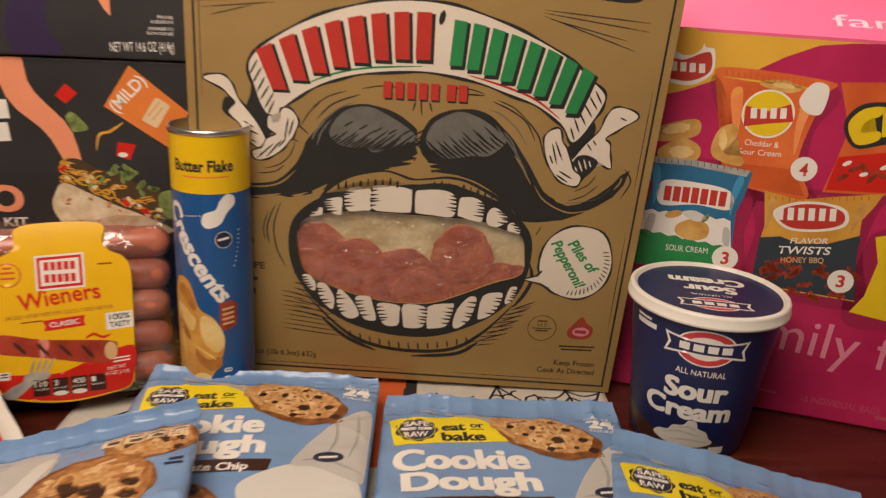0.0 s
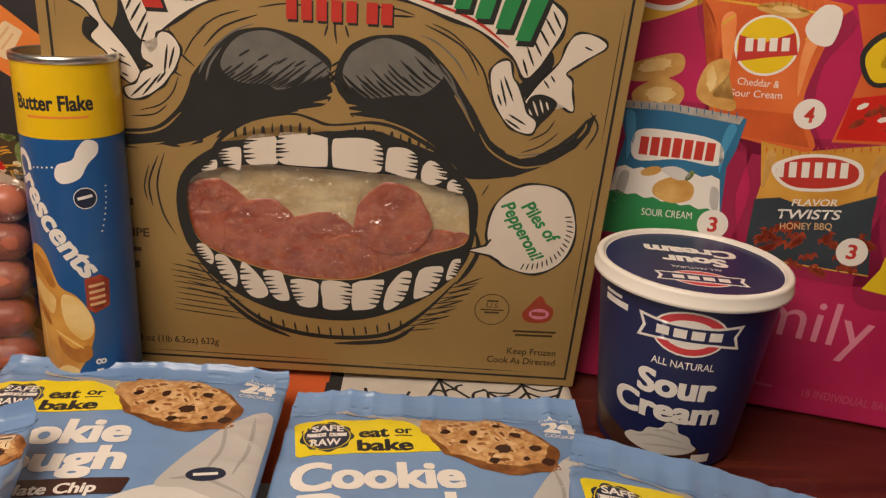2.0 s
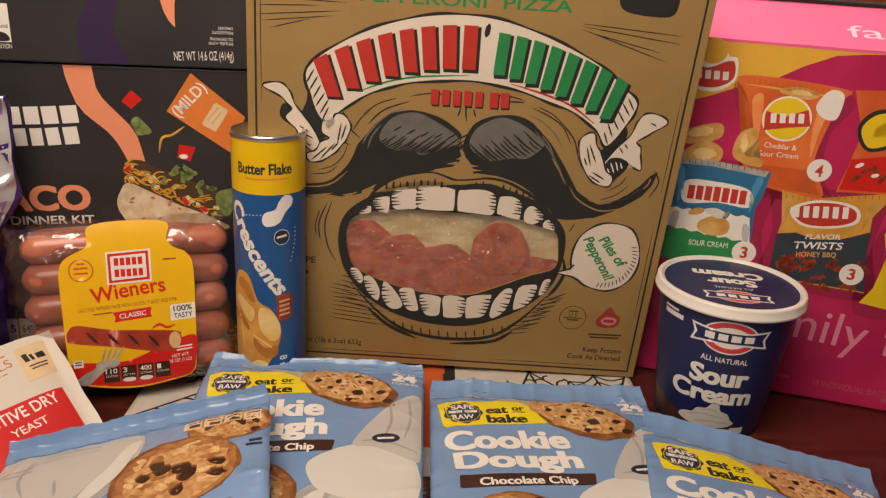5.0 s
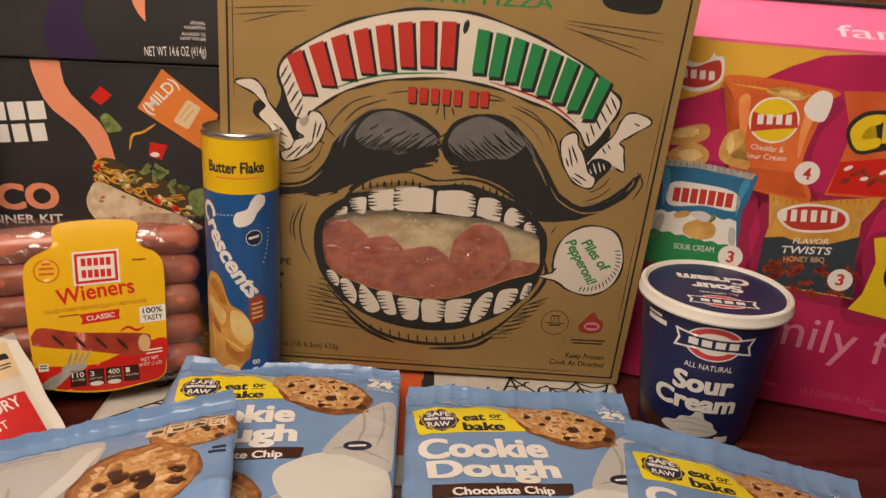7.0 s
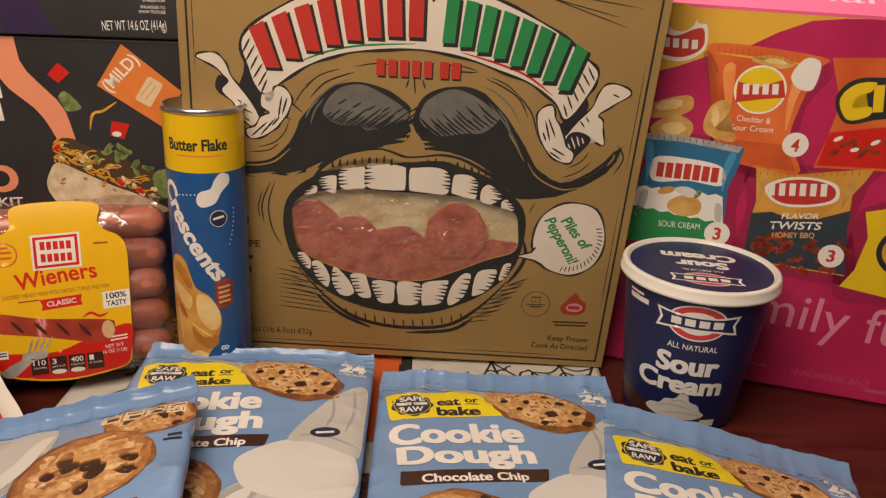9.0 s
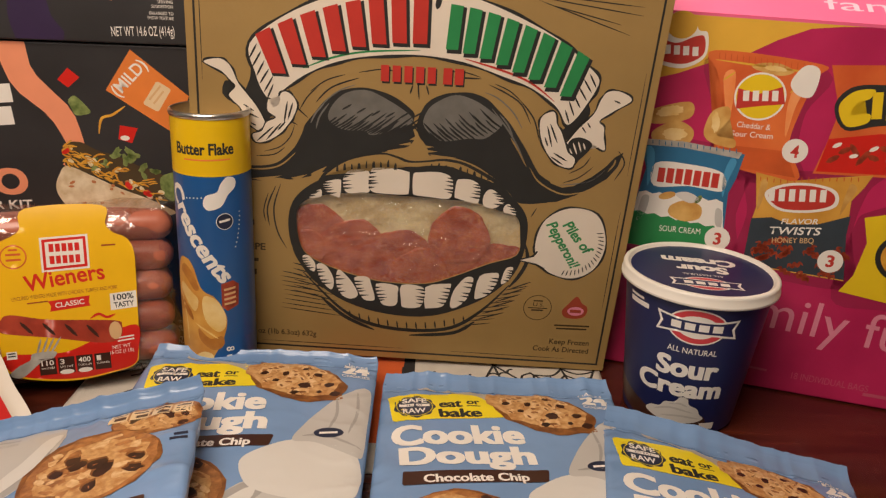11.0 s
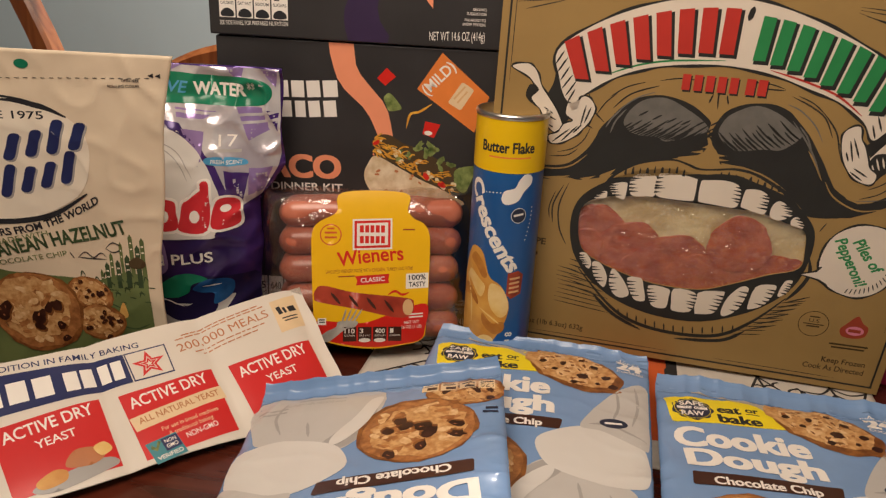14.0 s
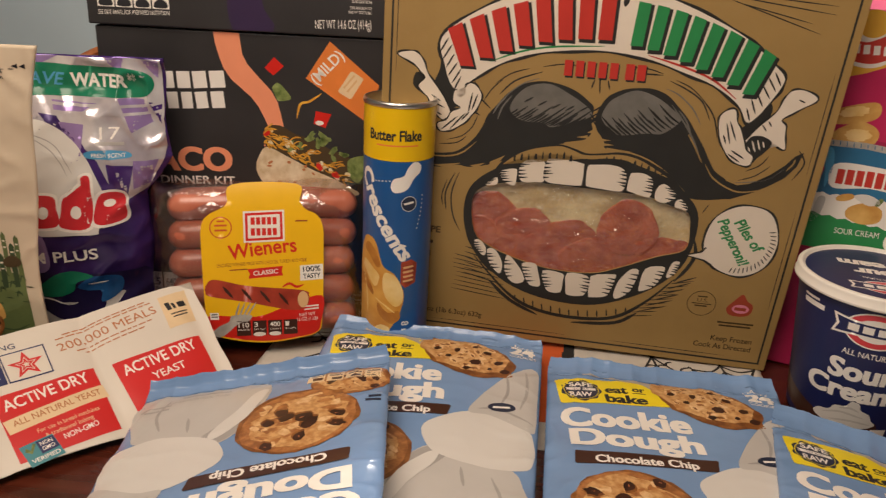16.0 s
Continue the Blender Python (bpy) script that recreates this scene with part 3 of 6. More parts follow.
    p.poly("moustache_shine", INKG, 3, (-83, 216, -78, 227, -68, 235, -53, 237, -37, 230, -24, 222, -19, 215, -30, 209, -49, 203, -56, 206, -69, 206, -78, 209))
    p.poly("moustache_shine", INKG, 3, (-11, 213, -9, 223, -3, 230, 12, 237, 28, 233, 42, 224, 49, 217, 37, 205, 24, 204, 6, 201, -3, 204))
    hatch = []
    for k in range(24):
        s_ = k / 23
        u0, v0 = -86 + 62 * s_, 209 - 5 * math.sin(2.6 * s_)
        d = (13 + 6 * math.sin(k * 2.3)) * (0.75 + 0.5 * math.sin(3.1 * s_))
        hatch.append((u0, v0, u0 + 0.5 * d, v0 + 0.30 * d, u0 + d, v0 + 0.70 * d))
        if k % 4 == 1:
            hatch.append((u0 + 11, v0 + 13, u0 + 18, v0 + 17.5))
    for k in range(24):
        s_ = k / 23
        u1, v1 = -4 + 54 * s_, 200 + 14 * s_ * s_ + 1.5 * math.sin(k * 2.1)
        d = 14 + 5 * math.sin(k * 1.7)
        hatch.append((u1, v1, u1 - 0.55 * d, v1 + 0.36 * d, u1 - d, v1 + 0.78 * d))
    p.lines("moustache_hatch", INK, 4, hatch, 1.35)
    p.lines("moustache_edge", INKG, 2, [(-93, 217, -84, 228, -74, 236, -62, 241), (64, 214, 56, 226, 44, 236, 34, 240), (98, 170, 120, 174, 132, 184)], 1.0)
    p.lines("face_line", INK, 1, [(-120, 160, -126, 140, -124, 120, -117, 105), (-124, 158, -131, 140, -130, 124), 
                                  (140, 200, 146, 190, 140, 176), (-15, 232, -16, 243, -14, 252), (-20, 243, -22, 236), (-10, 243, -8, 236), (-98, 214, -108, 224, -112, 236),
                                  (-106, 208, -118, 214), (70, 218, 62, 232, 50, 240, 36, 246), (78, 205, 72, 222, 60, 236), (30, 250, 10, 250), (-60, 246, -80, 238, -92, 226)], 1.2)
    p.lines("face_line", INK, 1, [(67, 312, 143, 307), (67, 310, 143, 301), (67, 308, 135, 287), (72, 306, 128, 294), (-166, 296, -137, 304), (-178, 305, -113, 311),
                                  (-172, 301, -120, 307), (-160, 318, -110, 317), (-176, 312, -130, 314)], 0.8)
    # mouth, teeth and chin around the window: ring-shaped prints
    mouth = rounded(pairs((-113, 141, -104, 155, -86, 167, -59, 178, -19, 181, 17, 180, 45, 170, 66, 154, 76, 137, 75, 108, 66, 86, 42, 64, 4, 48, -35, 48,
                           -69, 58, -94, 76, -110, 100, -115, 121)), 4)

    def band(name, material, level, a, c):
        bm = bmesh.new()
        va, vc = [bm.verts.new((u, v, 0)) for u, v in a], [bm.verts.new((u, v, 0)) for u, v in c]
        n = len(va)
        for i in range(n):
            bm.faces.new((va[i], va[(i + 1) % n], vc[(i + 1) % n], vc[i]))
        p.lay(name, bm, material, level)
    p.poly("lip_print", GOLD, 4, (-85, 169, -77, 176, -67, 182, -54, 186, -40, 188, -30, 185.5, -21, 182.5, -7, 183.5, 6, 185, 20, 183, 33, 177, 46, 169.5, 37, 172.5, 28, 175.5, 20, 178, 10, 181, -4, 181, -14, 179.5, -24, 179.5,
                                 -34, 181, -44, 181, -57, 179, -69, 176, -78, 172), label="gold upper lip band")
    for k in range(22):
        u = -76 + 5.6 * k
        if -30 < u < -8:
            continue
        v = 178.8 - 0.0019 * (u + 20) ** 2 + (2.2 if abs(u + 20) > 14 else 0)
        w = 1.0 + 0.35 * math.sin(k * 2.7)
        p.shapes("lip_tick", INK, 5, [[(u - w, v - 2.5), (u + w, v - 2.5), (u + w * 0.7, v + 2 + 0.9 * math.sin(k * 1.9)), (u, v + 2.8 + 0.9 * math.sin(k * 1.9)), (u - w * 0.7, v + 1.6)]])
    band("mouth_print", INK, 3, mouth, hole)
    top = ((-98, 150, -94, 155, -89, 157, -88, 154, -89, 151, -93, 150), (-87, 162, -81, 165, -75, 166, -73, 164, -74, 152, -78, 152, -84, 155),
           (-71, 169, -66, 174, -57, 175, -52, 174, -50, 167, -51, 157, -58, 156, -67, 155, -71, 159), (-50, 174, -46, 177, -31, 177, -21, 175, -20, 173, -20, 159, -23, 156, -41, 156, -48, 157, -51, 161),
           (-17, 173, -12, 175, 1, 176, 10, 174, 14, 169, 14, 158, 10, 154, -4, 155, -15, 156, -17, 159), (17, 169, 20, 171, 28, 171, 35, 167, 36, 161, 35, 152, 29, 152, 18, 155, 16, 157),
           (39, 158, 42, 163, 47, 163, 56, 155, 53, 151, 48, 148, 43, 148, 39, 151), (56, 150, 60, 152, 66, 146, 65, 143, 61, 144, 56, 145))
    low = ((-104, 99, -99, 99, -94, 92, -95, 85, -100, 88, -104, 94), (-93, 91, -87, 92, -82, 86, -79, 78, -80, 70, -83, 70, -90, 78), (-76, 87, -71, 85, -63, 75, -59, 65, -65, 61, -72, 64, -77, 74),
           (-62, 81, -51, 82, -48, 75, -45, 63, -47, 60, -54, 61, -59, 69), (-44, 76, -27, 75, -26, 68, -27, 57, -36, 56, -41, 61), (-23, 76, -6, 75, -4, 67, -7, 56, -21, 55, -23, 62),
           (-3, 75, 15, 79, 18, 77, 15, 63, 11, 57, 0, 55, -3, 57), (29, 85, 35, 86, 36, 81, 32, 66, 26, 59, 20, 56, 18, 61, 21, 74), (41, 87, 53, 91, 57, 89, 55, 80, 50, 71, 41, 66, 38, 68),
           (62, 95, 67, 97, 68, 95, 66, 86, 61, 81, 59, 83))
    cuts = random.Random(12)
    for row, half in ((top, 4), (low, 5)):
        for k, f in enumerate(row):
            pts = rounded(pairs(f), 3)
            p.shapes("tooth_print", CREAM, 4, [pts])
            v0, v1 = min(v for u, v in pts), max(v for u, v in pts)
            side = -1 if k < half else 1
            n_ = 3 if v1 - v0 < 11 else 5
            wide = max(u for u, v in pts) - min(u for u, v in pts)
            for i in range(n_):
                v = v0 + (v1 - v0) * (0.22 + 0.56 * (i + cuts.uniform(-0.2, 0.2)) / (n_ - 1))
                near = []
                for a, c in zip(pts, pts[1:] + pts[:1]):
                    if (a[1] - v) * (c[1] - v) <= 0 and a[1] != c[1]:
                        near.append(a[0] + (c[0] - a[0]) * (v - a[1]) / (c[1] - a[1]))
                u = (min(near) if side < 0 else max(near)) + side * 0.7
                d = min(wide * 0.55, cuts.uniform(5, 9)) * -side
                p.shapes("tooth_nick", INK, 5, [[(u, v - 0.9), (u, v + 0.9), (u + d * 0.5, v + 0.5 + 0.4), (u + d, v + 0.8), (u + d * 0.5, v - 0.3)]])
    p.lines("chin_line", INK, 1, [(-104, 84, -74, 52, -49, 38, -15, 33, 20, 37, 45, 55, 66, 80), (-90, 62, -70, 44, -45, 32), (-15, 28, 22, 32, 40, 44), (-113, 112, -108, 98, -98, 82, -88, 70), (76, 118, 79, 104, 74, 90, 66, 78)], 3.2)
    p.lines("chin_line", INK, 1, [(-66 + k * 8, 50 - 9 * math.sin(k * 0.25), -65 + k * 8, 43 - 9 * math.sin(k * 0.25)) for k in range(13)], 1.3)
    p.lines("chin_line", INK, 1, [(-112, 92 - 5 * k, -96 + 4 * k, 88 - 6 * k) for k in range(6)] + [(84 - 4 * k, 84 - 6 * k, 66 - 5 * k, 76 - 6 * k) for k in range(6)], 1.1)
    side = []
    for k in range(9):
        side.append((-121 - 1.5 * math.sin(k), 84 - 4.2 * k, -104 + 4.0 * k, 81 - 4.6 * k))
        side.append((82 - 3.6 * k, 80 - 4.6 * k, 62 - 4.0 * k, 75 - 4.4 * k))
    p.lines("chin_line", INK, 1, side, 0.8)
    p.lines("face_line", INK, 1, [(-132, 186, -120, 190, -112, 198, -108, 208), (-138, 182, -124, 184, -116, 190), (-104, 220, -98, 230, -90, 238), (-96, 234, -84, 243, -70, 248),
                                  (-60, 250, -44, 253, -30, 252), (76, 214, 84, 200, 94, 190), (82, 218, 86, 208, 92, 200), (40, 247, 52, 242, 62, 234), (2, 254, 18, 254, 30, 251),
                                  (-130, 152, -134, 138, -133, 128), (-18, 206, -22, 202), (-12, 208, -8, 203), (82, 150, 78, 142), (100, 172, 112, 177, 122, 186), (104, 180, 114, 186, 119, 194)], 0.9)
    # speech bubble
    drawn("speech_bubble", CREAM, 1, (84, 119, 90, 140, 109, 151, 131, 146, 141, 122, 135, 99, 118, 89, 99, 93, 88, 104), 1.5)
    p.shapes("bubble_tail", INK, 3, [pairs((69, 103.5, 86, 99.5, 94, 94.5, 93, 108, 86, 112.5, 82, 108))])
    p.shapes("bubble_tail", CREAM, 4, [pairs((73, 103.6, 87, 101, 97, 95.5, 95, 113, 87.5, 112.5, 84, 107))])
    p.lines("bubble_hatch", INK, 3, [(112 + 28 * math.cos(a), 120 + 29 * math.sin(a), 112 + 23 * math.cos(a + 0.06), 120 + 24 * math.sin(a + 0.06))
                                     for a in [-1.7 + 0.13 * k for k in range(17)]], 0.9)
    p.text("Piles of", GREEN, 5, 104, 136, 126, 110, 8.5, 0.025, slant=0.2)
    p.text("Pepperoni!", GREEN, 5, 91, 136, 116, 97, 8.5, 0.025, slant=0.2)
    # small print
    p.text("30 oz (1lb 6.3oz) 632g", BROWNTXT, 1, -151, 24.7, -94, 23.2, 5, 0.012)
    p.text("Keep Frozen", BROWNTXT, 1, 105.5, 25.5, 140, 24.8, 5, 0.015)
    p.text("Cook As Directed", BROWNTXT, 1, 92, 18.2, 140.4, 16.8, 5, 0.015)
    p.text("RECIPE", BROWNTXT, 1, -160, 103, -134, 102.5, 5.8, 0.03)
    p.bars("small_print", BROWNTXT, 1, [(-160, 80, -142, 80, 5), (-160, 92, -140, 92, 3), (-165, 124, -142, 124, 5), (108, 43, 138, 43, 1.6), (110, 40, 136, 40, 1.6)])
    p.shapes("round_seal", BROWNTXT, 1, [ring(92, 60, 12)])
    p.shapes("round_seal", GOLD, 2, [ring(92, 60, 11.4)])
    p.bars("round_seal", BROWNTXT, 3, [(84, 59.4, 100, 59.2, 0.9), (87, 57, 97, 57, 1.4), (88, 66, 96, 66, 1.2)])
    p.poly("red_drop", DULLRED, 1, (124, 72, 129, 66, 134, 62, 133, 54, 126, 51, 116, 52, 113, 58, 117, 64))
    p.shapes("red_drop", PALEPINK, 2, [ring(124.5, 58, 7, 4.2)])
    p.bars("red_drop", DULLRED, 3, [(119.5, 56.6, 129, 56.4, 3)])
    p.text("U.S.", BROWNTXT, 3, 88, 61.5, 97, 61.3, 3.6)
    return b


pizza_box()


# ---- snack carton ----
def snack_carton():
    b = thing("snack_carton", pose(0.267, 0.545, 0.001, -1.7, 0, -math.degrees(math.atan(0.29))), "crimson and pink variety chip carton with printed snack bags", "snack box")
    L, R, T, D = -0.155, 0.245, 0.303, 0.19
    part("carton_body", box_bm(L, R, 0, D, 0, T, 0.0015), CRIMSON, b)
    flap = Matrix.Translation((0, 0.0005, T)) @ pose(0, 0, 0, 20, 0, 0)
    bm = box_bm(L + 0.001, R - 0.001, 0, 0.092, 0.0002, 0.0014)
    bmesh.ops.transform(bm, matrix=flap, verts=bm.verts)
    part("top_flap", bm, PINK, b, "bright pink raised top flap")
    bm = box_bm(L + 0.001, R - 0.001, 0.0925, 0.097, -0.002, 0.0045)
    bmesh.ops.transform(bm, matrix=flap, verts=bm.verts)
    part("flap_edge", bm, INK, b, "dark edge of the flap")
    p = Printing(b, flat_front)
    p.poly("yellow_swoosh", MUSTARD, 1, (-154, 303, 60, 303, 28, 301, 6, 298, -16, 288, -34, 277, -65, 266, -85, 257, -110, 249, -154, 244), False)
    p.poly("pink_edge", PINK, 2, (-154, 302, 244, 302, 244, 304, -154, 304), False)
    p.poly("maker_mark", WHITE, 2, (-112, 269, -110, 287, -97, 300, -90, 304, -79, 301, -74, 291, -67, 289, -66, 272, -79, 262, -95, 262))
    p.poly("maker_mark", RED, 3, (-110, 270, -108, 284, -90, 280, -76, 286, -69, 286, -68, 273, -80, 265, -95, 265))
    p.disc("maker_mark", MUSTARD, 4, -87, 294, 11.5, 10.5)
    p.bars("maker_mark", WHITE, 5, [(-104 + k * 7, 271, -99.5 + k * 7, 271.5, 7) for k in range(5)])
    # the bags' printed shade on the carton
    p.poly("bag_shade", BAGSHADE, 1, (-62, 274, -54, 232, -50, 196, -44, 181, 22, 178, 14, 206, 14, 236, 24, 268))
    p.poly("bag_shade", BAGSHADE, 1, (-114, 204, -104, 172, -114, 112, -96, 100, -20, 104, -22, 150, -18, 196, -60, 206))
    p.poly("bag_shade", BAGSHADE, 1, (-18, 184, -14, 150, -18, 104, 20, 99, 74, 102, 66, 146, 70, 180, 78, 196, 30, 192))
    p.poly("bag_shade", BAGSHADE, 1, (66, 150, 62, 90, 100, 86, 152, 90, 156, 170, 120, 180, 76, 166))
    # orange bag
    p.poly("printed_bag", BAGORANGE, 2, (-60, 277, 18, 273, 17, 263, 10, 237, 7, 210, 18, 183, -30, 187, -46, 190, -45, 231, -55, 260))
    p.poly("printed_bag", ORANGE2, 3, (-44, 205, 6, 205, 16, 185, -28, 188, -45, 191), False)
    p.lines("bag_crease", MUSTARD, 4, [(-58, 270, 16, 266), (-50, 255, -42, 262), (0, 250, 10, 262)], 1.5)
    p.lines("bag_crimp", ORANGE2, 4, [(-56 + k * 4.4, 276 - 0.22 * k, -55.5 + k * 4.4, 270 - 0.22 * k) for k in range(17)], 0.7)
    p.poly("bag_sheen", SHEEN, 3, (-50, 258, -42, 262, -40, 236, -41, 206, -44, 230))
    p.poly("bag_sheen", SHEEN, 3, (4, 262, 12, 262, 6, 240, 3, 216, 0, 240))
    p.poly("printed_chip", CHIPTAN, 4, (-30, 266, -10, 262, 0, 266, -12, 271, -26, 270))
    p.disc("bag_mark", WHITE, 4, -21, 245, 19, 18.5)
    p.disc("bag_mark", YELLOW, 5, -21, 245, 17.5, 17)
    p.poly("bag_mark", RED, 6, (-38, 250, -22, 247, -6, 254, -2, 241, -19, 238, -37, 234), False)
    p.bars("bag_mark", WHITE, 7, [(-33 + k * 7, 240.5 + 0.6 * k, -28.5 + k * 7, 241 + 0.6 * k, 8) for k in range(4)])
    p.text("Cheddar &", WHITE, 4, -34, 220, -9, 220, 4.5)
    p.text("Sour Cream", WHITE, 4, -37, 212.5, -6, 213.5, 4.5)
    p.disc("count_disc", WHITE, 4, 12, 206, 9.5)
    p.text("4", RED, 5, 9, 201, 15, 201, 9.5, 0.03)
    p.poly("printed_dip", WHITE, 5, (-1, 258, 7, 271, 18, 268, 16, 249, 5, 249))
    p.poly("printed_chip", CHIPTAN, 3, (-104, 225, -73, 236, -68, 226, -79, 219, -100, 216))
    p.poly("printed_chip", CHIPTAN, 4, (-97, 210, -80, 220, -66, 214, -68, 203, -85, 196, -95, 201))
    p.poly("printed_chip", CHIPTAN, 5, (-54, 230, -43, 235, -40, 226, -48, 212, -34, 210, -34, 203, -52, 206, -58, 214))
    for cu, cv, ru, rv, rot in ((-86, 227, 11, 4, 14), (-80, 209, 9, 5, 10), (-50, 222, 3, 8, 8), (-14, 267, 8, 2, -4)):
        p.disc("printed_chip", CROISSL, 6, cu, cv, ru, rv, rot, 0.3)
    # blue bag
    p.poly("printed_bag", BLUEBAG, 5, (-106, 202, -90, 201, -72, 200, -50, 200, -24, 199, -27, 179, -31, 166, -29, 130, -30, 112, -112, 112, -104, 144, -98, 179), False)
    p.poly("bag_fold", SILVERINK, 6, (-104, 203, -72, 204, -26, 200, -28, 195, -72, 199, -104, 198), False)
    p.poly("printed_bag", WHITE, 6, tuple(x for k in range(13) for x in (-101 + k * 5.6, 158 + 2 * (k % 2))) + (-29, 130, -30, 112, -110, 112, -104, 140), False)
    p.poly("printed_bag", GREEN, 7, tuple(x for k in range(13) for x in (-104 + k * 6.0, 141 - 0.5 * k + 2 * (k % 2))) + (-30, 112, -110, 112), False)
    p.poly("bag_mark", WHITE, 6, (-91, 184, -64, 186, -38, 182, -36, 167, -62, 168, -90, 165))
    p.bars("bag_mark", RED, 7, [(-88 + k * 7.1, 168.5 + 0.1 * k, -82.5 + k * 7.1, 168.5 + 0.1 * k, 13 - 0.3 * abs(k - 3)) for k in range(7)])
    p.lines("bag_crimp", BLUEBAG, 7, [(-101 + k * 5, 203, -100.5 + k * 5, 199) for k in range(15)], 0.7)
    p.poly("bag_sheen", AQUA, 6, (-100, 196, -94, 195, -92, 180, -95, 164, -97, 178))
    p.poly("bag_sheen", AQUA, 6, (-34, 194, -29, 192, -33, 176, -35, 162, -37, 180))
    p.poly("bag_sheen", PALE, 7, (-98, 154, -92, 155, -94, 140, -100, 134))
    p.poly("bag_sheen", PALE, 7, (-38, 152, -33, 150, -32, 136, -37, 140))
    p.text("SOUR CREAM", WHITE, 8, -80, 127, -47, 128.5, 5)
    p.poly("printed_chip", CHIPTAN, 8, (-74, 150, -62, 156, -50, 152, -50, 142, -62, 138, -74, 142))
    p.poly("printed_dip", PALER, 9, (-72, 160, -62, 163, -52, 158, -60, 154))
    p.disc("printed_leaf", LETTUCE, 9, -53, 158, 4, 2, 60)
    p.disc("printed_chip", CHIPTAN, 8, -78, 158, 7, 3, 20)
    p.disc("count_disc", WHITE, 9, -33, 127, 10)
    p.text("3", RED, 10, -36, 122, -30, 122, 10, 0.03)
    # dark bag
    p.poly("printed_bag", BAGGOLD, 7, (-13, 186, 13, 182, 40, 188, 71, 194, 67, 184, 60, 172, 62, 144, 68, 106, -10, 108, -10, 143, -8, 158), False)
    p.poly("printed_bag", SLATE, 8, (-10, 148, 5, 151, 20, 147, 40, 150, 62, 160, 62, 144, 68, 107, -10, 109), False)
    p.poly("bag_mark", WHITE, 9, (-3, 172, 12, 180, 32, 182, 48, 178, 50, 166, 34, 159, 12, 157, 0, 163))
    p.poly("bag_mark", RED, 10, (0, 171, 13, 178, 32, 180, 46, 176, 47, 167, 33, 161, 13, 159, 2, 164))
    p.bars("bag_mark", WHITE, 11, [(0 + k * 7.5, 164 + 0.8 * k, 4.5 + k * 7.5, 164.5 + 0.8 * k, 10) for k in range(6)])
    p.lines("bag_crimp", ORANGE2, 8, [(-9 + k * 5, 183 + (0.6 * k if k > 5 else 0), -8.5 + k * 5, 179 + (0.6 * k if k > 5 else 0)) for k in range(15)], 0.7)
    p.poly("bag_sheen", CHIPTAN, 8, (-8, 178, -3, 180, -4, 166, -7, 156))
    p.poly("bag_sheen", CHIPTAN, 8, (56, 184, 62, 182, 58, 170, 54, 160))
    p.text("FLAVOR", WHITE, 10, 13, 146.5, 40, 150, 4.4, 0.015, slant=0.2)
    p.text("TWISTS", WHITE, 11, 6, 137, 44, 141.5, 6.2, 0.02, slant=0.2)
    p.text("HONEY BBQ", TAN, 12, 9, 130, 40, 134, 4.5, 0.01)
    rnd = random.Random(5)
    curls = []
    for k in range(30):
        u, v, a = rnd.uniform(-6, 58), rnd.uniform(106, 130), rnd.uniform(-0.7, 1.2)
        c, w = math.cos(a), math.sin(a)
        flat = ()
        for q in range(7):
            side = 1.5 if q % 2 else -1.5
            flat += (u + 2.0 * q * c - side * w, v + 2.0 * q * w + side * c)
        curls.append(flat)
    p.lines("printed_twist", RUSTY, 9, curls, 2.4)
    p.disc("count_disc", WHITE, 11, 55, 121, 9.5)
    p.text("3", RED, 12, 52, 116.5, 58, 116.5, 9.5, 0.03)
    # red-orange bag and the yellow one beside it
    p.poly("printed_bag", BAGORANGE, 4, (25, 273, 60, 276, 130, 280, 126, 230, 130, 190, 78, 193, 28, 190, 33, 213, 37, 239), False)
    p.poly("printed_bag", PACKRED, 5, (34, 218, 70, 226, 127, 224, 129, 192, 78, 195, 30, 192), False)
    p.poly("bag_mark", INK, 6, (33, 243, 42, 258, 65, 262, 110, 262, 112, 236, 69, 232, 44, 226))
    p.poly("bag_mark", YELLOW, 7, (36, 243, 44, 255, 58, 258, 56, 251, 48, 247, 46, 238, 58, 240, 58, 233, 44, 229))
    p.bars("bag_mark", YELLOW, 7, [(60 + k * 10, 236, 67 + k * 10, 237, 20 - 4 * (k % 2)) for k in range(5)])
    p.lines("printed_twist", RUSTY, 6, [(36 + k * 7, 200 + 8 * (k % 3), 44 + k * 7, 206 + 7 * (k % 2)) for k in range(11)], 4)
    p.lines("printed_twist", WHITE, 7, [(38 + k * 13, 212 - 6 * (k % 2), 44 + k * 13, 216 - 8 * (k % 2)) for k in range(6)], 3)
    p.poly("printed_bag", YELLOW, 6, (72, 160, 120, 175, 150, 172, 146, 95, 101, 93, 66, 97, 74, 112, 78, 140), False)
    p.disc("bag_mark", INK, 7, 112, 132, 26, 22)
    p.disc("bag_mark", CHEESE, 8, 112, 132, 22, 18)
    # wording
    p.text("family", PALEPINK, 1, -24, 59, 79, 53, 31)
    p.text("fun mix", PALEPINK, 1, 92, 52.5, 222, 48, 31)
    p.text("18 INDIVIDUAL BAGS", ROSE, 1, 46, 13.5, 106, 13, 6)
    p.bars("small_print", ROSE, 1, [(2, 17, 26, 16, 2), (103, 9, 140, 9, 3)])
    top = Printing(b, lambda u, v, h: tuple(flap @ Vector((u / 1000, v / 1000, 0.0014 + h / 1000))))
    top.text("family", FLAPTXT, 1, 16, 24, 112, 24, 25)
    return b


snack_carton()


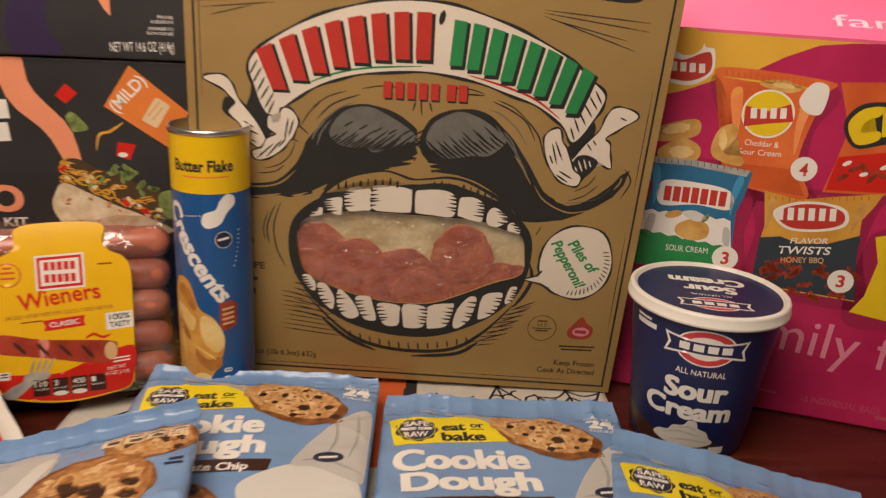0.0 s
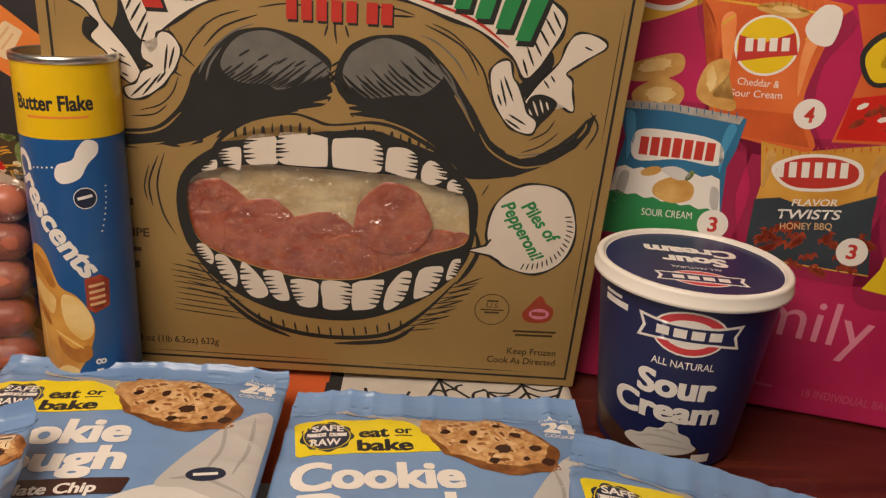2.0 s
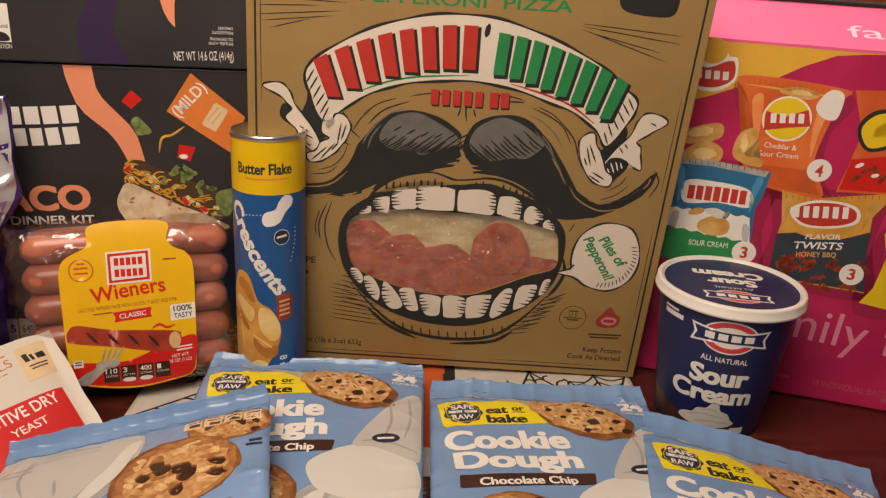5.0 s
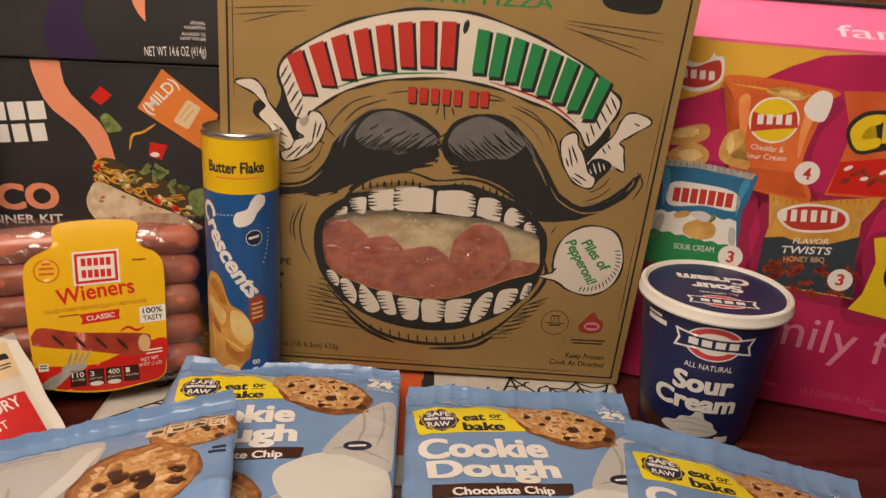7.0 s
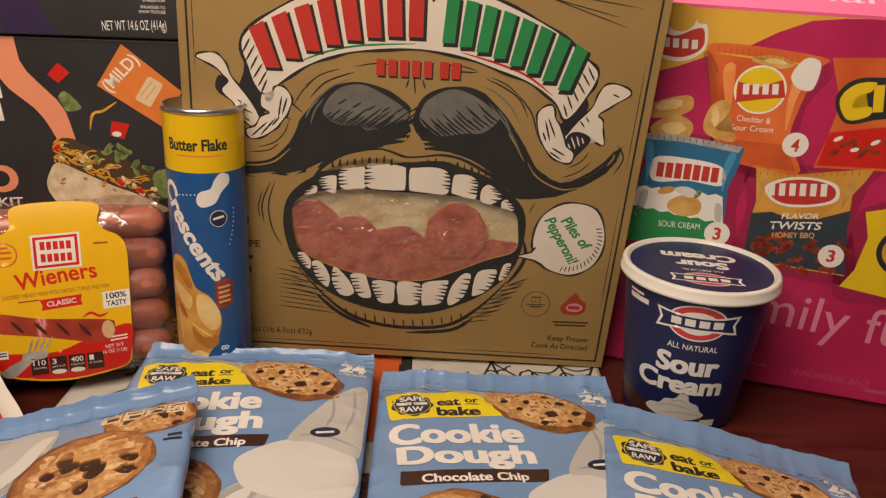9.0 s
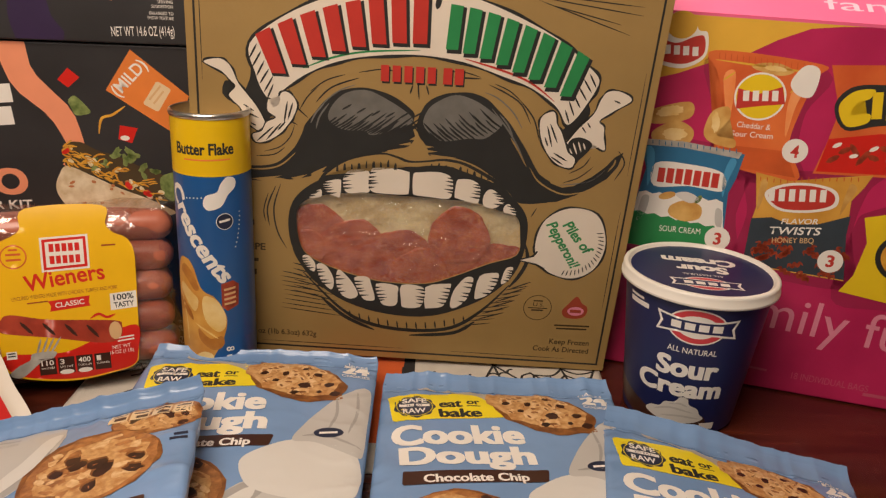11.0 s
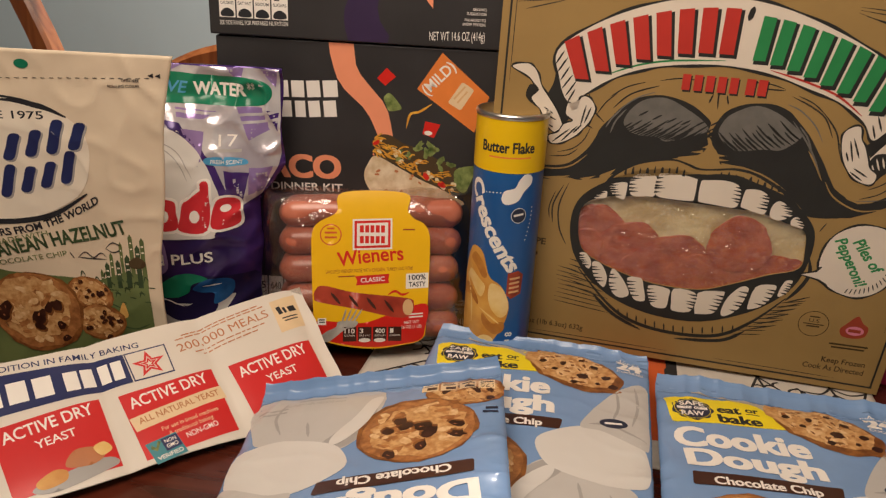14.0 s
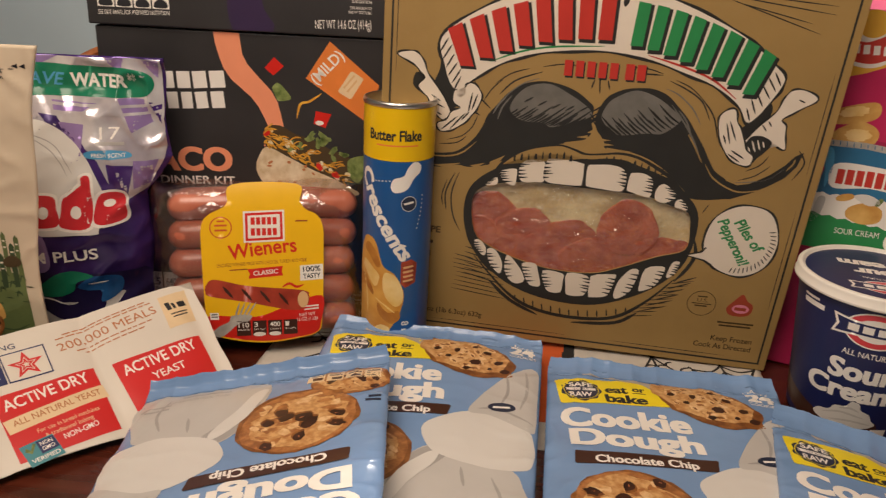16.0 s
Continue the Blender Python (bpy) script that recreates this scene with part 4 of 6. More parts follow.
# ---- taco kits ----
def taco_kit(m, label):
    b = thing("dinner_kit_box", m, label, "food box", "stacked dinner kits")
    W, T, D = 0.248, 0.2585, 0.075
    part("carton_body", box_bm(0, W, 0, D, 0, T, 0.0014), BLACKBOARD, b)
    p = Printing(b, flat_front)
    p.poly("coral_swoosh", CORAL, 1, (96, 258, 117, 258, 118, 249, 119, 241, 123, 233, 130, 225, 137, 217.5, 142, 212, 147, 203, 149.5, 193, 151.5, 183, 151.5, 176, 145, 168, 137, 163, 134, 165, 137, 170, 138.5, 176, 138, 183, 135, 190, 131, 198, 125, 206, 117, 213, 109, 220, 103, 229, 100, 238, 97, 249), False)
    p.bars("maker_mark", WHITE, 1, [(53, 210, 61.5, 210.5, 14), (64, 210.5, 75, 211, 14), (77.5, 211, 89, 212, 14), (91.5, 212, 104, 213, 14),
                                    (55, 193, 64, 193.5, 14), (67, 193.5, 76, 194, 14), (79, 194, 89, 195, 14), (92, 195, 103, 196, 14)])
    p.text("TACO", CORAL, 1, 20, 138.5, 107, 141.5, 20, 0.04)
    p.text("TACO DINNER KIT", WHITE, 1, 6, 126, 108, 129, 7, 0.02)
    p.poly("sauce_packet", ORANGE, 2, (191, 255, 232, 221, 221, 190, 171, 224), False)
    p.poly("sauce_packet", YTAN, 3, (208, 231, 210, 231.5, 218, 226.6, 218.6, 225, 209, 209, 207.4, 208.6, 198.4, 213.6, 197.8, 215), False)
    p.bars("small_print", TAN, 4, [(203, 217, 212, 228, 1.5), (206, 214, 214, 224, 1.5)])
    p.text("(MILD)", WHITE, 3, 180, 219, 203, 243, 9, 0.015)
    p.poly("tomato_print", PACKRED, 2, (145, 240, 153, 233, 144, 225, 137, 231), False)
    p.poly("tomato_print", PACKRED, 2, (179, 197, 192, 195, 187, 183, 177, 186), False)
    p.disc("tomato_print", WHITE, 3, 182, 187, 3.5, 2)
    p.poly("lettuce_print", LETTUCE, 2, (143, 215, 148, 219, 156, 211, 158, 206, 148, 204, 145, 209))
    p.lines("cheese_print", CHEESE, 2, [(184, 212, 174, 205, 166, 202, 163, 190)], 2)
    p.poly("tortilla_print", TORTILLA, 5, (137, 164, 130, 156, 127, 147, 129, 138, 136, 129, 150, 123, 186, 121, 216, 125, 205, 133, 190, 140, 175, 146, 155, 156))
    rnd = random.Random(2)
    p.shapes("tortilla_spot", YBROWN, 6, [ring(rnd.uniform(130, 182), rnd.uniform(130, 153), rnd.uniform(0.8, 2.8), rnd.uniform(0.6, 1.4), rnd.uniform(-40, 40), 10) for k in range(12)])
    p.poly("filling_print", BROWNTXT, 3, (137, 163, 136, 173, 139, 182, 149, 183, 160, 177, 170, 174, 181, 170, 190, 165, 199, 162, 209, 157, 216, 152, 214, 142, 208, 136, 196, 137, 175, 147, 155, 157))
    p.poly("lettuce_print", LETTUCE, 4, (206, 154, 213, 159, 226, 160, 222, 149, 216, 136, 208, 141))
    p.shapes("lettuce_print", LETTUCE, 4, [ring(180 + 7 * math.cos(k * 2.4), 173 + 4 * math.sin(k * 2.4), 4.5, 2.4, k * 47, 11, 0.6, k) for k in range(6)])
    p.shapes("lettuce_print", LETTUCE, 5, [ring(160 + 6 * math.cos(k * 2.1), 166 + 3 * math.sin(k * 2.1), 4, 1.8, k * 31, 11, 0.6, k + 9) for k in range(4)])
    p.shapes("lettuce_print", LETTUCE, 5, [ring(197 + 6 * math.cos(k * 2.1), 160 + 4 * math.sin(k * 2.1), 4, 2.0, k * 53, 11, 0.6, k + 19) for k in range(5)])
    for mt, n_, w_, lv in ((CHEESEL, 14, 3.4, 6), (CHEESE, 40, 1.3, 7), (PACKRED, 4, 4.5, 8), (CHEESE, 24, 1.0, 9)):
        runs = []
        for k in range(n_):
            s_ = rnd.random() ** (1.6 if mt is CHEESE else 0.8)
            u, v, a = 134 + 72 * s_, 182 - 36 * s_ + rnd.uniform(-15, 0), rnd.uniform(-1.2, 0.7)
            v = max(v, 164.5 - 0.42 * max(0, u - 140) + (3 if u < 150 else 0))
            d = rnd.uniform(5, 11) if mt is CHEESE else rnd.uniform(3, 7)
            runs.append((u, v, u + 0.5 * d * math.cos(a), v + 0.5 * d * math.sin(a) + rnd.uniform(-1, 2), u + d * math.cos(a), v + 0.9 * d * math.sin(a)))
        p.lines("filling_print", mt, lv, runs, w_)
    p.poly("purple_swoosh", PURPLE, 1, (150, 90, 152, 68, 146, 52, 141.5, 38, 140, 28, 142, 18, 146, 12, 150, 7, 149, 1, 116, 1, 113.5, 10, 112.5, 18, 113, 26, 117, 36, 122, 45, 125, 58, 120, 74, 116, 90), False)
    p.poly("coral_swoosh", CORAL, 2, (172, 70, 174, 54, 177, 42, 180.5, 35, 185, 30, 185, 38, 185.5, 47, 188, 60, 190, 72), False)
    p.text("NET WT 14.6 OZ (414g)", WHITE, 1, 183, 5, 228, 7, 7)
    for k, words in enumerate(("SERVING", "SUGGESTION", "ENLARGED TO", "SHOW TEXTURE")):
        p.text(words, WHITE, 1, 228 - 1.55 * len(words), 30 - 3.4 * k - (1.5 if k > 1 else 0), 228, 30 - 3.4 * k - (1.5 if k > 1 else 0), 2.2)
    p.text("SEE SIDE PANEL FOR PREPARED NUTRITION", WHITE, 1, 9, 8, 66, 9.5, 3.4)
    for k, n_ in enumerate(("200", "1.5", "640", "1")):
        u = 9 + k * 14.6
        p.poly("facts_label", WHITE, 1, (u, 14, u + 13.4, 14, u + 13.4, 42, u, 42), False)
        p.text(n_, BLACKINK, 2, u + 2, 29, u + 11.5 - (5 if n_ == "1" else 0), 29, 7, 0.02)
        p.text(("CALORIES", "SAT FAT", "SODIUM", "SUGARS")[k], BLACKINK, 2, u + 1.2, 24.3, u + 12.2, 24.3, 2.4, 0.01)
        p.poly("facts_label", BLACKINK, 2, (u + 2, 15, u + 11.5, 15, u + 11.5, 19, u + 6.7, 21.5, u + 2, 19))
    return b


KIT = (-0.4235, 0.5236)
yaw_kit = math.degrees(math.atan(0.15))
taco_kit(pose(KIT[0], KIT[1], 0.001, 0, 0, yaw_kit), "black dinner kit carton with a coral swoosh and burrito picture")
taco_kit(pose(KIT[0] - 0.0025, KIT[1] - 0.004, 0.2607, 0, 0, yaw_kit), "black dinner kit carton stacked on its twin")


def plane_pose(o, u, v):
    """The pose whose x runs along u and whose z runs along v, at o."""
    u = Vector(u).normalized()
    v = Vector(v)
    v = (v - u * v.dot(u)).normalized()
    y = v.cross(u)
    m = Matrix((u, y, v)).transposed().to_4x4()
    m.translation = o
    return m


# ---- sausage pack ----
def sausage_pack():
    b = thing("sausage_pack", plane_pose((-0.28, 0.468, 0.0), (1, 0.36, 0), (-0.08, 0.22, 1)), "clear vacuum pack of pink franks with a yellow label", "sausages")
    rnd = random.Random(8)
    for layer in (0, 1):
        for k, v in enumerate((130, 106, 82, 57, 33)):
            bm = bmesh.new()
            r, a, c = 12.6, -62 + rnd.uniform(-2, 2), 91 + rnd.uniform(-2, 2)
            n, rows = 24, []
            steps = [(a + r * (1 - math.cos(q)), r * math.sin(q)) for q in (0.15, 0.45, 0.8, 1.2, 1.57)]
            steps += [(a + (c - a) * s, r * (1 + 0.02 * math.sin(s * 9 + k))) for s in (0.25, 0.4, 0.55, 0.7)]
            steps += [(c - r * (1 - math.cos(q)), r * math.sin(q)) for q in (1.57, 1.2, 0.8, 0.45, 0.15)]
            for u, q in steps:
                bow = 1.2 * math.sin((u - a) / (c - a) * math.pi)
                rows.append([bm.verts.new((u / 1000, (13.5 + 24.5 * layer + q * math.cos(2 * math.pi * i / n)) / 1000,
                                           (v + bow + q * math.sin(2 * math.pi * i / n)) / 1000)) for i in range(n)])
            for x, y in zip(rows, rows[1:]):
                for i in range(n):
                    bm.faces.new((x[i], x[(i + 1) % n], y[(i + 1) % n], y[i]))
            bm.faces.new(rows[0])
            bm.faces.new(rows[-1])
            bmesh.ops.recalc_face_normals(bm, faces=bm.faces)
            part("frank", bm, FRANK, b, smooth=True)
    # film shell
    bm = bmesh.new()
    nu, nv = 60, 50
    def skin(i, j, side):
        s, t = 2 * i / nu - 1, 2 * j / nv - 1
        fat = ((1 - abs(s) ** 5) * (1 - abs(t) ** 6)) ** 0.5
        u, v = 14 + 91 * s, 80 + 70 * t
        crumple = 1.6 * noise.noise(Vector((u * 0.09, v * 0.09, side))) * (0.3 + abs(s))
        edge = 2.5 * noise.noise(Vector((u * 0.05, v * 0.05, 4)))
        y = 25 - side * (26.5 * fat + crumple)
        return (u + edge * abs(s) ** 6) / 1000, y / 1000, (v + edge * abs(t) ** 6) / 1000
    for side in (1, -1):
        g = [[bm.verts.new(skin(i, j, side)) for j in range(nv + 1)] for i in range(nu + 1)]
        for i in range(nu):
            for j in range(nv):
                bm.faces.new((g[i][j], g[i + 1][j], g[i + 1][j + 1], g[i][j + 1]))
    part("film", bm, PACKFILM, b, "crinkled clear film", smooth=True)

    def front(u, v, h):
        return (u / 1000, (-2.6 + 4.5 * abs((v - 80) / 70) ** 4 - h) / 1000, v / 1000)
    p = Printing(b, front, 5, 0.05, 0.05)
    p.poly("label", PACKYEL, 1, (-10, 148, 42, 148, 44, 134, 49, 127, 57, 123, 62, 115, 63, 97, 61, 37, 57, 22, 40, 17, 16, 14, -10, 17, -29, 24, -34, 38, -36, 97, -35, 116, -29, 124, -15, 132))
    p.poly("label_red", PACKRED, 2, (-33, 39, -8, 38, 10, 38, 30, 45, 60.5, 54, 60, 32, 56, 22, 40, 18, 16, 15.5, -10, 18.5, -28, 25))
    p.poly("maker_mark", WHITE, 2, (-2, 126, 31, 127, 31, 101, -2, 100), False)
    p.poly("maker_mark", PACKRED, 3, (-0.5, 124.5, 29.5, 125.5, 29.5, 102.5, -0.5, 101.5), False)
    p.poly("maker_mark", WHITE, 4, (1.5, 122.5, 27.5, 123.5, 27.5, 104.5, 1.5, 103.5), False)
    p.bars("maker_mark", PACKRED, 5, [(4 + k * 4.4, 115, 7.2 + k * 4.4, 115, 6) for k in range(5)] + [(4 + k * 4.4, 106, 7.2 + k * 4.4, 106, 6) for k in range(5)])
    p.text("Wieners", PACKRED, 2, -14, 86, 41, 92, 12, 0.018, bend=1.0)
    p.text("UNCURED WIENERS MADE WITH CHICKEN, TURKEY AND PORK", RUSTY, 2, -24, 80, 49, 83.4, 3.0)
    p.bars("small_print", RUSTY, 2, [(-14, 77, 0, 77.6, 1.0), (40, 117, 50, 117, 1.2)])
    p.poly("classic_tag", PACKRED, 2, (0, 78, 29, 80, 28, 75, 29, 72, 1, 70, 2, 74), False)
    p.text("CLASSIC", WHITE, 3, 5, 72.5, 25, 74, 3.8, 0.015)
    p.poly("taste_tag", WHITE, 2, (43, 80, 62, 81, 62, 68, 43, 67), False)
    p.text("100%", BLACKINK, 3, 45.5, 74.5, 60, 75.2, 4.4, 0.02)
    p.text("TASTY", BLACKINK, 3, 45.5, 68.8, 60, 69.5, 4, 0.02)
    p.shapes("round_seal", ORANGE2, 2, [ring(-20, 113, 9)])
    p.shapes("round_seal", PACKYEL, 3, [ring(-20, 113, 8)])
    p.bars("round_seal", ORANGE2, 4, [(-25, 114, -15, 114, 1.6), (-25, 110, -15, 110, 1.6), (-23, 117.5, -17, 117.5, 1.4)])
    p.poly("sausage_picture", GRILL, 3, (-33, 66, -26, 70, 0, 64, 44, 59, 50, 54, 48, 45, 36, 42, 0, 50, -30, 56, -34, 60))
    p.lines("grill_mark", CHOCBAR, 4, [(-20 + k * 15, 64 - 2.2 * k, -12 + k * 15, 54 - 2.4 * k) for k in range(4)], 2.4)
    p.disc("sausage_picture", TAN, 4, 45, 51, 4.5, 7)
    p.lines("fork_picture", SILVERINK, 4, [(-7 + k * 4.5, 50, -11 + k * 3, 37) for k in range(4)], 1.4)
    p.poly("fork_picture", SILVERINK, 4, (-13, 39, 2, 39, 0, 34, -8, 32, -22, 21, -30, 24, -24, 30, -16, 34))
    p.lines("red_squiggle", PACKRED, 3, [(28, 62, 34, 65, 40, 62, 46, 64)], 2)
    p.poly("code_box", WHITE, 3, (-31, 42, -24, 42, -24, 36, -31, 36), False)
    p.bars("code_box", BLACKINK, 4, [(-30, 40, -25, 40, 1), (-30, 38, -25, 38, 1)])
    for k, n_ in enumerate(("110", "3", "400", "1")):
        u = -10 + k * 12.8
        p.poly("facts_tag", CHOCBAR, 4, (u, 21, u + 11.5, 21, u + 11.5, 34, u, 34), False)
        wide = 8.5 if len(n_) == 3 else 3
        p.text(n_, WHITE, 5, u + 1.5, 28.5, u + 1.5 + wide, 28.5, 4, 0.015)
        p.text(("CALORIES", "SAT FAT", "SODIUM", "SUGARS")[k], WHITE, 5, u + 1.2, 25.6, u + 10.3, 25.6, 1.5)
        if k in (1, 2):
            p.disc("facts_tag", WHITE, 5, u + 5.7, 22, 5, 1.9)
    p.text("NET WT", WHITE, 3, 42, 36, 55, 37, 2.8)
    p.text("16 OZ (1 LB)", WHITE, 3, 40, 32, 57, 33, 2.8)
    p.bars("small_print", WHITE, 3, [(44, 44, 58, 45, 1.2), (46, 41.5, 58, 42.5, 1.2)])
    return b


sausage_pack()


# ---- dough can ----
def dough_can():
    b = thing("dough_can", pose(-0.1685, 0.523, 0.0015), "blue and yellow cardboard can of crescent dough with metal ends", "food can")
    R = 0.0285
    part("tube", lathe([(R, 0.006), (R, 0.2160)], 144), CANBLUE, b, smooth=True)
    part("yellow_band", lathe([(R + 0.00012, 0.1745), (R + 0.00012, 0.2160)], 144), CANYEL, b, smooth=True)
    part("metal_end", lathe([(R - 0.0035, 0.2074), (R - 0.0028, 0.2080), (R - 0.0023, 0.2190), (R - 0.001, 0.2202), (R + 0.0006, 0.2196), (R + 0.0010, 0.2180), (R + 0.0008, 0.2162), (R, 0.2157)], 72),
         STEEL, b, "bright rolled metal rim", smooth=True)
    part("metal_lid", lathe([(0, 0.2084), (0.010, 0.2084), (0.0106, 0.2091), (0.0112, 0.2084), (R - 0.007, 0.2084), (R - 0.006, 0.2092), (R - 0.005, 0.2082), (R - 0.0030, 0.2077)], 72), CANINNER, b, "dull tin lid", smooth=True)
    part("metal_end", lathe([(0, 0.001), (R - 0.003, 0.001), (R - 0.002, 0), (R + 0.0006, 0.0004), (R + 0.001, 0.003), (R, 0.007)], 72), STEEL, b, smooth=True)

    def wrap(u, v, h):
        a = u / 28.5
        r = R + h / 1000
        return (r * math.sin(a), -r * math.cos(a), v / 1000)
    p = Printing(b, wrap, 1.5, 0.04, 0.05)
    p.text("Butter Flake", BLACKINK, 3, -20, 190.5, 24, 191, 8.2, 0.03)
    p.bars("small_print", ORANGE, 3, [(-13, 186, 21, 186.4, 1.3)])
    p.text("Crescents", WHITE, 2, -31, 163, 11, 90, 13, 0.035, bend=-3)
    p.poly("white_print", WHITE, 2, (18, 174, 24, 172, 24, 166, 18, 160, 13, 152, 4, 149, 0, 153, 2, 160, 10, 163, 13, 169))
    p.disc("round_badge", WHITE, 3, 15, 140, 6.4)
    p.disc("round_badge", NAVYINK, 4, 15, 140, 5.9)
    p.bars("round_badge", WHITE, 5, [(11, 139, 19, 140.5, 1.8)])
    p.shapes("dotted_line", WHITE, 2, [ring(-16 + k * 3, 157 + 0.3 * k, 0.6, n=8) for k in range(6)] + [ring(27 - 0.07 * k * k, 146 - k * 3.4, 0.6, n=8) for k in range(9)])
    p.poly("pastry_picture", CROISS, 2, (-26, 106, -17, 109, -11, 103, -5, 86, 5, 79, 12, 66, 13, 55, 9, 41, 3, 30, -5, 17, -34, 14, -40, 40, -36, 80))
    p.poly("pastry_picture", CROISSD, 3, (-20, 104, -12, 98, -7, 86, -11, 84, -18, 92, -25, 98))
    p.poly("pastry_picture", CROISSD, 3, (-9, 52, 0, 44, 9, 46, 10, 38, 2, 34, -8, 42))
    p.poly("pastry_picture", CROISSD, 3, (-36, 70, -26, 74, -16, 66, -14, 58, -24, 64, -36, 62))
    p.poly("pastry_picture", CROISSL, 3, (-24, 88, -14, 82, -8, 76, -12, 66, -22, 76, -28, 82))
    p.poly("pastry_picture", CROISSL, 3, (-6, 32, 2, 29, -2, 20, -14, 17, -16, 24))
    p.poly("pastry_picture", CROISSL, 4, (-3, 80, 6, 77, 12, 65, 12, 54, 6, 50, -2, 58, -5, 70))
    p.lines("pastry_crease", CROISSL, 3, [(-30, 84, -22, 62, -20, 40), (-12, 56, -2, 50, 6, 44)], 1.4)
    p.poly("orange_tag", RUSTY, 3, (10, 90, 19, 92, 24, 88, 23, 71, 14, 67, 10, 71), False)
    p.bars("orange_tag", TAN, 4, [(12, 84 - k * 4, 21, 85 - k * 4, 1.8) for k in range(4)])
    p.text("8", WHITE, 2, 12, 36, 12, 32, 6, 0.02)
    p.bars("small_print", WHITE, 2, [(12, 29, 12, 22, 4)])
    return b


dough_can()


# ---- sour cream tub ----
def cream_tub():
    b = thing("sour_cream_tub", pose(0.207, 0.503, 0.0005), "navy sour cream tub with a white lid", "tub")
    part("tub_body", lathe([(0, 0.003), (0.037, 0.003), (0.0405, 0), (0.0430, 0.002), (0.0546, 0.1135), (0.0525, 0.1135), (0.048, 0.1135)], 160), NAVY, b, smooth=False)
    part("lid", lathe([(0, 0.1195), (0.0528, 0.1195), (0.0533, 0.1200), (0.0538, 0.1212), (0.0546, 0.1222), (0.0566, 0.1222), (0.0577, 0.1214), (0.0581, 0.1202), (0.0581, 0.1155), (0.0588, 0.1148), (0.0588, 0.1128), (0.0566, 0.1120), (0.0552, 0.1125)], 96),
         LIDWHITE, b, "white plastic lid with a raised rim", smooth=True)
    part("lid_label", lathe([(0, 0.1198), (0.0524, 0.1198)], 96), NAVY, b, "navy round lid print")

    def wrap(u, v, h):
        a = u / 51
        r = 0.0430 + 0.0112 * v / 109.5 + h / 1000
        return (r * math.sin(a), -r * math.cos(a), v / 1000)
    p = Printing(b, wrap, 2.5, 0.04, 0.05)
    m0 = -13.5
    p.shapes("maker_mark", WHITE, 2, [ring(m0, 95, 21, 14.5)])
    p.shapes("maker_mark", TUBRED, 3, [ring(m0, 95, 19.8, 13.3)])
    p.shapes("maker_mark", WHITE, 4, [ring(m0, 95, 14.5, 9.2)])
    p.poly("maker_mark", WHITE, 5, (m0 - 29, 103, m0 - 14, 101, m0 + 14, 101, m0 + 29, 103, m0 + 26, 95, m0 + 29, 87, m0 + 14, 89, m0 - 14, 89, m0 - 29, 87, m0 - 26, 95), False)
    p.poly("maker_mark", NAVY, 6, (m0 - 26.5, 101, m0 - 14, 99.5, m0 + 14, 99.5, m0 + 26.5, 101, m0 + 24, 95, m0 + 26.5, 89, m0 + 14, 90.5, m0 - 14, 90.5, m0 - 26.5, 89, m0 - 24, 95), False)
    p.bars("maker_mark", WHITE, 7, [(m0 - 18 + k * 9.5, 92.3, m0 - 11 + k * 9.5, 92.3, 5.6) for k in range(4)])
    p.text("ALL NATURAL", WHITE, 2, -32, 72.5, 4, 72.5, 4.6, 0.01)
    p.text("Sour", WHITE, 2, -39, 52, 9, 52, 15.5, 0.04)
    p.text("Cream", WHITE, 3, -54, 35, 16, 35, 15, 0.04)
    p.poly("cream_picture", PALER, 2, (-44, 15, -40, 20, -32, 22, -28, 27, -20, 29, -16, 34, -10, 33, -8, 28, -1, 25, 2, 20, 6, 16, -2, 12, -18, 10, -34, 11))
    p.lines("cream_picture", PALE, 3, [(-36, 18, -22, 23, -4, 21), (-30, 14, -14, 17, 2, 16), (-24, 26, -16, 28, -9, 26)], 1.6)
    p.poly("bowl_picture", CHOCBAR, 1, (-98, 36, -80, 28, -60, 22, -44, 17, -20, 10, -4, 14, 6, 18, 8, 8, -10, 3, -40, 3, -70, 8, -95, 18))
    p.bars("small_print", WHITE, 2, [(-70, 104, -55, 104, 2), (-70, 98.5, -50, 98.5, 4), (4, 6, 18, 6, 6)])
    t = Printing(b, lambda u, v, h: (u / 1000, v / 1000, 0.1199 + h / 1000))
    c, s = math.cos(radians(-8)), math.sin(radians(-8))

    def tilt(u, v):
        return (1.09 * (-u * c + v * s), 1.09 * (-u * s - v * c))
    t.text("Sour", WHITE, 1, *tilt(-19, -8), *tilt(17, -8), 13, 0.045)
    t.text("Cream", WHITE, 2, *tilt(-27, -23), *tilt(25, -23), 13, 0.045)
    t.text("ALL NATURAL", WHITE, 1, *tilt(-14, 8), *tilt(14, 8), 3.4)
    t.shapes("maker_mark", WHITE, 1, [[tilt(u, v) for u, v in ring(0, 25, 17, 11)]])
    t.shapes("maker_mark", TUBRED, 2, [[tilt(u, v) for u, v in ring(0, 25, 16, 10)]])
    t.shapes("maker_mark", WHITE, 3, [[tilt(u, v) for u, v in pairs((-24, 31, 24, 31, 22, 25, 24, 19, -24, 19, -22, 25))]])
    t.shapes("maker_mark", NAVY, 4, [[tilt(u, v) for u, v in pairs((-22, 29.8, 22, 29.8, 20, 25, 22, 20.2, -22, 20.2, -20, 25))]])
    t.shapes("maker_mark", WHITE, 5, [[tilt(-15 + k * 8 + x, 22.6 + y) for x, y in ((0, 0), (6, 0), (6, 5), (0, 5))] for k in range(4)])
    return b


cream_tub()


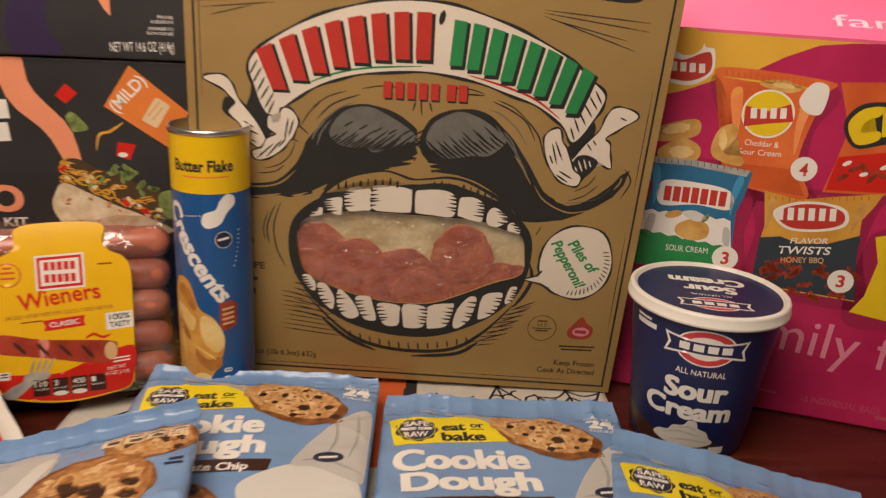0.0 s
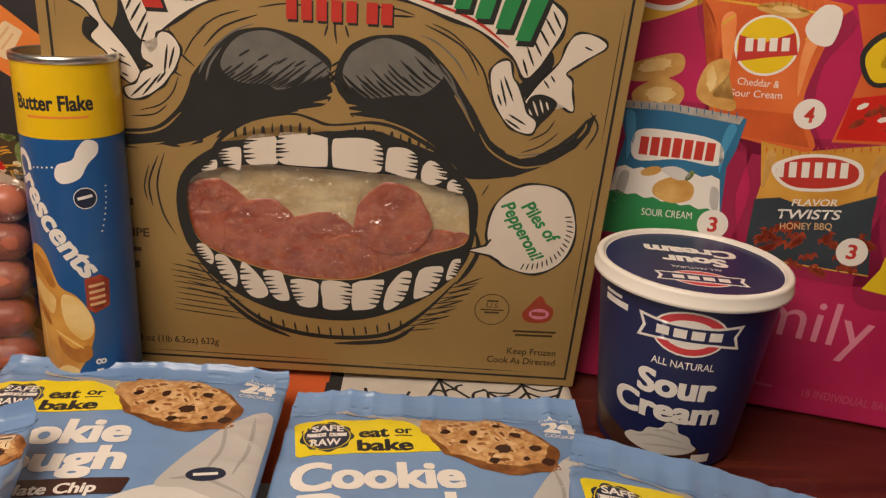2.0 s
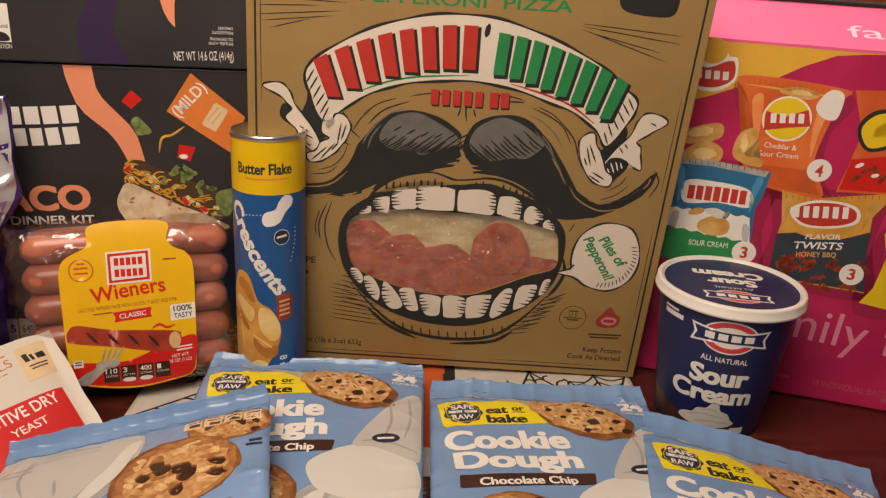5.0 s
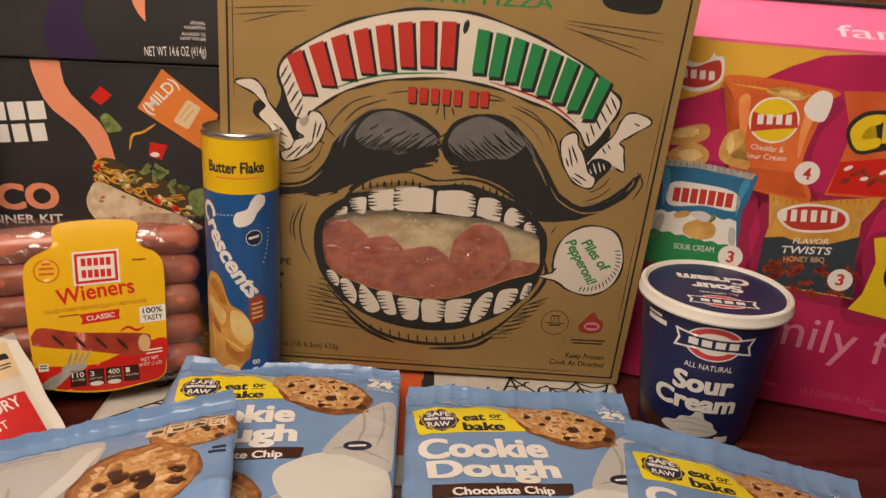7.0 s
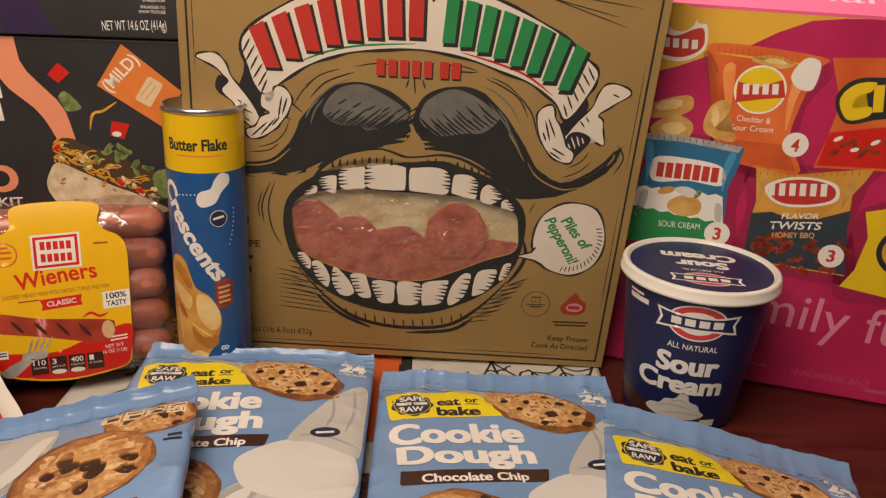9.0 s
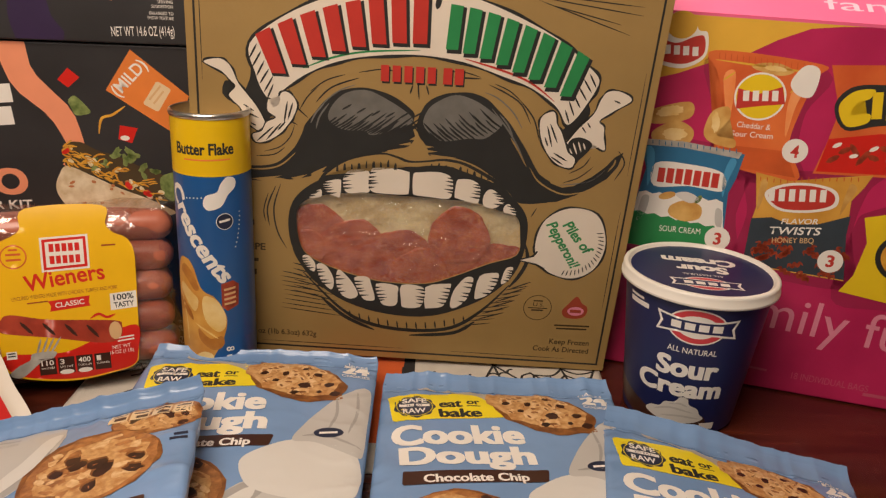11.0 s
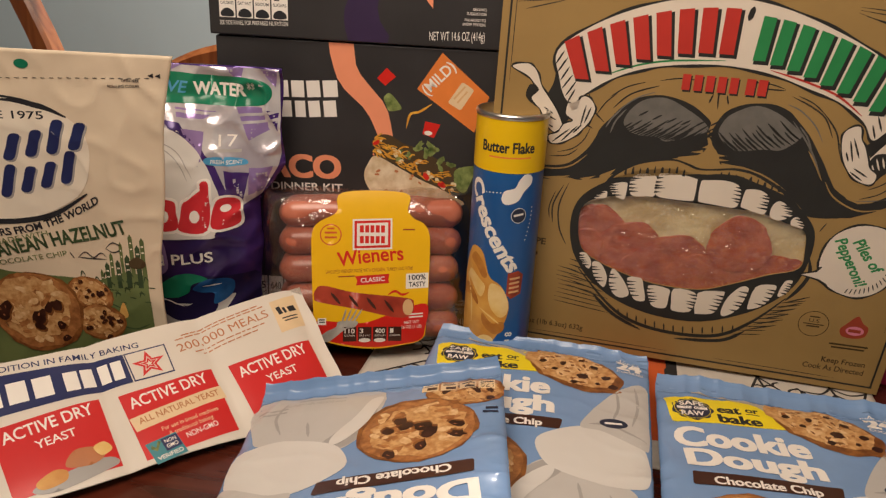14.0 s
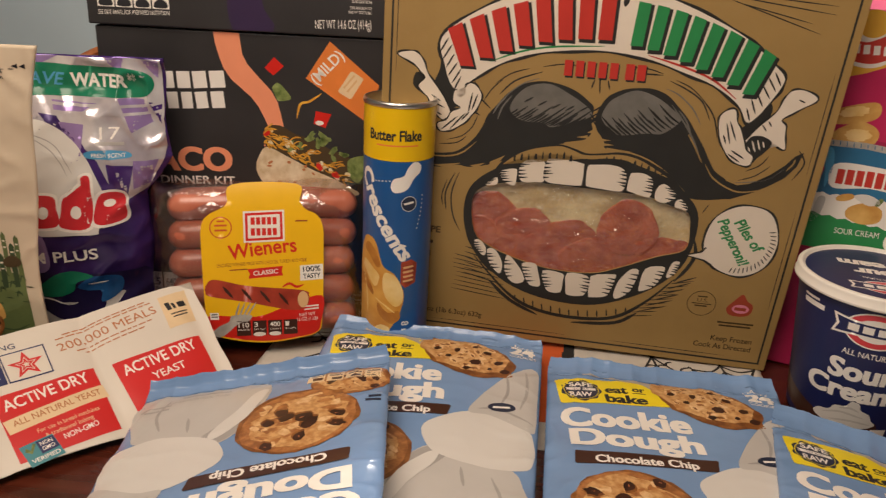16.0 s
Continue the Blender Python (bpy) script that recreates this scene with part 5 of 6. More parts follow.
# ---- cookie dough pouches ----
PU, PV = 88.0, 121.5


def pillow(u, v):
    """Fullness of the pouch at (u, v), 0 at its seams."""
    a, c = min(abs(u) / PU, 1), min(abs(v) / (PV - 9), 1)
    return ((1 - a ** 6) * (1 - c ** 7)) ** 0.55


def pouch_skin(thick, seed):
    """The upper face of a pouch, that full in parts of the usual, with folds of its own."""
    def top(u, v, h=0.0):
        lump = 1.3 * noise.noise(Vector((u * 0.014, v * 0.014, 2 + seed))) + 0.6 * noise.noise(Vector((u * 0.03, v * 0.03, 7 + seed)))
        side = max(0, abs(u) / PU - 0.7) / 0.3
        ripple = 0.6 * math.sin(v * 0.16 + 3 * noise.noise(Vector((u * 0.01, v * 0.01, 1 + seed)))) * side
        fin = (3.4 * noise.noise(Vector((u * 0.026, 3 + v * 0.004, 1 + seed))) + 1.3 * noise.noise(Vector((u * 0.08, 8, 1 + seed)))) * max(0, abs(v) - (PV - 15)) / 15
        f = pillow(u, v)
        near_end = max(0.0, abs(v) / PV - 0.55) / 0.45
        near_side = max(0.0, abs(u) / PU - 0.6) / 0.4
        fold = max(0.0, 1 - 2.6 * abs(noise.noise(Vector((u * 0.045, v * 0.016, 11 + seed)))))
        slant = max(0.0, 1 - 2.6 * abs(noise.noise(Vector((u * 0.02 + v * 0.02, v * 0.03 - u * 0.012, 17 + seed)))))
        crinkle = max(0.0, 1 - 3.2 * abs(noise.noise(Vector((u * 0.07 - v * 0.03, v * 0.06 + u * 0.02, 23 + seed)))))
        z = thick * (22.5 + 6.5 * f) + lump * f + ripple + fin + h + 1.7 * fold * fold * near_end + 1.2 * slant * slant * (0.25 + near_side)
        return (u / 1000, v / 1000, (z + 0.45 * crinkle ** 3 * (near_end + near_side)) / 1000)
    return top


def cookie_print(p, u, v, r, rv, rot, seed, level):
    rnd = random.Random(seed)
    c, s = math.cos(radians(rot)), math.sin(radians(rot))

    def spot(q):
        a = rnd.uniform(0, 6.28)
        x, y = r * q * math.cos(a), rv * q * math.sin(a)
        return u + x * c - y * s, v + x * s + y * c
    small = min(r, rv)
    p.shapes("cookie_picture", COOKIED, level, [ring(u, v, r, rv, rot, 34, 0.06, seed)])
    p.shapes("cookie_picture", COOKIE, level + 1, [ring(u - r * 0.02, v + rv * 0.03, r * 0.95, rv * 0.94, rot, 34, 0.07, seed + 2)])
    p.shapes("cookie_picture", COOKIEL, level + 2, [ring(u - r * 0.05, v + rv * 0.07, r * 0.80, rv * 0.78, rot, 26, 0.20, seed + 1)])
    p.shapes("cookie_crumb", COOKIE, level + 3, [ring(*spot(math.sqrt(rnd.random()) * 0.86), rnd.uniform(0.07, 0.20) * small, rnd.uniform(0.04, 0.08) * small, rnd.uniform(-60, 60), 9, 0.7, seed + k) for k in range(20)])
    p.shapes("cookie_crumb", COOKIEP, level + 4, [ring(*spot(math.sqrt(rnd.random()) * 0.8), rnd.uniform(0.05, 0.16) * small, rnd.uniform(0.04, 0.09) * small, rnd.uniform(-60, 60), 9, 0.7, seed + k) for k in range(20)])
    chips = []
    for k in range(9):
        w = rnd.uniform(0.08, 0.14) * small
        chips.append(ring(*spot(0.10 + 0.74 * ((k * 4) % 9) / 8), w * rnd.uniform(1, 1.7), w, rnd.uniform(0, 180), 11, 0.5, seed + k))
    p.shapes("cookie_crack", COOKIED, level + 5, [[(x * 1.15 - a * 0.15 + 0.02 * small, y * 1.15 - b_ * 0.15 - 0.04 * small) for x, y in q] for q in chips for a, b_ in [(sum(x for x, y in q) / len(q), sum(y for x, y in q) / len(q))]])
    p.shapes("chocolate_chip", CHIPINK, level + 6, chips)
    p.shapes("chip_shine", YBROWN, level + 7, [[(x * 0.3 + a * 0.7 + r * 0.012, y * 0.3 + b_ * 0.7 + rv * 0.03) for x, y in q[2:7]] for q in chips[::2] for a, b_ in [(sum(x for x, y in q) / len(q), sum(y for x, y in q) / len(q))]])


def dough_pouch(m, label, thick=1.0, seed=0):
    b = thing("cookie_dough_pouch", m, label, "cookie dough", "cookie dough pouches")
    pouch_top = pouch_skin(thick, seed)
    back = m.inverted()

    def pouch_under(u, v):
        x, y, z = pouch_top(u, v)
        low = m @ Vector((x, y, z - 0.0004 - (z - 0.0010) * min(1, 1.3 * pillow(u, v))))
        low.z = max(low.z, 0.0008)
        return tuple(back @ low)
    bm = bmesh.new()
    nu, nv = 100, 136
    g = []
    for f in (pouch_top, pouch_under):
        g.append([[bm.verts.new(f(-PU + 2 * PU * i / nu, -PV + 2 * PV * j / nv)) for j in range(nv + 1)] for i in range(nu + 1)])
    for k, q in enumerate(g):
        for i in range(nu):
            for j in range(nv):
                vs = (q[i][j], q[i + 1][j], q[i + 1][j + 1], q[i][j + 1])
                bm.faces.new(vs if k == 0 else vs[::-1])
    rim = [(i, 0) for i in range(nu)] + [(nu, j) for j in range(nv)] + [(i, nv) for i in range(nu, 0, -1)] + [(0, j) for j in range(nv, 0, -1)]
    for (i, j), (k, l) in zip(rim, rim[1:] + rim[:1]):
        bm.faces.new((g[0][i][j], g[1][i][j], g[1][k][l], g[0][k][l]))
    bmesh.ops.recalc_face_normals(bm, faces=bm.faces)
    part("pouch_body", bm, POUCH, b, smooth=True)
    p = Printing(b, pouch_top, 2.2, 0.036, 0.20)
    p.lines("seal_line", POUCHSEAL, 1, [(-87, s * (PV - 3 - 2.4 * k), 87, s * (PV - 3 - 2.4 * k)) for s in (1, -1) for k in range(4)], 1.2, False, "crimped end seal")
    # pale rounded figure shapes, kept plain
    p.poly("pale_print", PALE, 1, (0, -108, -3, -60, 6, -44, 20, -33, 45, -44, 70, -47, 80, -60, 86, -108))
    p.poly("pale_print", SHADEINK, 2, (-2, -58, 8, -42, 22, -32, 30, -40, 20, -56, 6, -76, -2, -90))
    p.poly("pale_print", PALER, 3, (9, -15, 19, -2, 38, 9, 62, 7, 80, -1, 86, -17, 86, -33, 82, -44, 68, -49, 51, -49, 26, -42, 15, -33))
    p.poly("pale_print", PALE, 4, (38, 9, 44, 28, 58, 54, 73, 74, 82, 79, 86, 70, 86, 28, 86, 4, 83, -5, 67, 2, 52, 8))
    p.lines("pale_fold", SHADEINK, 5, [(44, 14, 60, 16, 84, 4), (62, 60, 64, 40, 60, 22), (76, 72, 78, 44, 74, 20), (60, -58, 68, -80, 64, -100), (40, -52, 44, -70)], 2.2)
    p.disc("navy_badge", NAVYINK, 6, 61, 19, 10, 5.5, 8)
    p.bars("navy_badge", WHITE, 7, [(55, 17, 67, 19, 2.2)])
    cookie_print(p, -62, -92, 27, 22, 0, 21, 2)
    cookie_print(p, -32, -47, 39, 37, 0, 11, 6)
    p.poly("arm_print", PALER, 10, (-6, -92, 2, -62, 16, -42, 24, -40, 22, -52, 10, -72, 2, -92))
    for k in range(4):
        u = -83 + k * 13
        p.poly("facts_tag", YTAN, 10, (u, -92, u + 11.5, -92, u + 11.5, -105, u, -105), False)
    p.text("170", CHOCBAR, 11, -82, -98, -73, -98, 5)
    p.bars("facts_tag", CHOCBAR, 11, [(-82 + k * 13, -103, -73 + k * 13, -103, 2.2) for k in range(4)] + [(-69 + k * 13, -98, -62 + k * 13, -98, 4) for k in range(3)])
    p.text("KEEP DOUGH REFRIGERATED", SHADEINK, 3, 22, -97, 66, -97, 3)
    p.bars("small_print", SHADEINK, 3, [(22, -102, 56, -102, 2), (62, -88, 82, -88, 2), (62, -93, 84, -93, 2)])
    p.bars("small_print", NAVYINK, 2, [(-84, -62, -74, -61, 2.4), (-84, -66, -76, -65, 2.4)])
    # head of the pouch
    p.poly("grey_spoon", SPOONINK, 3, (-60, 117, -48, 114, -32, 110, -16, 106, -4, 104, 6, 106, 8, 92, 0, 84, -8, 92, -18, 100, -34, 105, -48, 110, -60, 114))
    p.poly("yellow_label", POUCHYEL, 2, (-83, 95.5, -82, 97.5, -80, 98.6, -13, 106.5, 5, 73, -75.5, 63.6, -77.6, 64.8, -78.2, 67), False)
    p.shapes("safe_badge", NAVYINK, 3, [[(-63 + (14.6 + 0.8 * math.cos(9 * a)) * math.cos(a), 83 + (14.2 + 0.8 * math.cos(9 * a)) * math.sin(a)) for a in [2 * math.pi * k / 72 for k in range(72)]]])
    p.shapes("safe_badge", POUCHYEL, 4, [ring(-63, 83, 13.2, 12.8)])
    p.shapes("safe_badge", NAVYINK, 5, [ring(-63, 83, 12.7, 12.3)])
    p.text("SAFE", WHITE, 6, -72, 87, -54, 88.5, 6, 0.025)
    p.text("RAW", WHITE, 6, -71, 73.5, -54.5, 75, 6, 0.025)
    p.bars("safe_badge", WHITE, 6, [(-74, 81.5, -52, 83.5, 3.4)])
    p.text("TO EAT", NAVYINK, 7, -69, 82.4, -57, 83.6, 2)
    p.text("eat", BLACKINK, 3, -45, 82, -28, 84, 10, 0.04)
    p.text("or", BLACKINK, 3, -25, 87, -15, 88, 7, 0.03)
    p.bars("or_line", BLACKINK, 3, [(-25, 84.3, -15, 85.3, 1)])
    p.text("bake", BLACKINK, 3, -45, 69.5, -14, 73, 10, 0.04)
    # scoop of raw dough
    rnd = random.Random(31)
    p.shapes("dough_picture", COOKIED, 4, [ring(30, 83, 41, 25, -26, 34, 0.12, 31)])
    p.shapes("dough_picture", COOKIEL, 5, [ring(26.5, 86.5, 38, 22.5, -26, 34, 0.16, 32)])
    lumps = []
    for k in range(46):
        q, a = math.sqrt(rnd.random()) * 0.9, rnd.uniform(0, 6.28)
        x, y = 37 * q * math.cos(a), 22 * q * math.sin(a)
        lumps.append((29 + 0.9 * x + 0.44 * y, 86 - 0.44 * x + 0.9 * y, x, rnd.uniform(1.6, 4.6), rnd.uniform(0, 180), k))
    p.shapes("dough_picture", COOKIEP, 6, [ring(x, y, w * 1.4, w * 0.9, r_, 11, 0.6, k) for x, y, s_, w, r_, k in lumps if s_ < 14])
    p.shapes("dough_picture", COOKIE, 7, [ring(x, y, w * 0.7, w * 0.45, r_, 10, 0.6, k) for x, y, s_, w, r_, k in lumps if k % 2 and s_ < 20])
    p.shapes("dough_picture", COOKIED, 8, [ring(x + 1, y - 1, w * 0.8, w * 0.3, r_, 10, 0.7, k) for x, y, s_, w, r_, k in lumps if k % 3 == 0])
    p.shapes("chocolate_chip", CHIPINK, 9, [ring(x, y, w, w * 0.8, r_, 11, 0.4, int(x)) for x, y, w, r_ in ((4, 92, 3.2, 20), (20, 92, 3.0, 60), (44, 92, 3.8, -20), (36, 76, 4.6, 10), (54, 78, 3.6, 40),
                                                                                                  (14, 82, 2.6, 0), (60, 66, 4.0, 0), (30, 66, 3.2, 30), (34, 100, 2.4, 0), (48, 68, 2.2, 70))])
    p.text("24", WHITE, 3, 62, 98, 82, 98, 14, 0.05)
    p.text("COOKIES", WHITE, 3, 62, 92, 83, 92, 3.6, 0.01)
    p.text("MAKES", WHITE, 3, 62, 114, 80, 114, 3)
    p.text("Cookie", WHITE, 8, -77, 35, 14, 43, 21, 0.04)
    p.text("Dough", WHITE, 9, -71, 13, 19, 20, 19, 0.04)
    p.poly("flavour_bar", CHOCBAR, 10, (-68.5, 4.5, -67.5, 5.5, 24, 13.5, 25.2, 12.5, 24, 2.2, 23, 1.2, -67.5, -7.5, -68.5, -6.5), False)
    p.text("Chocolate Chip", WHITE, 11, -55, -4.5, 12, 1.5, 7.5, 0.03)
    return b


middle_pouch = dough_pouch(pose(0.0575, 0.3550, 0.000, 0, 0, 0.6), "pale blue glossy cookie dough pouch lying flat on the table", 1.0, 0)
left_pouch = dough_pouch(pose(-0.1238, 0.3775, 0.0015, 1.5, 0.3, 0.8), "pale blue glossy cookie dough pouch lying partly under another", 1.0, 30)
right_pouch = dough_pouch(pose(0.1915, 0.2945, 0.0045, -3, 8, -10.5), "pale blue cookie dough pouch resting on the edge of its neighbour", 0.78, 60)
turned_pouch = dough_pouch(pose(-0.2025, 0.2644, 0.022, 3.2, 11.5, 191.5), "pale blue cookie dough pouch lying upside down over another", 1.0, 90)


def raised_seal(b, side, long, lift, thick=1.0, seed=0):
    """The crumpled end of a pouch that stands up past its seam."""
    pouch_top = pouch_skin(thick, seed)
    bm = bmesh.new()
    nu, nv = 90, 12
    g = [[], []]
    for k in (0, 1):
        for i in range(nu + 1):
            row = []
            for j in range(nv + 1):
                t, u = j / nv, -PU + 2 * PU * i / nu
                x, y, z = pouch_top(u, side * (PV - 6))
                wave = 2.6 * noise.noise(Vector((u * 0.03, t * 0.8, side * 3 + seed))) + 0.7 * noise.noise(Vector((u * 0.07, t, side * 5 + seed))) - 0.18 * math.cos(t * 25)
                row.append(bm.verts.new((x * (1 - 0.02 * t), y + side * (6 + long * t) / 1000 * min(1, t * 3 + 0.01), z + (0.4 + lift * t ** 1.4 + wave * t - 0.5 * k) / 1000)))
            g[k].append(row)
    for q in g:
        for i in range(nu):
            for j in range(nv):
                bm.faces.new((q[i][j], q[i + 1][j], q[i + 1][j + 1], q[i][j + 1]))
    bmesh.ops.recalc_face_normals(bm, faces=bm.faces)
    part("raised_seal", bm, POUCH, b, "crumpled end seal", smooth=True)


raised_seal(middle_pouch, 1, 11, 5)
raised_seal(left_pouch, 1, 6, 4, 1.0, 30)
raised_seal(right_pouch, 1, 16, 6, 0.78, 60)
raised_seal(turned_pouch, -1, 6, 9, 1.0, 90)


# ---- yeast strip ----
def yeast_strip():
    b = thing("yeast_strip", plane_pose((-0.380, 0.2962, 0.0139), (1, 1.12, 0), (-0.02, 1, 0.30)) @ Matrix.Scale(0.93, 4), "strip of three red and white yeast sachets", "yeast sachets")

    def sheet(u, v, h):
        f = ((1 - min(1, abs(((u + 92) % 86) - 43) / 43) ** 4) * (1 - min(1, abs(v - 45) / 78) ** 4))
        y = 4 * f + 1.4 * noise.noise(Vector((u * 0.012, v * 0.012, 1))) + 0.5 * noise.noise(Vector((u * 0.03, v * 0.03, 2)))
        y += 15 * min(1, max(0, u - 20) / 140) ** 1.3 * max(0, v) / 120
        return (u / 1000, -(y + h) / 1000, v / 1000)
    bm = bmesh.new()
    nu, nv = 80, 40
    g = []
    for k in (0, 1):
        rows = []
        for i in range(nu + 1):
            row = []
            for j in range(nv + 1):
                t = j / nv
                v = -21 + 121 * t
                u = -96 + (262 + 2 * t + 8 + 0.6 * math.sin(v * 2.2)) * i / nu
                x, y, z = sheet(u, v + 1.0 * math.sin(u * 0.05), 0)
                full = (1 - min(1, abs(((u + 92) % 86) - 43) / 43) ** 4) * (1 - min(1, abs(v - 38) / 60) ** 4)
                row.append(bm.verts.new((x, y + (0.0005 + 0.009 * full) * k, z)))
            rows.append(row)
        g.append(rows)
    for k, q in enumerate(g):
        for i in range(nu):
            for j in range(nv):
                bm.faces.new((q[i][j], q[i + 1][j], q[i + 1][j + 1], q[i][j + 1]))
    bmesh.ops.recalc_face_normals(bm, faces=bm.faces)
    part("sachet_strip", bm, YPAPER, b, smooth=True)
    p = Printing(b, sheet, 4, 0.05, 0.12)
    for u0 in (-83, 3, 89):
        p.poly("red_panel", YRED, 2, (u0, 43.5, u0 + 73, 46.5, u0 + 74, -14, u0 + 4, -16.5), False)
        p.text("ACTIVE DRY", WHITE, 3, u0 + 6, 29, u0 + 67, 34.5, 10, 0.015)
    p.text("ALL NATURAL YEAST", YBROWN, 4, 11, 14, 74, 20.5, 5.5, 0.01)
    p.poly("tan_band", YTAN, 3, (5, 21, 77, 29, 78.5, 17, 7, 8.5), False)
    p.text("For use in bread machines", YTAN, 3, 24, 3, 68, 7, 3.6)
    p.text("& traditional baking", YTAN, 3, 28, -2.5, 62, 1, 3.6)
    p.text("NON-GMO", WHITE, 3, 39, -8.4, 64, -5.6, 4.5, 0.01)
    for u0 in (-83, 89):
        p.text("YEAST", WHITE, 3, u0 + 25, 17.5, u0 + 52, 20, 7, 0.01)
    p.poly("board_picture", SHADEINK, 3, (-66, -12, -20, -4, -12, -12, -52, -19))
    p.poly("bread_picture", CROISS, 4, (-64, -9, -52, -3, -44, -6, -46, -13, -60, -15))
    p.poly("bread_picture", YBROWN, 4, (-44, -3, -36, 8, -22, 6, -18, -2, -28, -7))
    p.poly("bread_picture", CROISSL, 5, (-24, 6, -16, 9, -12, 2, -20, -2))
    p.poly("bread_picture", CROISS, 4, (124, -3, 140, 8, 158, 4, 160, -4, 140, -8))
    p.poly("teal_tag", TEAL, 4, (9, -4, 32, -1, 36, -19, 13, -22), False)
    p.poly("teal_tag", YNAVY, 5, (20, -3.5, 32, -2, 34, -12, 22, -14), False)
    p.text("NON", WHITE, 6, 22.5, -7.6, 31, -6.6, 3.0, 0.015)
    p.text("GMO", WHITE, 6, 23, -11.8, 31.6, -10.8, 3.0, 0.015)
    p.text("VERIFIED", WHITE, 6, 14.5, -19.5, 33.5, -17.2, 3.2, 0.01)
    p.poly("teal_tag", LETTUCE, 6, (12, -9, 16, -12, 20, -5, 18, -4, 15.6, -9, 13, -6), False)
    p.poly("name_band", YNAVY, 2, (-93, 53, 17, 52.5, 16.5, 81, -93, 90), False)
    p.bars("maker_mark", WHITE, 3, [(-84, 60, -71, 60, 19), (-67, 60, -54, 59.8, 19), (-50, 59.6, -37, 59.4, 18.5), (-29, 59, -19, 58.8, 18), (-17, 58.8, -8, 58.6, 18), (-6, 58.6, 3, 58.4, 18), (5, 58.4, 13, 58.2, 18)])
    p.poly("star_box", YNAVY, 2, (17, 81, 49, 81, 49, 52.5, 18, 52.5), False)
    p.poly("star_box", YPAPER, 3, (18, 79.8, 48, 79.8, 48, 53.8, 19, 53.8), False)
    for lv, r, mt in ((4, 13, YRED), (5, 8, YPAPER), (6, 6.5, YRED), (7, 3, YPAPER)):
        p.shapes("star", mt, lv, [[(33 + q * math.cos(math.pi / 2 + math.pi * k / 5), 66 + q * math.sin(math.pi / 2 + math.pi * k / 5)) for k, q in enumerate([r, r * 0.42] * 5)]])
    p.text("A TRADITION IN FAMILY BAKING", YNAVY, 2, -92, 92.5, 30, 84, 5.5, 0.008)
    p.text("200,000 MEALS", YBROWN, 2, 58, 69, 138, 78, 8)
    rnd = random.Random(6)
    words = []
    for u0, v0, u1, v1 in ((58, 81, 136, 89), (64, 84.5, 134, 91.5), (70, 65.5, 134, 72.8), (76, 62.4, 124, 67.8)):
        u = u0
        while u < u1 - 3:
            w = rnd.uniform(2.5, 8)
            k0, k1 = (u - u0) / (u1 - u0), (min(u + w, u1) - u0) / (u1 - u0)
            words.append((u, v0 + (v1 - v0) * k0, min(u + w, u1), v0 + (v1 - v0) * k1, 1.1))
            u += w + 1.3
    p.bars("small_print", YBROWN, 2, words)
    p.poly("tan_tag", YTAN, 2, (143, 92, 168, 95, 166, 62, 142, 59), False)
    p.bars("tan_tag", BLACKINK, 3, [(147, 77, 151, 77.5, 8), (152.5, 77.5, 155, 78, 6), (157, 78, 164, 79, 5.5), (148, 72, 163, 73.5, 1.2), (149, 69, 162, 70.5, 1.2)])
    return b


yeast_strip()


# ---- standing bags ----
def soft_bag(b, material, left, right, high, bulge, foot, name="bag_body", seed=1.0, crumple=0.0):
    """A standing pouch: right(v), left(v) edges in mm, flat seam at the top, full below. Returns its front surface."""
    def front(u, v, h=0.0):
        a, c = left(v), right(v)
        s = min(1, abs((2 * u - a - c) / (c - a)))
        full = (1 - s ** 4) * min(1, max(0.0, (high - 25 - v) / (high * 0.45))) ** 0.8
        crease = 2.6 * noise.noise(Vector((u * 0.012, v * 0.008, seed))) + 0.9 * noise.noise(Vector((u * 0.03, v * 0.014, seed + 4)))
        sharp = 1 - abs(noise.noise(Vector((u * 0.035 + v * 0.016, v * 0.03 - u * 0.012, seed + 9)))) * 2.4
        pleat = crumple * (max(0.0, sharp) ** 2 * 1.6 + 0.5 * noise.noise(Vector((u * 0.09, v * 0.07, seed + 2)))) * (0.4 + s * s + 0.8 * min(1, v / high) ** 3)
        return (u / 1000, (-(bulge * full) - crease * (0.35 + full) - pleat - h) / 1000, v / 1000)
    bm = bmesh.new()
    nu, nv = 80, 100
    g = []
    for k in (0, 1):
        rows = []
        for i in range(nu + 1):
            row = []
            for j in range(nv + 1):
                v = high * j / nv
                a, c = left(v), right(v)
                u = a + (c - a) * i / nu
                x, y, z = front(u, v)
                if k:
                    s = abs(2 * i / nu - 1)
                    y = 0.0006 + 0.8 * foot / 1000 * (1 - s ** 4) * max(0, (high - 25 - v) / high)
                row.append(bm.verts.new((x, y, z)))
            rows.append(row)
        g.append(rows)
    for q in g:
        for i in range(nu):
            for j in range(nv):
                bm.faces.new((q[i][j], q[i + 1][j], q[i + 1][j + 1], q[i][j + 1]))
    for i in range(nu):
        for j in (0, nv):
            bm.faces.new((g[0][i][j], g[0][i + 1][j], g[1][i + 1][j], g[1][i][j]))
    for j in range(nv):
        for i in (0, nu):
            bm.faces.new((g[0][i][j], g[0][i][j + 1], g[1][i][j + 1], g[1][i][j]))
    bmesh.ops.recalc_face_normals(bm, faces=bm.faces)
    part(name, bm, material, b, smooth=True)
    return front


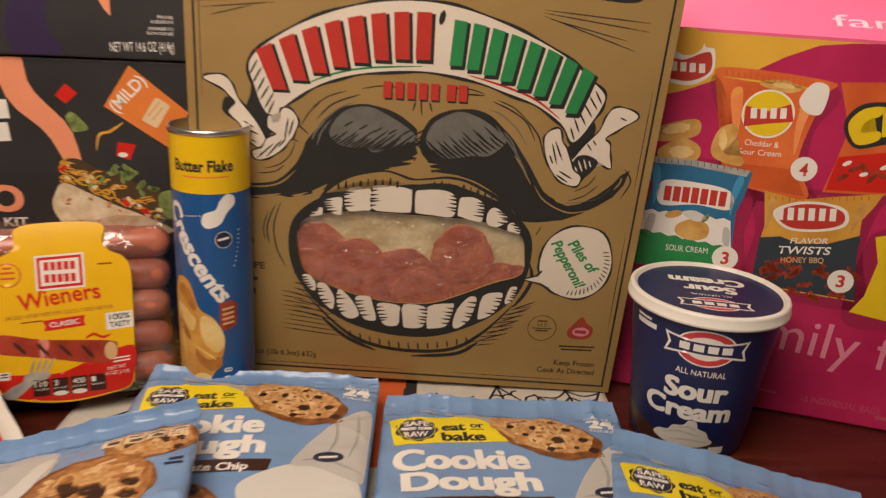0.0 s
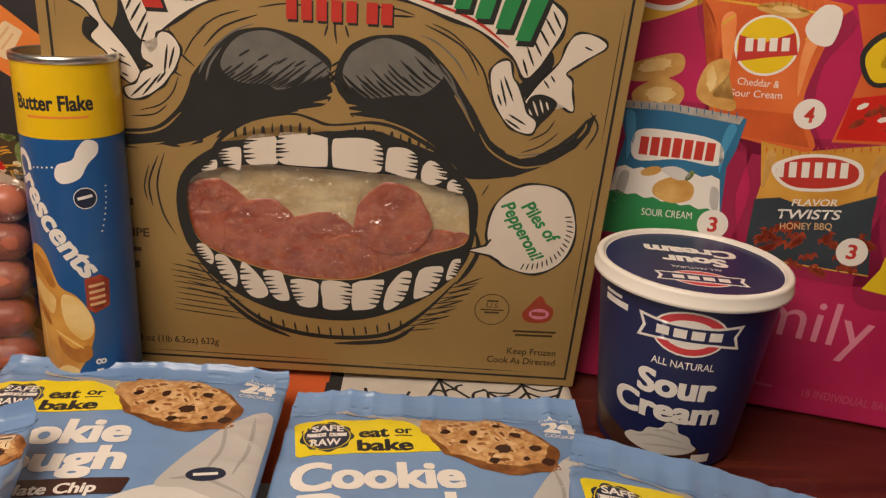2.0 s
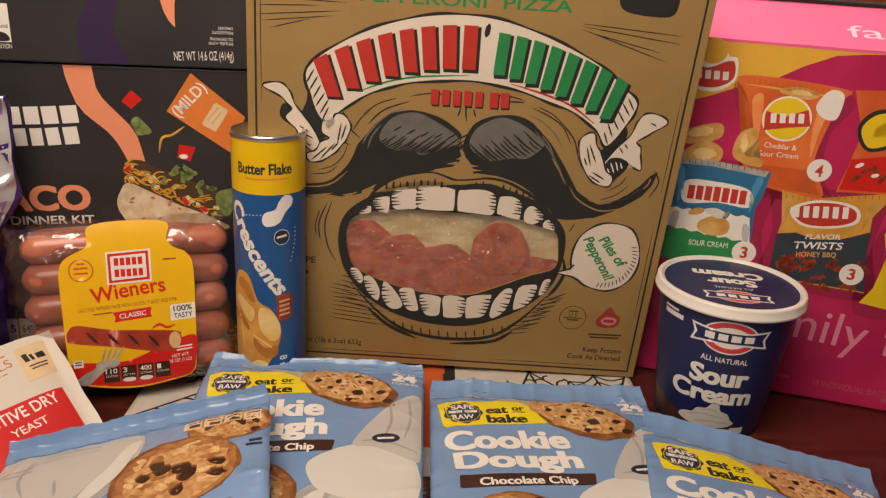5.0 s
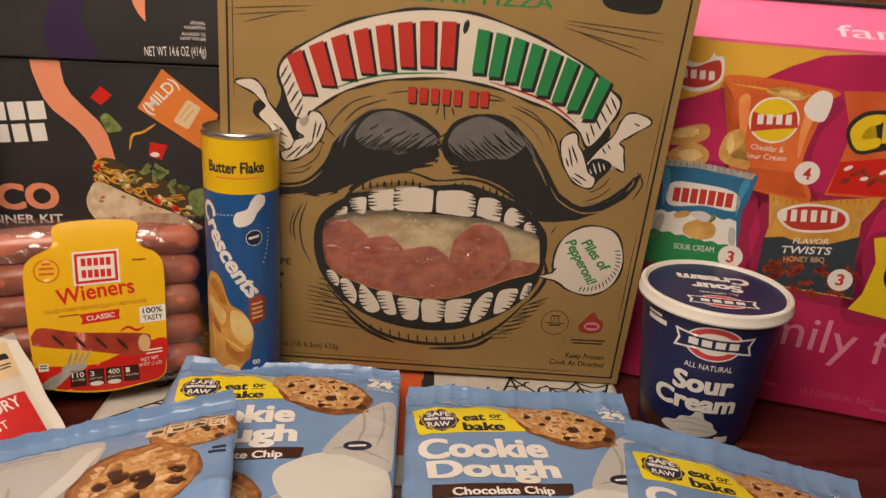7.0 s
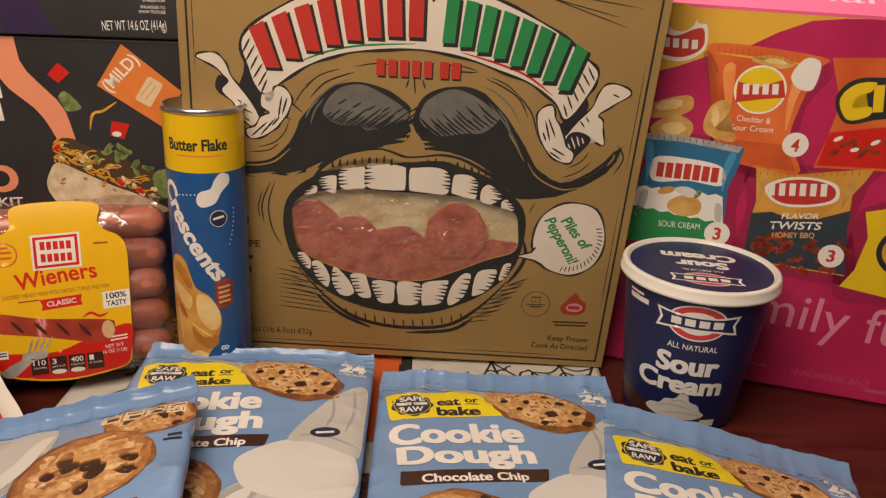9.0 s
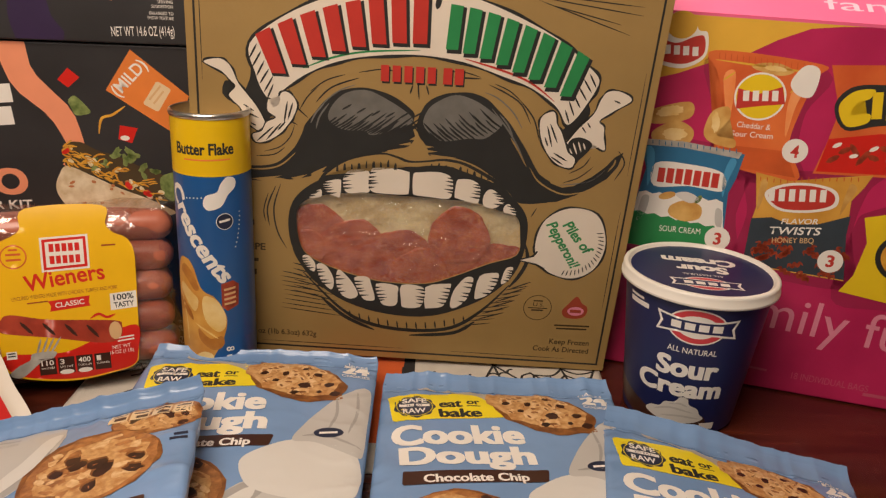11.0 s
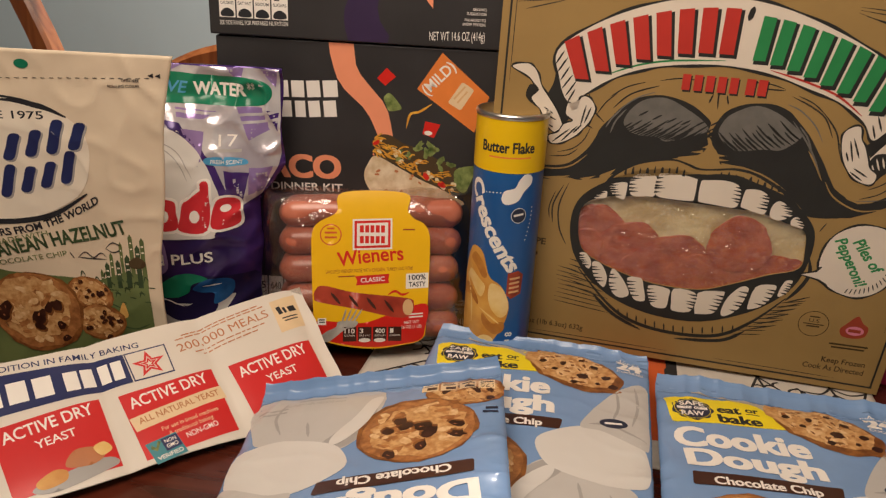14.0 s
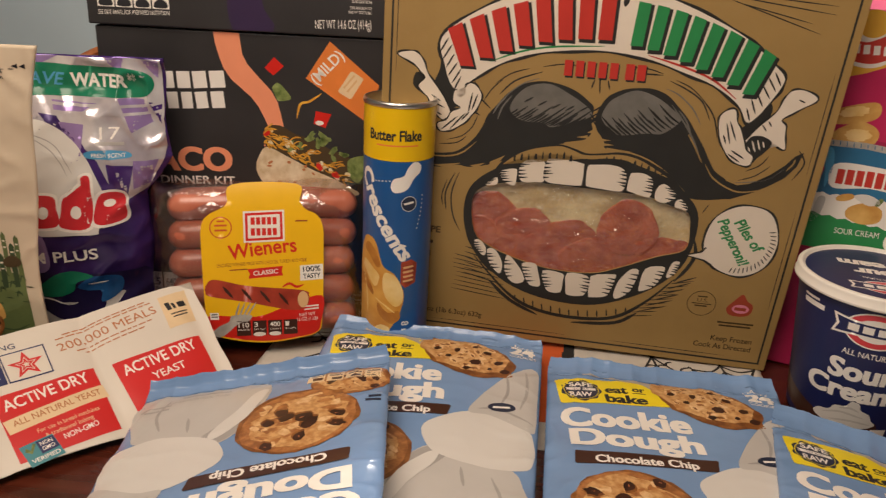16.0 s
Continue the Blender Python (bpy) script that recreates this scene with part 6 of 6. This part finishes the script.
def cookie_bag():
    b = thing("cookie_bag", plane_pose((-0.45, 0.399, 0.0005), (1, 0.22, 0), (0, -0.06, 1)), "tan stand-up cookie bag with a dark script logo", "cookie bag")
    front = soft_bag(b, KRAFT, lambda v: -150 - 8 * v / 260, lambda v: 34 + 26 * (v / 260) ** 2 + 1.5 * math.sin(v * 0.05), 260, 6, 45, seed=3.0, crumple=0.5)
    p = Printing(b, front, 3, 0.06, 0.3)
    p.poly("green_land", OLIVE, 1, (-148, 90, -100, 98, -78, 92, -50, 90, -10, 88, 0, 92, 12, 96, 24, 92, 26, 85, 28, 8, -148, 8), False)
    for k, (u, w, v) in enumerate(((-8, 2.2, 98), (-4, 3.2, 104), (0, 2.6, 112), (4, 3.4, 106), (8, 2.2, 121), (11, 3.6, 110), (15, 3, 127), (19, 3.6, 118), (23, 3.2, 124))):
        p.poly("town_print", DKGREEN if k % 2 else OLIVE, 2, (u, 82, u + w, 82, u + w, v - 3, u + w * 0.5, v, u, v - 3), False)
        p.bars("town_print", KRAFTL, 3, [(u + 0.7, v - 8 - 5 * q, u + w - 0.7, v - 8 - 5 * q, 1.2) for q in range(2)])
    for k in range(14):
        u, v = -24 + 3.6 * k, 90 - 20 * ((k * 7) % 5) / 5
        p.lines("land_line", DKGREEN, 3, [(u, v, u + 1.5, v + 5, u + 4, v + 1), (u + 3, v - 4, u + 8, v - 5)], 0.9)
    p.poly("tree_print", BROWNTXT, 3, (14, 104, 20, 108, 26, 104, 24, 99, 16, 99))
    p.lines("land_line", DKGREEN, 2, [(-30, 86, -14, 82, 4, 80), (-26, 76, -6, 70, 6, 64), (-22, 66, -4, 62, 10, 58), (4, 92, 14, 86, 22, 88), (2, 50, 14, 46, 24, 50)], 1.2)
    p.poly("boat_print", CHIPTAN, 3, (2, 56, 6, 70, 9, 58))
    p.lines("cloud_line", BLACKINK, 2, [(-24, 106, -18, 111, -12, 107, -6, 111, -2, 108), (-24, 106, -2, 106), (-2, 115, 4, 120, 10, 116, 4, 112, -2, 115), (-30, 110, -27, 105)], 0.9)
    p.poly("pale_oval", KRAFTL, 1, (-140, 180, -120, 215, -80, 226, -36, 222, -8, 205, -6, 178, -18, 155, -50, 138, -90, 134, -128, 148))
    p.lines("oval_line", BLACKINK, 2, [(-130, 206, -100, 222, -66, 226, -36, 221, -18, 214), (-10, 158, -40, 139, -80, 133, -112, 140, -134, 156)], 4)
    p.text("SINCE 1975", BLACKINK, 2, -96, 210, -34, 212, 5.5, 0.01)

    def script(u0, v0, n_, w, h, rise):
        """Maker's script as plain slanted blocks on a pale shadow."""
        for k in range(n_):
            u, v, t = u0 + k * w, v0 + k * rise, h * (1.0 if k % 3 else 1.25)
            for mt, lv, d in ((SHADEINK, 3, 1.2), (YNAVY, 4, 0)):
                p.poly("maker_mark", mt, lv, (u + d, v - d, u + w * 0.45 + d, v - d, u + w * 0.72 + d, v + t * 0.6 - d, u + w * 0.86 + d, v + t - d, u + w * 0.42 + d, v + t - d, u + w * 0.18 + d, v + t * 0.5 - d))
    script(-131, 168, 8, 16, 18, 3.4)
    script(-118, 141, 7, 15, 18, 4.2)
    p.text("WONDERS FROM THE WORLD", BLACKINK, 2, -112, 122, -2, 152, 5.5, 0.025, bend=-11)
    p.text("MADE WITH", OLIVE, 2, -84, 114, -44, 123, 4.2)
    p.text("MEDITERRANEAN HAZELNUT", DKGREEN, 2, -134, 92, 16, 128, 11, 0.025)
    p.text("AND CHOCOLATE CHIP", OLIVE, 2, -112, 92, -32, 107, 4.2)
    cookie_print(p, -18, 76, 18, 14, -20, 51, 3)
    cookie_print(p, -12, 52, 19, 16, 0, 61, 7)
    cookie_print(p, -62, 58, 37, 35, 0, 71, 11)
    p.lines("tear_line", BLACKINK, 1, [(-140 + k * 6, 236 + 0.045 * (k * 6), -137 + k * 6, 236 + 0.045 * (k * 6)) for k in range(31)], 0.5, False)
    p.shapes("tear_arrow", BLACKINK, 1, [pairs((47, 246, 51, 247.6, 51, 244.4)), pairs((42, 246, 46, 247.6, 46, 244.4))])
    p.text("OPEN HERE", BLACKINK, 1, 24, 241, 36, 241.5, 1.9, 0.015)
    p.text("RESEALING CLOSURE", BLACKINK, 1, 14, 236.5, 36, 237.5, 1.9, 0.015)
    p.shapes("hang_hole", DETGREEN, 1, [ring(-44, 250, 5, 3.2)])
    return b


cookie_bag()


def detergent_bag():
    b = thing("detergent_bag", plane_pose((-0.41, 0.490, 0.0005), (1, 0.25, 0), (0, 0, 1)), "shiny purple and silver detergent pod bag with a green label", "detergent")

    def right(v):
        base = 33 + 4 * v / 130 if v < 130 else 37 + 19 * min(1, (v - 130) / 30)
        return base + 1.2 * math.sin(v * 0.09)
    front = soft_bag(b, DETPURPLE, lambda v: -165, right, 240, 40, 8, seed=7.0, crumple=1.7)
    p = Printing(b, front, 2.2, 0.07, 0.8)
    p.poly("silver_field", DETSILVER, 1, (-164, 120, -90, 140, -40, 196, -10, 178, 4, 160, 14, 136, 24, 128, 38, 136, 52, 160, 54.5, 170, 54.5, 239, -164, 239), False)
    # purple pattern and foil facets drawn flat, their glints put into the colour
    p.shapes("painted_facet", DETLILAC, 2, [pairs((-66, 238, -24, 239, -36, 233, -60, 232)), pairs((12, 239, 26, 239, 24, 231, 18, 231)), pairs((-30, 206, 4, 204, -6, 198, -28, 196)), pairs((20, 208, 40, 208, 46, 190, 30, 182)),
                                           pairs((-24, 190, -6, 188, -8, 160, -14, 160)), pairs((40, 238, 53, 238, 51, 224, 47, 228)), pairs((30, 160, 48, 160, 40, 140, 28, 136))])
    p.shapes("painted_facet", DETPURPLE, 2, [pairs((-40, 196, -26, 194, -12, 176, -24, 178)), pairs((10, 158, 30, 156, 24, 132, 12, 138)), pairs((44, 206, 53, 204, 52, 188))])
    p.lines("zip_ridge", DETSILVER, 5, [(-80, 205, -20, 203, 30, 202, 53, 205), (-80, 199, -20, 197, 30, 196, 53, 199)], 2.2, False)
    p.poly("white_dome", PALER, 3, (-120, 110, -100, 160, -62, 186, -36, 190, -11, 173, 2, 150, 8, 128, 4, 108, -10, 104))
    p.lines("dome_ring", SHADEINK, 4, [(-50, 182, -28, 172, -14, 152), (-46, 178, -28, 166, -18, 150)], 0.8)
    p.poly("dark_field", DETDARK, 3, (-164, 72, -60, 72, -48, 74, 0, 70, 30, 66, 34, 60, 32.5, 4, -164, 4), False)
    # a lilac highlight on the foil, put in as flat colour
    p.poly("painted_shine", DETLILAC, 4, (-50, 104, -38, 104, -34, 86, -36, 76, -44, 76))
    p.poly("green_label", DETGREEN, 4, (-120, 235, 0, 232, 30, 231, 44, 227, 48, 219, 43, 211, 30, 208.5, 0, 209, -120, 211))
    p.text("WATER", WHITE, 5, -15, 216.5, 27, 216, 10, 0.03)
    p.text("**", WHITE, 5, 28, 217, 34, 217, 10, 0.01)
    p.text("SAVE", AQUA, 5, -54, 217.5, -19, 217, 9.5, 0.015, slant=0.25)
    p.text("17", WHITE, 4, 6, 177, 21, 177, 9.5, 0.0)
    p.bars("small_print", SHADEINK, 4, [(3, 172.5, 24, 172.5, 2.6)])
    p.poly("aqua_tag", AQUA, 4, (-4, 168, 12, 169, 27, 167, 28, 163, 12, 162, -3, 163))
    p.text("FRESH SCENT", WHITE, 6, 0, 163.6, 25, 163.6, 3, 0.01)
    for mt, lv, d in ((WHITE, 5, 1.8), (DETRED, 6, 0)):
        p.poly("maker_mark", mt, lv, (-47 - d, 112 - d, -26 + d, 112 - d, -26 + d, 126, -29 + d, 134 + d, -44 - d, 134 + d, -47 - d, 124))
        p.poly("maker_mark", mt, lv, (-23 - d, 111 - d, -2 + d, 111 - d, -1 + d, 142, -3 + d, 150 + d, -8 - d, 148 + d, -8 - d, 135 + d, -20 - d, 134 + d, -23 - d, 122))
        p.poly("maker_mark", mt, lv, (2 - d, 112 - d, 20 + d, 112 - d, 22 + d, 124, 20 + d, 134 + d, 6 - d, 135 + d, 1 - d, 124))
    p.shapes("maker_mark", WHITE, 7, [ring(-36, 122, 4, 4.5), ring(-12, 122, 4, 5), ring(11, 127, 4, 3)])
    p.text("PLATINUM PLUS", WHITE, 5, -108, 80, 1, 83, 9, 0.02)
    p.poly("pod_picture", PALE, 4, (-53, 44, -48, 50, -20, 46, 12, 50, 13, 44, -6, 21, -20, 14, -34, 24, -48, 34))
    p.poly("pod_picture", DETDARK, 6, (-50, 52, -40, 54, -22, 44, -8, 54, 0, 50, 2, 40, -10, 30, -26, 30, -42, 40))
    p.poly("pod_picture", DETGREEN, 7, (-48, 56, -34, 70, -20, 74, -4, 68, -16, 64, -20, 56, -34, 52))
    p.poly("pod_picture", PODBLUE, 7, (-16, 60, -4, 68, 14, 64, 13, 50, 0, 44, 0, 54, -10, 56))
    p.lines("pod_shine", WHITE, 8, [(-46, 52, -36, 50, -24, 44), (-8, 62, 6, 62)], 1.1)
    return b


detergent_bag()


# ---- cloth ----
def table_cloth():
    b = thing("table_runner", pose(0, 0, 0), "white, orange and black patterned cloth runner under the boxes", "cloth")
    bm = bmesh.new()
    nu, nv = 90, 60
    def lie(u, v, h=0):
        return (u / 1000, v / 1000, (0.9 + 0.25 * noise.noise(Vector((u * 0.02, v * 0.02, 3))) + h) / 1000)
    g = [[bm.verts.new(lie(-272 + 425 * i / nu, 395 + 330 * j / nv)) for j in range(nv + 1)] for i in range(nu + 1)]
    for i in range(nu):
        for j in range(nv):
            bm.faces.new((g[i][j], g[i + 1][j], g[i + 1][j + 1], g[i][j + 1]))
    ext = bmesh.ops.extrude_face_region(bm, geom=bm.faces[:])
    for v in ext["geom"]:
        if isinstance(v, bmesh.types.BMVert):
            v.co.z -= 0.0006
    bmesh.ops.recalc_face_normals(bm, faces=bm.faces)
    part("cloth_sheet", bm, CLOTH, b, smooth=True)
    p = Printing(b, lie, 0)
    p.poly("orange_panel", CLOTHOR, 1, (-125, 430, -18, 430, -18, 600, -125, 600), False)
    p.lines("black_stripe", CLOTHBK, 2, [(-125, 430, -125, 600), (-14, 430, -14, 600)], 11, False)
    p.lines("black_stripe", CLOTHBK, 2, [(-110, 545, -80, 552, -50, 546), (-60, 525, -40, 530), (-100, 520, -84, 528)], 5)
    rnd = random.Random(4)
    for cu, cv, r in ((60, 555, 95), (130, 500, 60), (-215, 500, 70), (-160, 560, 60), (20, 480, 60)):
        runs = []
        for k in range(12):
            a = 2 * math.pi * k / 12 + 0.2
            end = (cu + r * math.cos(a), cv + r * math.sin(a))
            if (-8 < end[0] < 150 or -268 < end[0] < -134) and 400 < end[1] < 720:
                runs.append((cu, cv, *end))
                for q in range(1, 6):
                    f = r * q / 5.5
                    c = 2 * math.pi * (k + 1) / 12 + 0.2
                    mid = (a + c) / 2
                    runs.append((cu + f * math.cos(a), cv + f * math.sin(a), cu + 0.84 * f * math.cos(mid), cv + 0.84 * f * math.sin(mid), cu + f * math.cos(c), cv + f * math.sin(c)))
        runs = [r_ for r_ in runs if all(-8 < x < 150 or -268 < x < -134 for x in r_[::2])]
        if runs:
            p.lines("web_line", CLOTHBK, 2, runs, 2.2, False)
    return b


table_cloth()


# ---- chairs ----
def dining_chair(x, y, turn, label, high=1.15, bow=0.0):
    b = thing("dining_chair", pose(x, y, -0.75, 0, 0, turn), label, "chair", "dining chairs")
    part("seat", box_bm(-0.21, 0.21, -0.20, 0.20, 0.43, 0.46, 0.012), CHAIR, b)
    for sx in (-1, 1):
        part("leg", box_bm(sx * 0.18 - 0.018, sx * 0.18 + 0.018, -0.19, -0.154, 0, 0.43, 0.004), CHAIR, b)
        # back post, bowed inwards towards the crest
        bm = bmesh.new()
        rows = []
        for k in range(25):
            z = (high - 0.09) * k / 24
            c = sx * (0.19 - bow * max(0.0, z - 0.86) ** 1.2)
            w = 0.021 - 0.003 * k / 24
            rows.append([bm.verts.new((c + dx * w, yy, z)) for dx, yy in ((-1, 0.170), (-0.7, 0.165), (0.7, 0.165), (1, 0.170), (1, 0.195), (0.7, 0.20), (-0.7, 0.20), (-1, 0.195))])
        for a_, c_ in zip(rows, rows[1:]):
            for k in range(8):
                bm.faces.new((a_[k], a_[(k + 1) % 8], c_[(k + 1) % 8], c_[k]))
        bm.faces.new(rows[0])
        bm.faces.new(rows[-1])
        bmesh.ops.recalc_face_normals(bm, faces=bm.faces)
        part("back_post", bm, CHAIR, b)
    for z in (0.62, 0.78):
        part("back_slat", box_bm(-0.17, 0.17, 0.172, 0.19, z, z + 0.05, 0.005), CHAIR, b)
    bm = bmesh.new()
    n = 24
    rows = []
    for i in range(n + 1):
        s = 2 * i / n - 1
        top = high - 0.06 * abs(s) ** 2.5
        rows.append([bm.verts.new((0.225 * s, yy, zz)) for yy, zz in ((0.163, high - 0.12), (0.163, top - 0.01), (0.175, top), (0.193, top), (0.205, top - 0.01), (0.205, high - 0.12))])
    for a, c in zip(rows, rows[1:]):
        for k in range(6):
            bm.faces.new((a[k], a[(k + 1) % 6], c[(k + 1) % 6], c[k]))
    bm.faces.new(rows[0])
    bm.faces.new(rows[-1])
    bmesh.ops.recalc_face_normals(bm, faces=bm.faces)
    part("crest_rail", bm, CHAIR, b, smooth=False)
    return b


dining_chair(-1.15, 0.82, 0, "orange-brown wooden dining chair with bowed back posts", 1.15, 0.6)
dining_chair(-0.66, 0.99, 0, "orange-brown wooden dining chair with a low rounded back", 0.915)
dining_chair(0.72, 0.84, 0, "brown wooden dining chair with a rounded crest rail")


def door():
    b = tagged(new("door_1"), "cream painted panel door in the far wall", "door", kind="structure")
    b.matrix_world = pose(0.95, 2.5, -0.75)
    part("door_leaf", box_bm(-0.42, 0.42, -0.035, -0.002, 0.005, 2.03, 0.003), CREAMDOOR, b)
    for x0, x1, z0, z1 in ((-0.52, -0.43, 0, 2.05), (0.43, 0.52, 0, 2.05), (-0.52, 0.52, 2.052, 2.14)):
        part("door_frame", box_bm(x0, x1, -0.045, -0.001, z0, z1, 0.004), CREAMDOOR, b)
    for x0, x1 in ((-0.34, -0.04), (0.04, 0.34)):
        for z0, z1 in ((0.2, 0.9), (1.05, 1.85)):
            part("door_panel", box_bm(x0, x1, -0.042, -0.0355, z0, z1, 0.006), CREAMDOOR, b)


door()
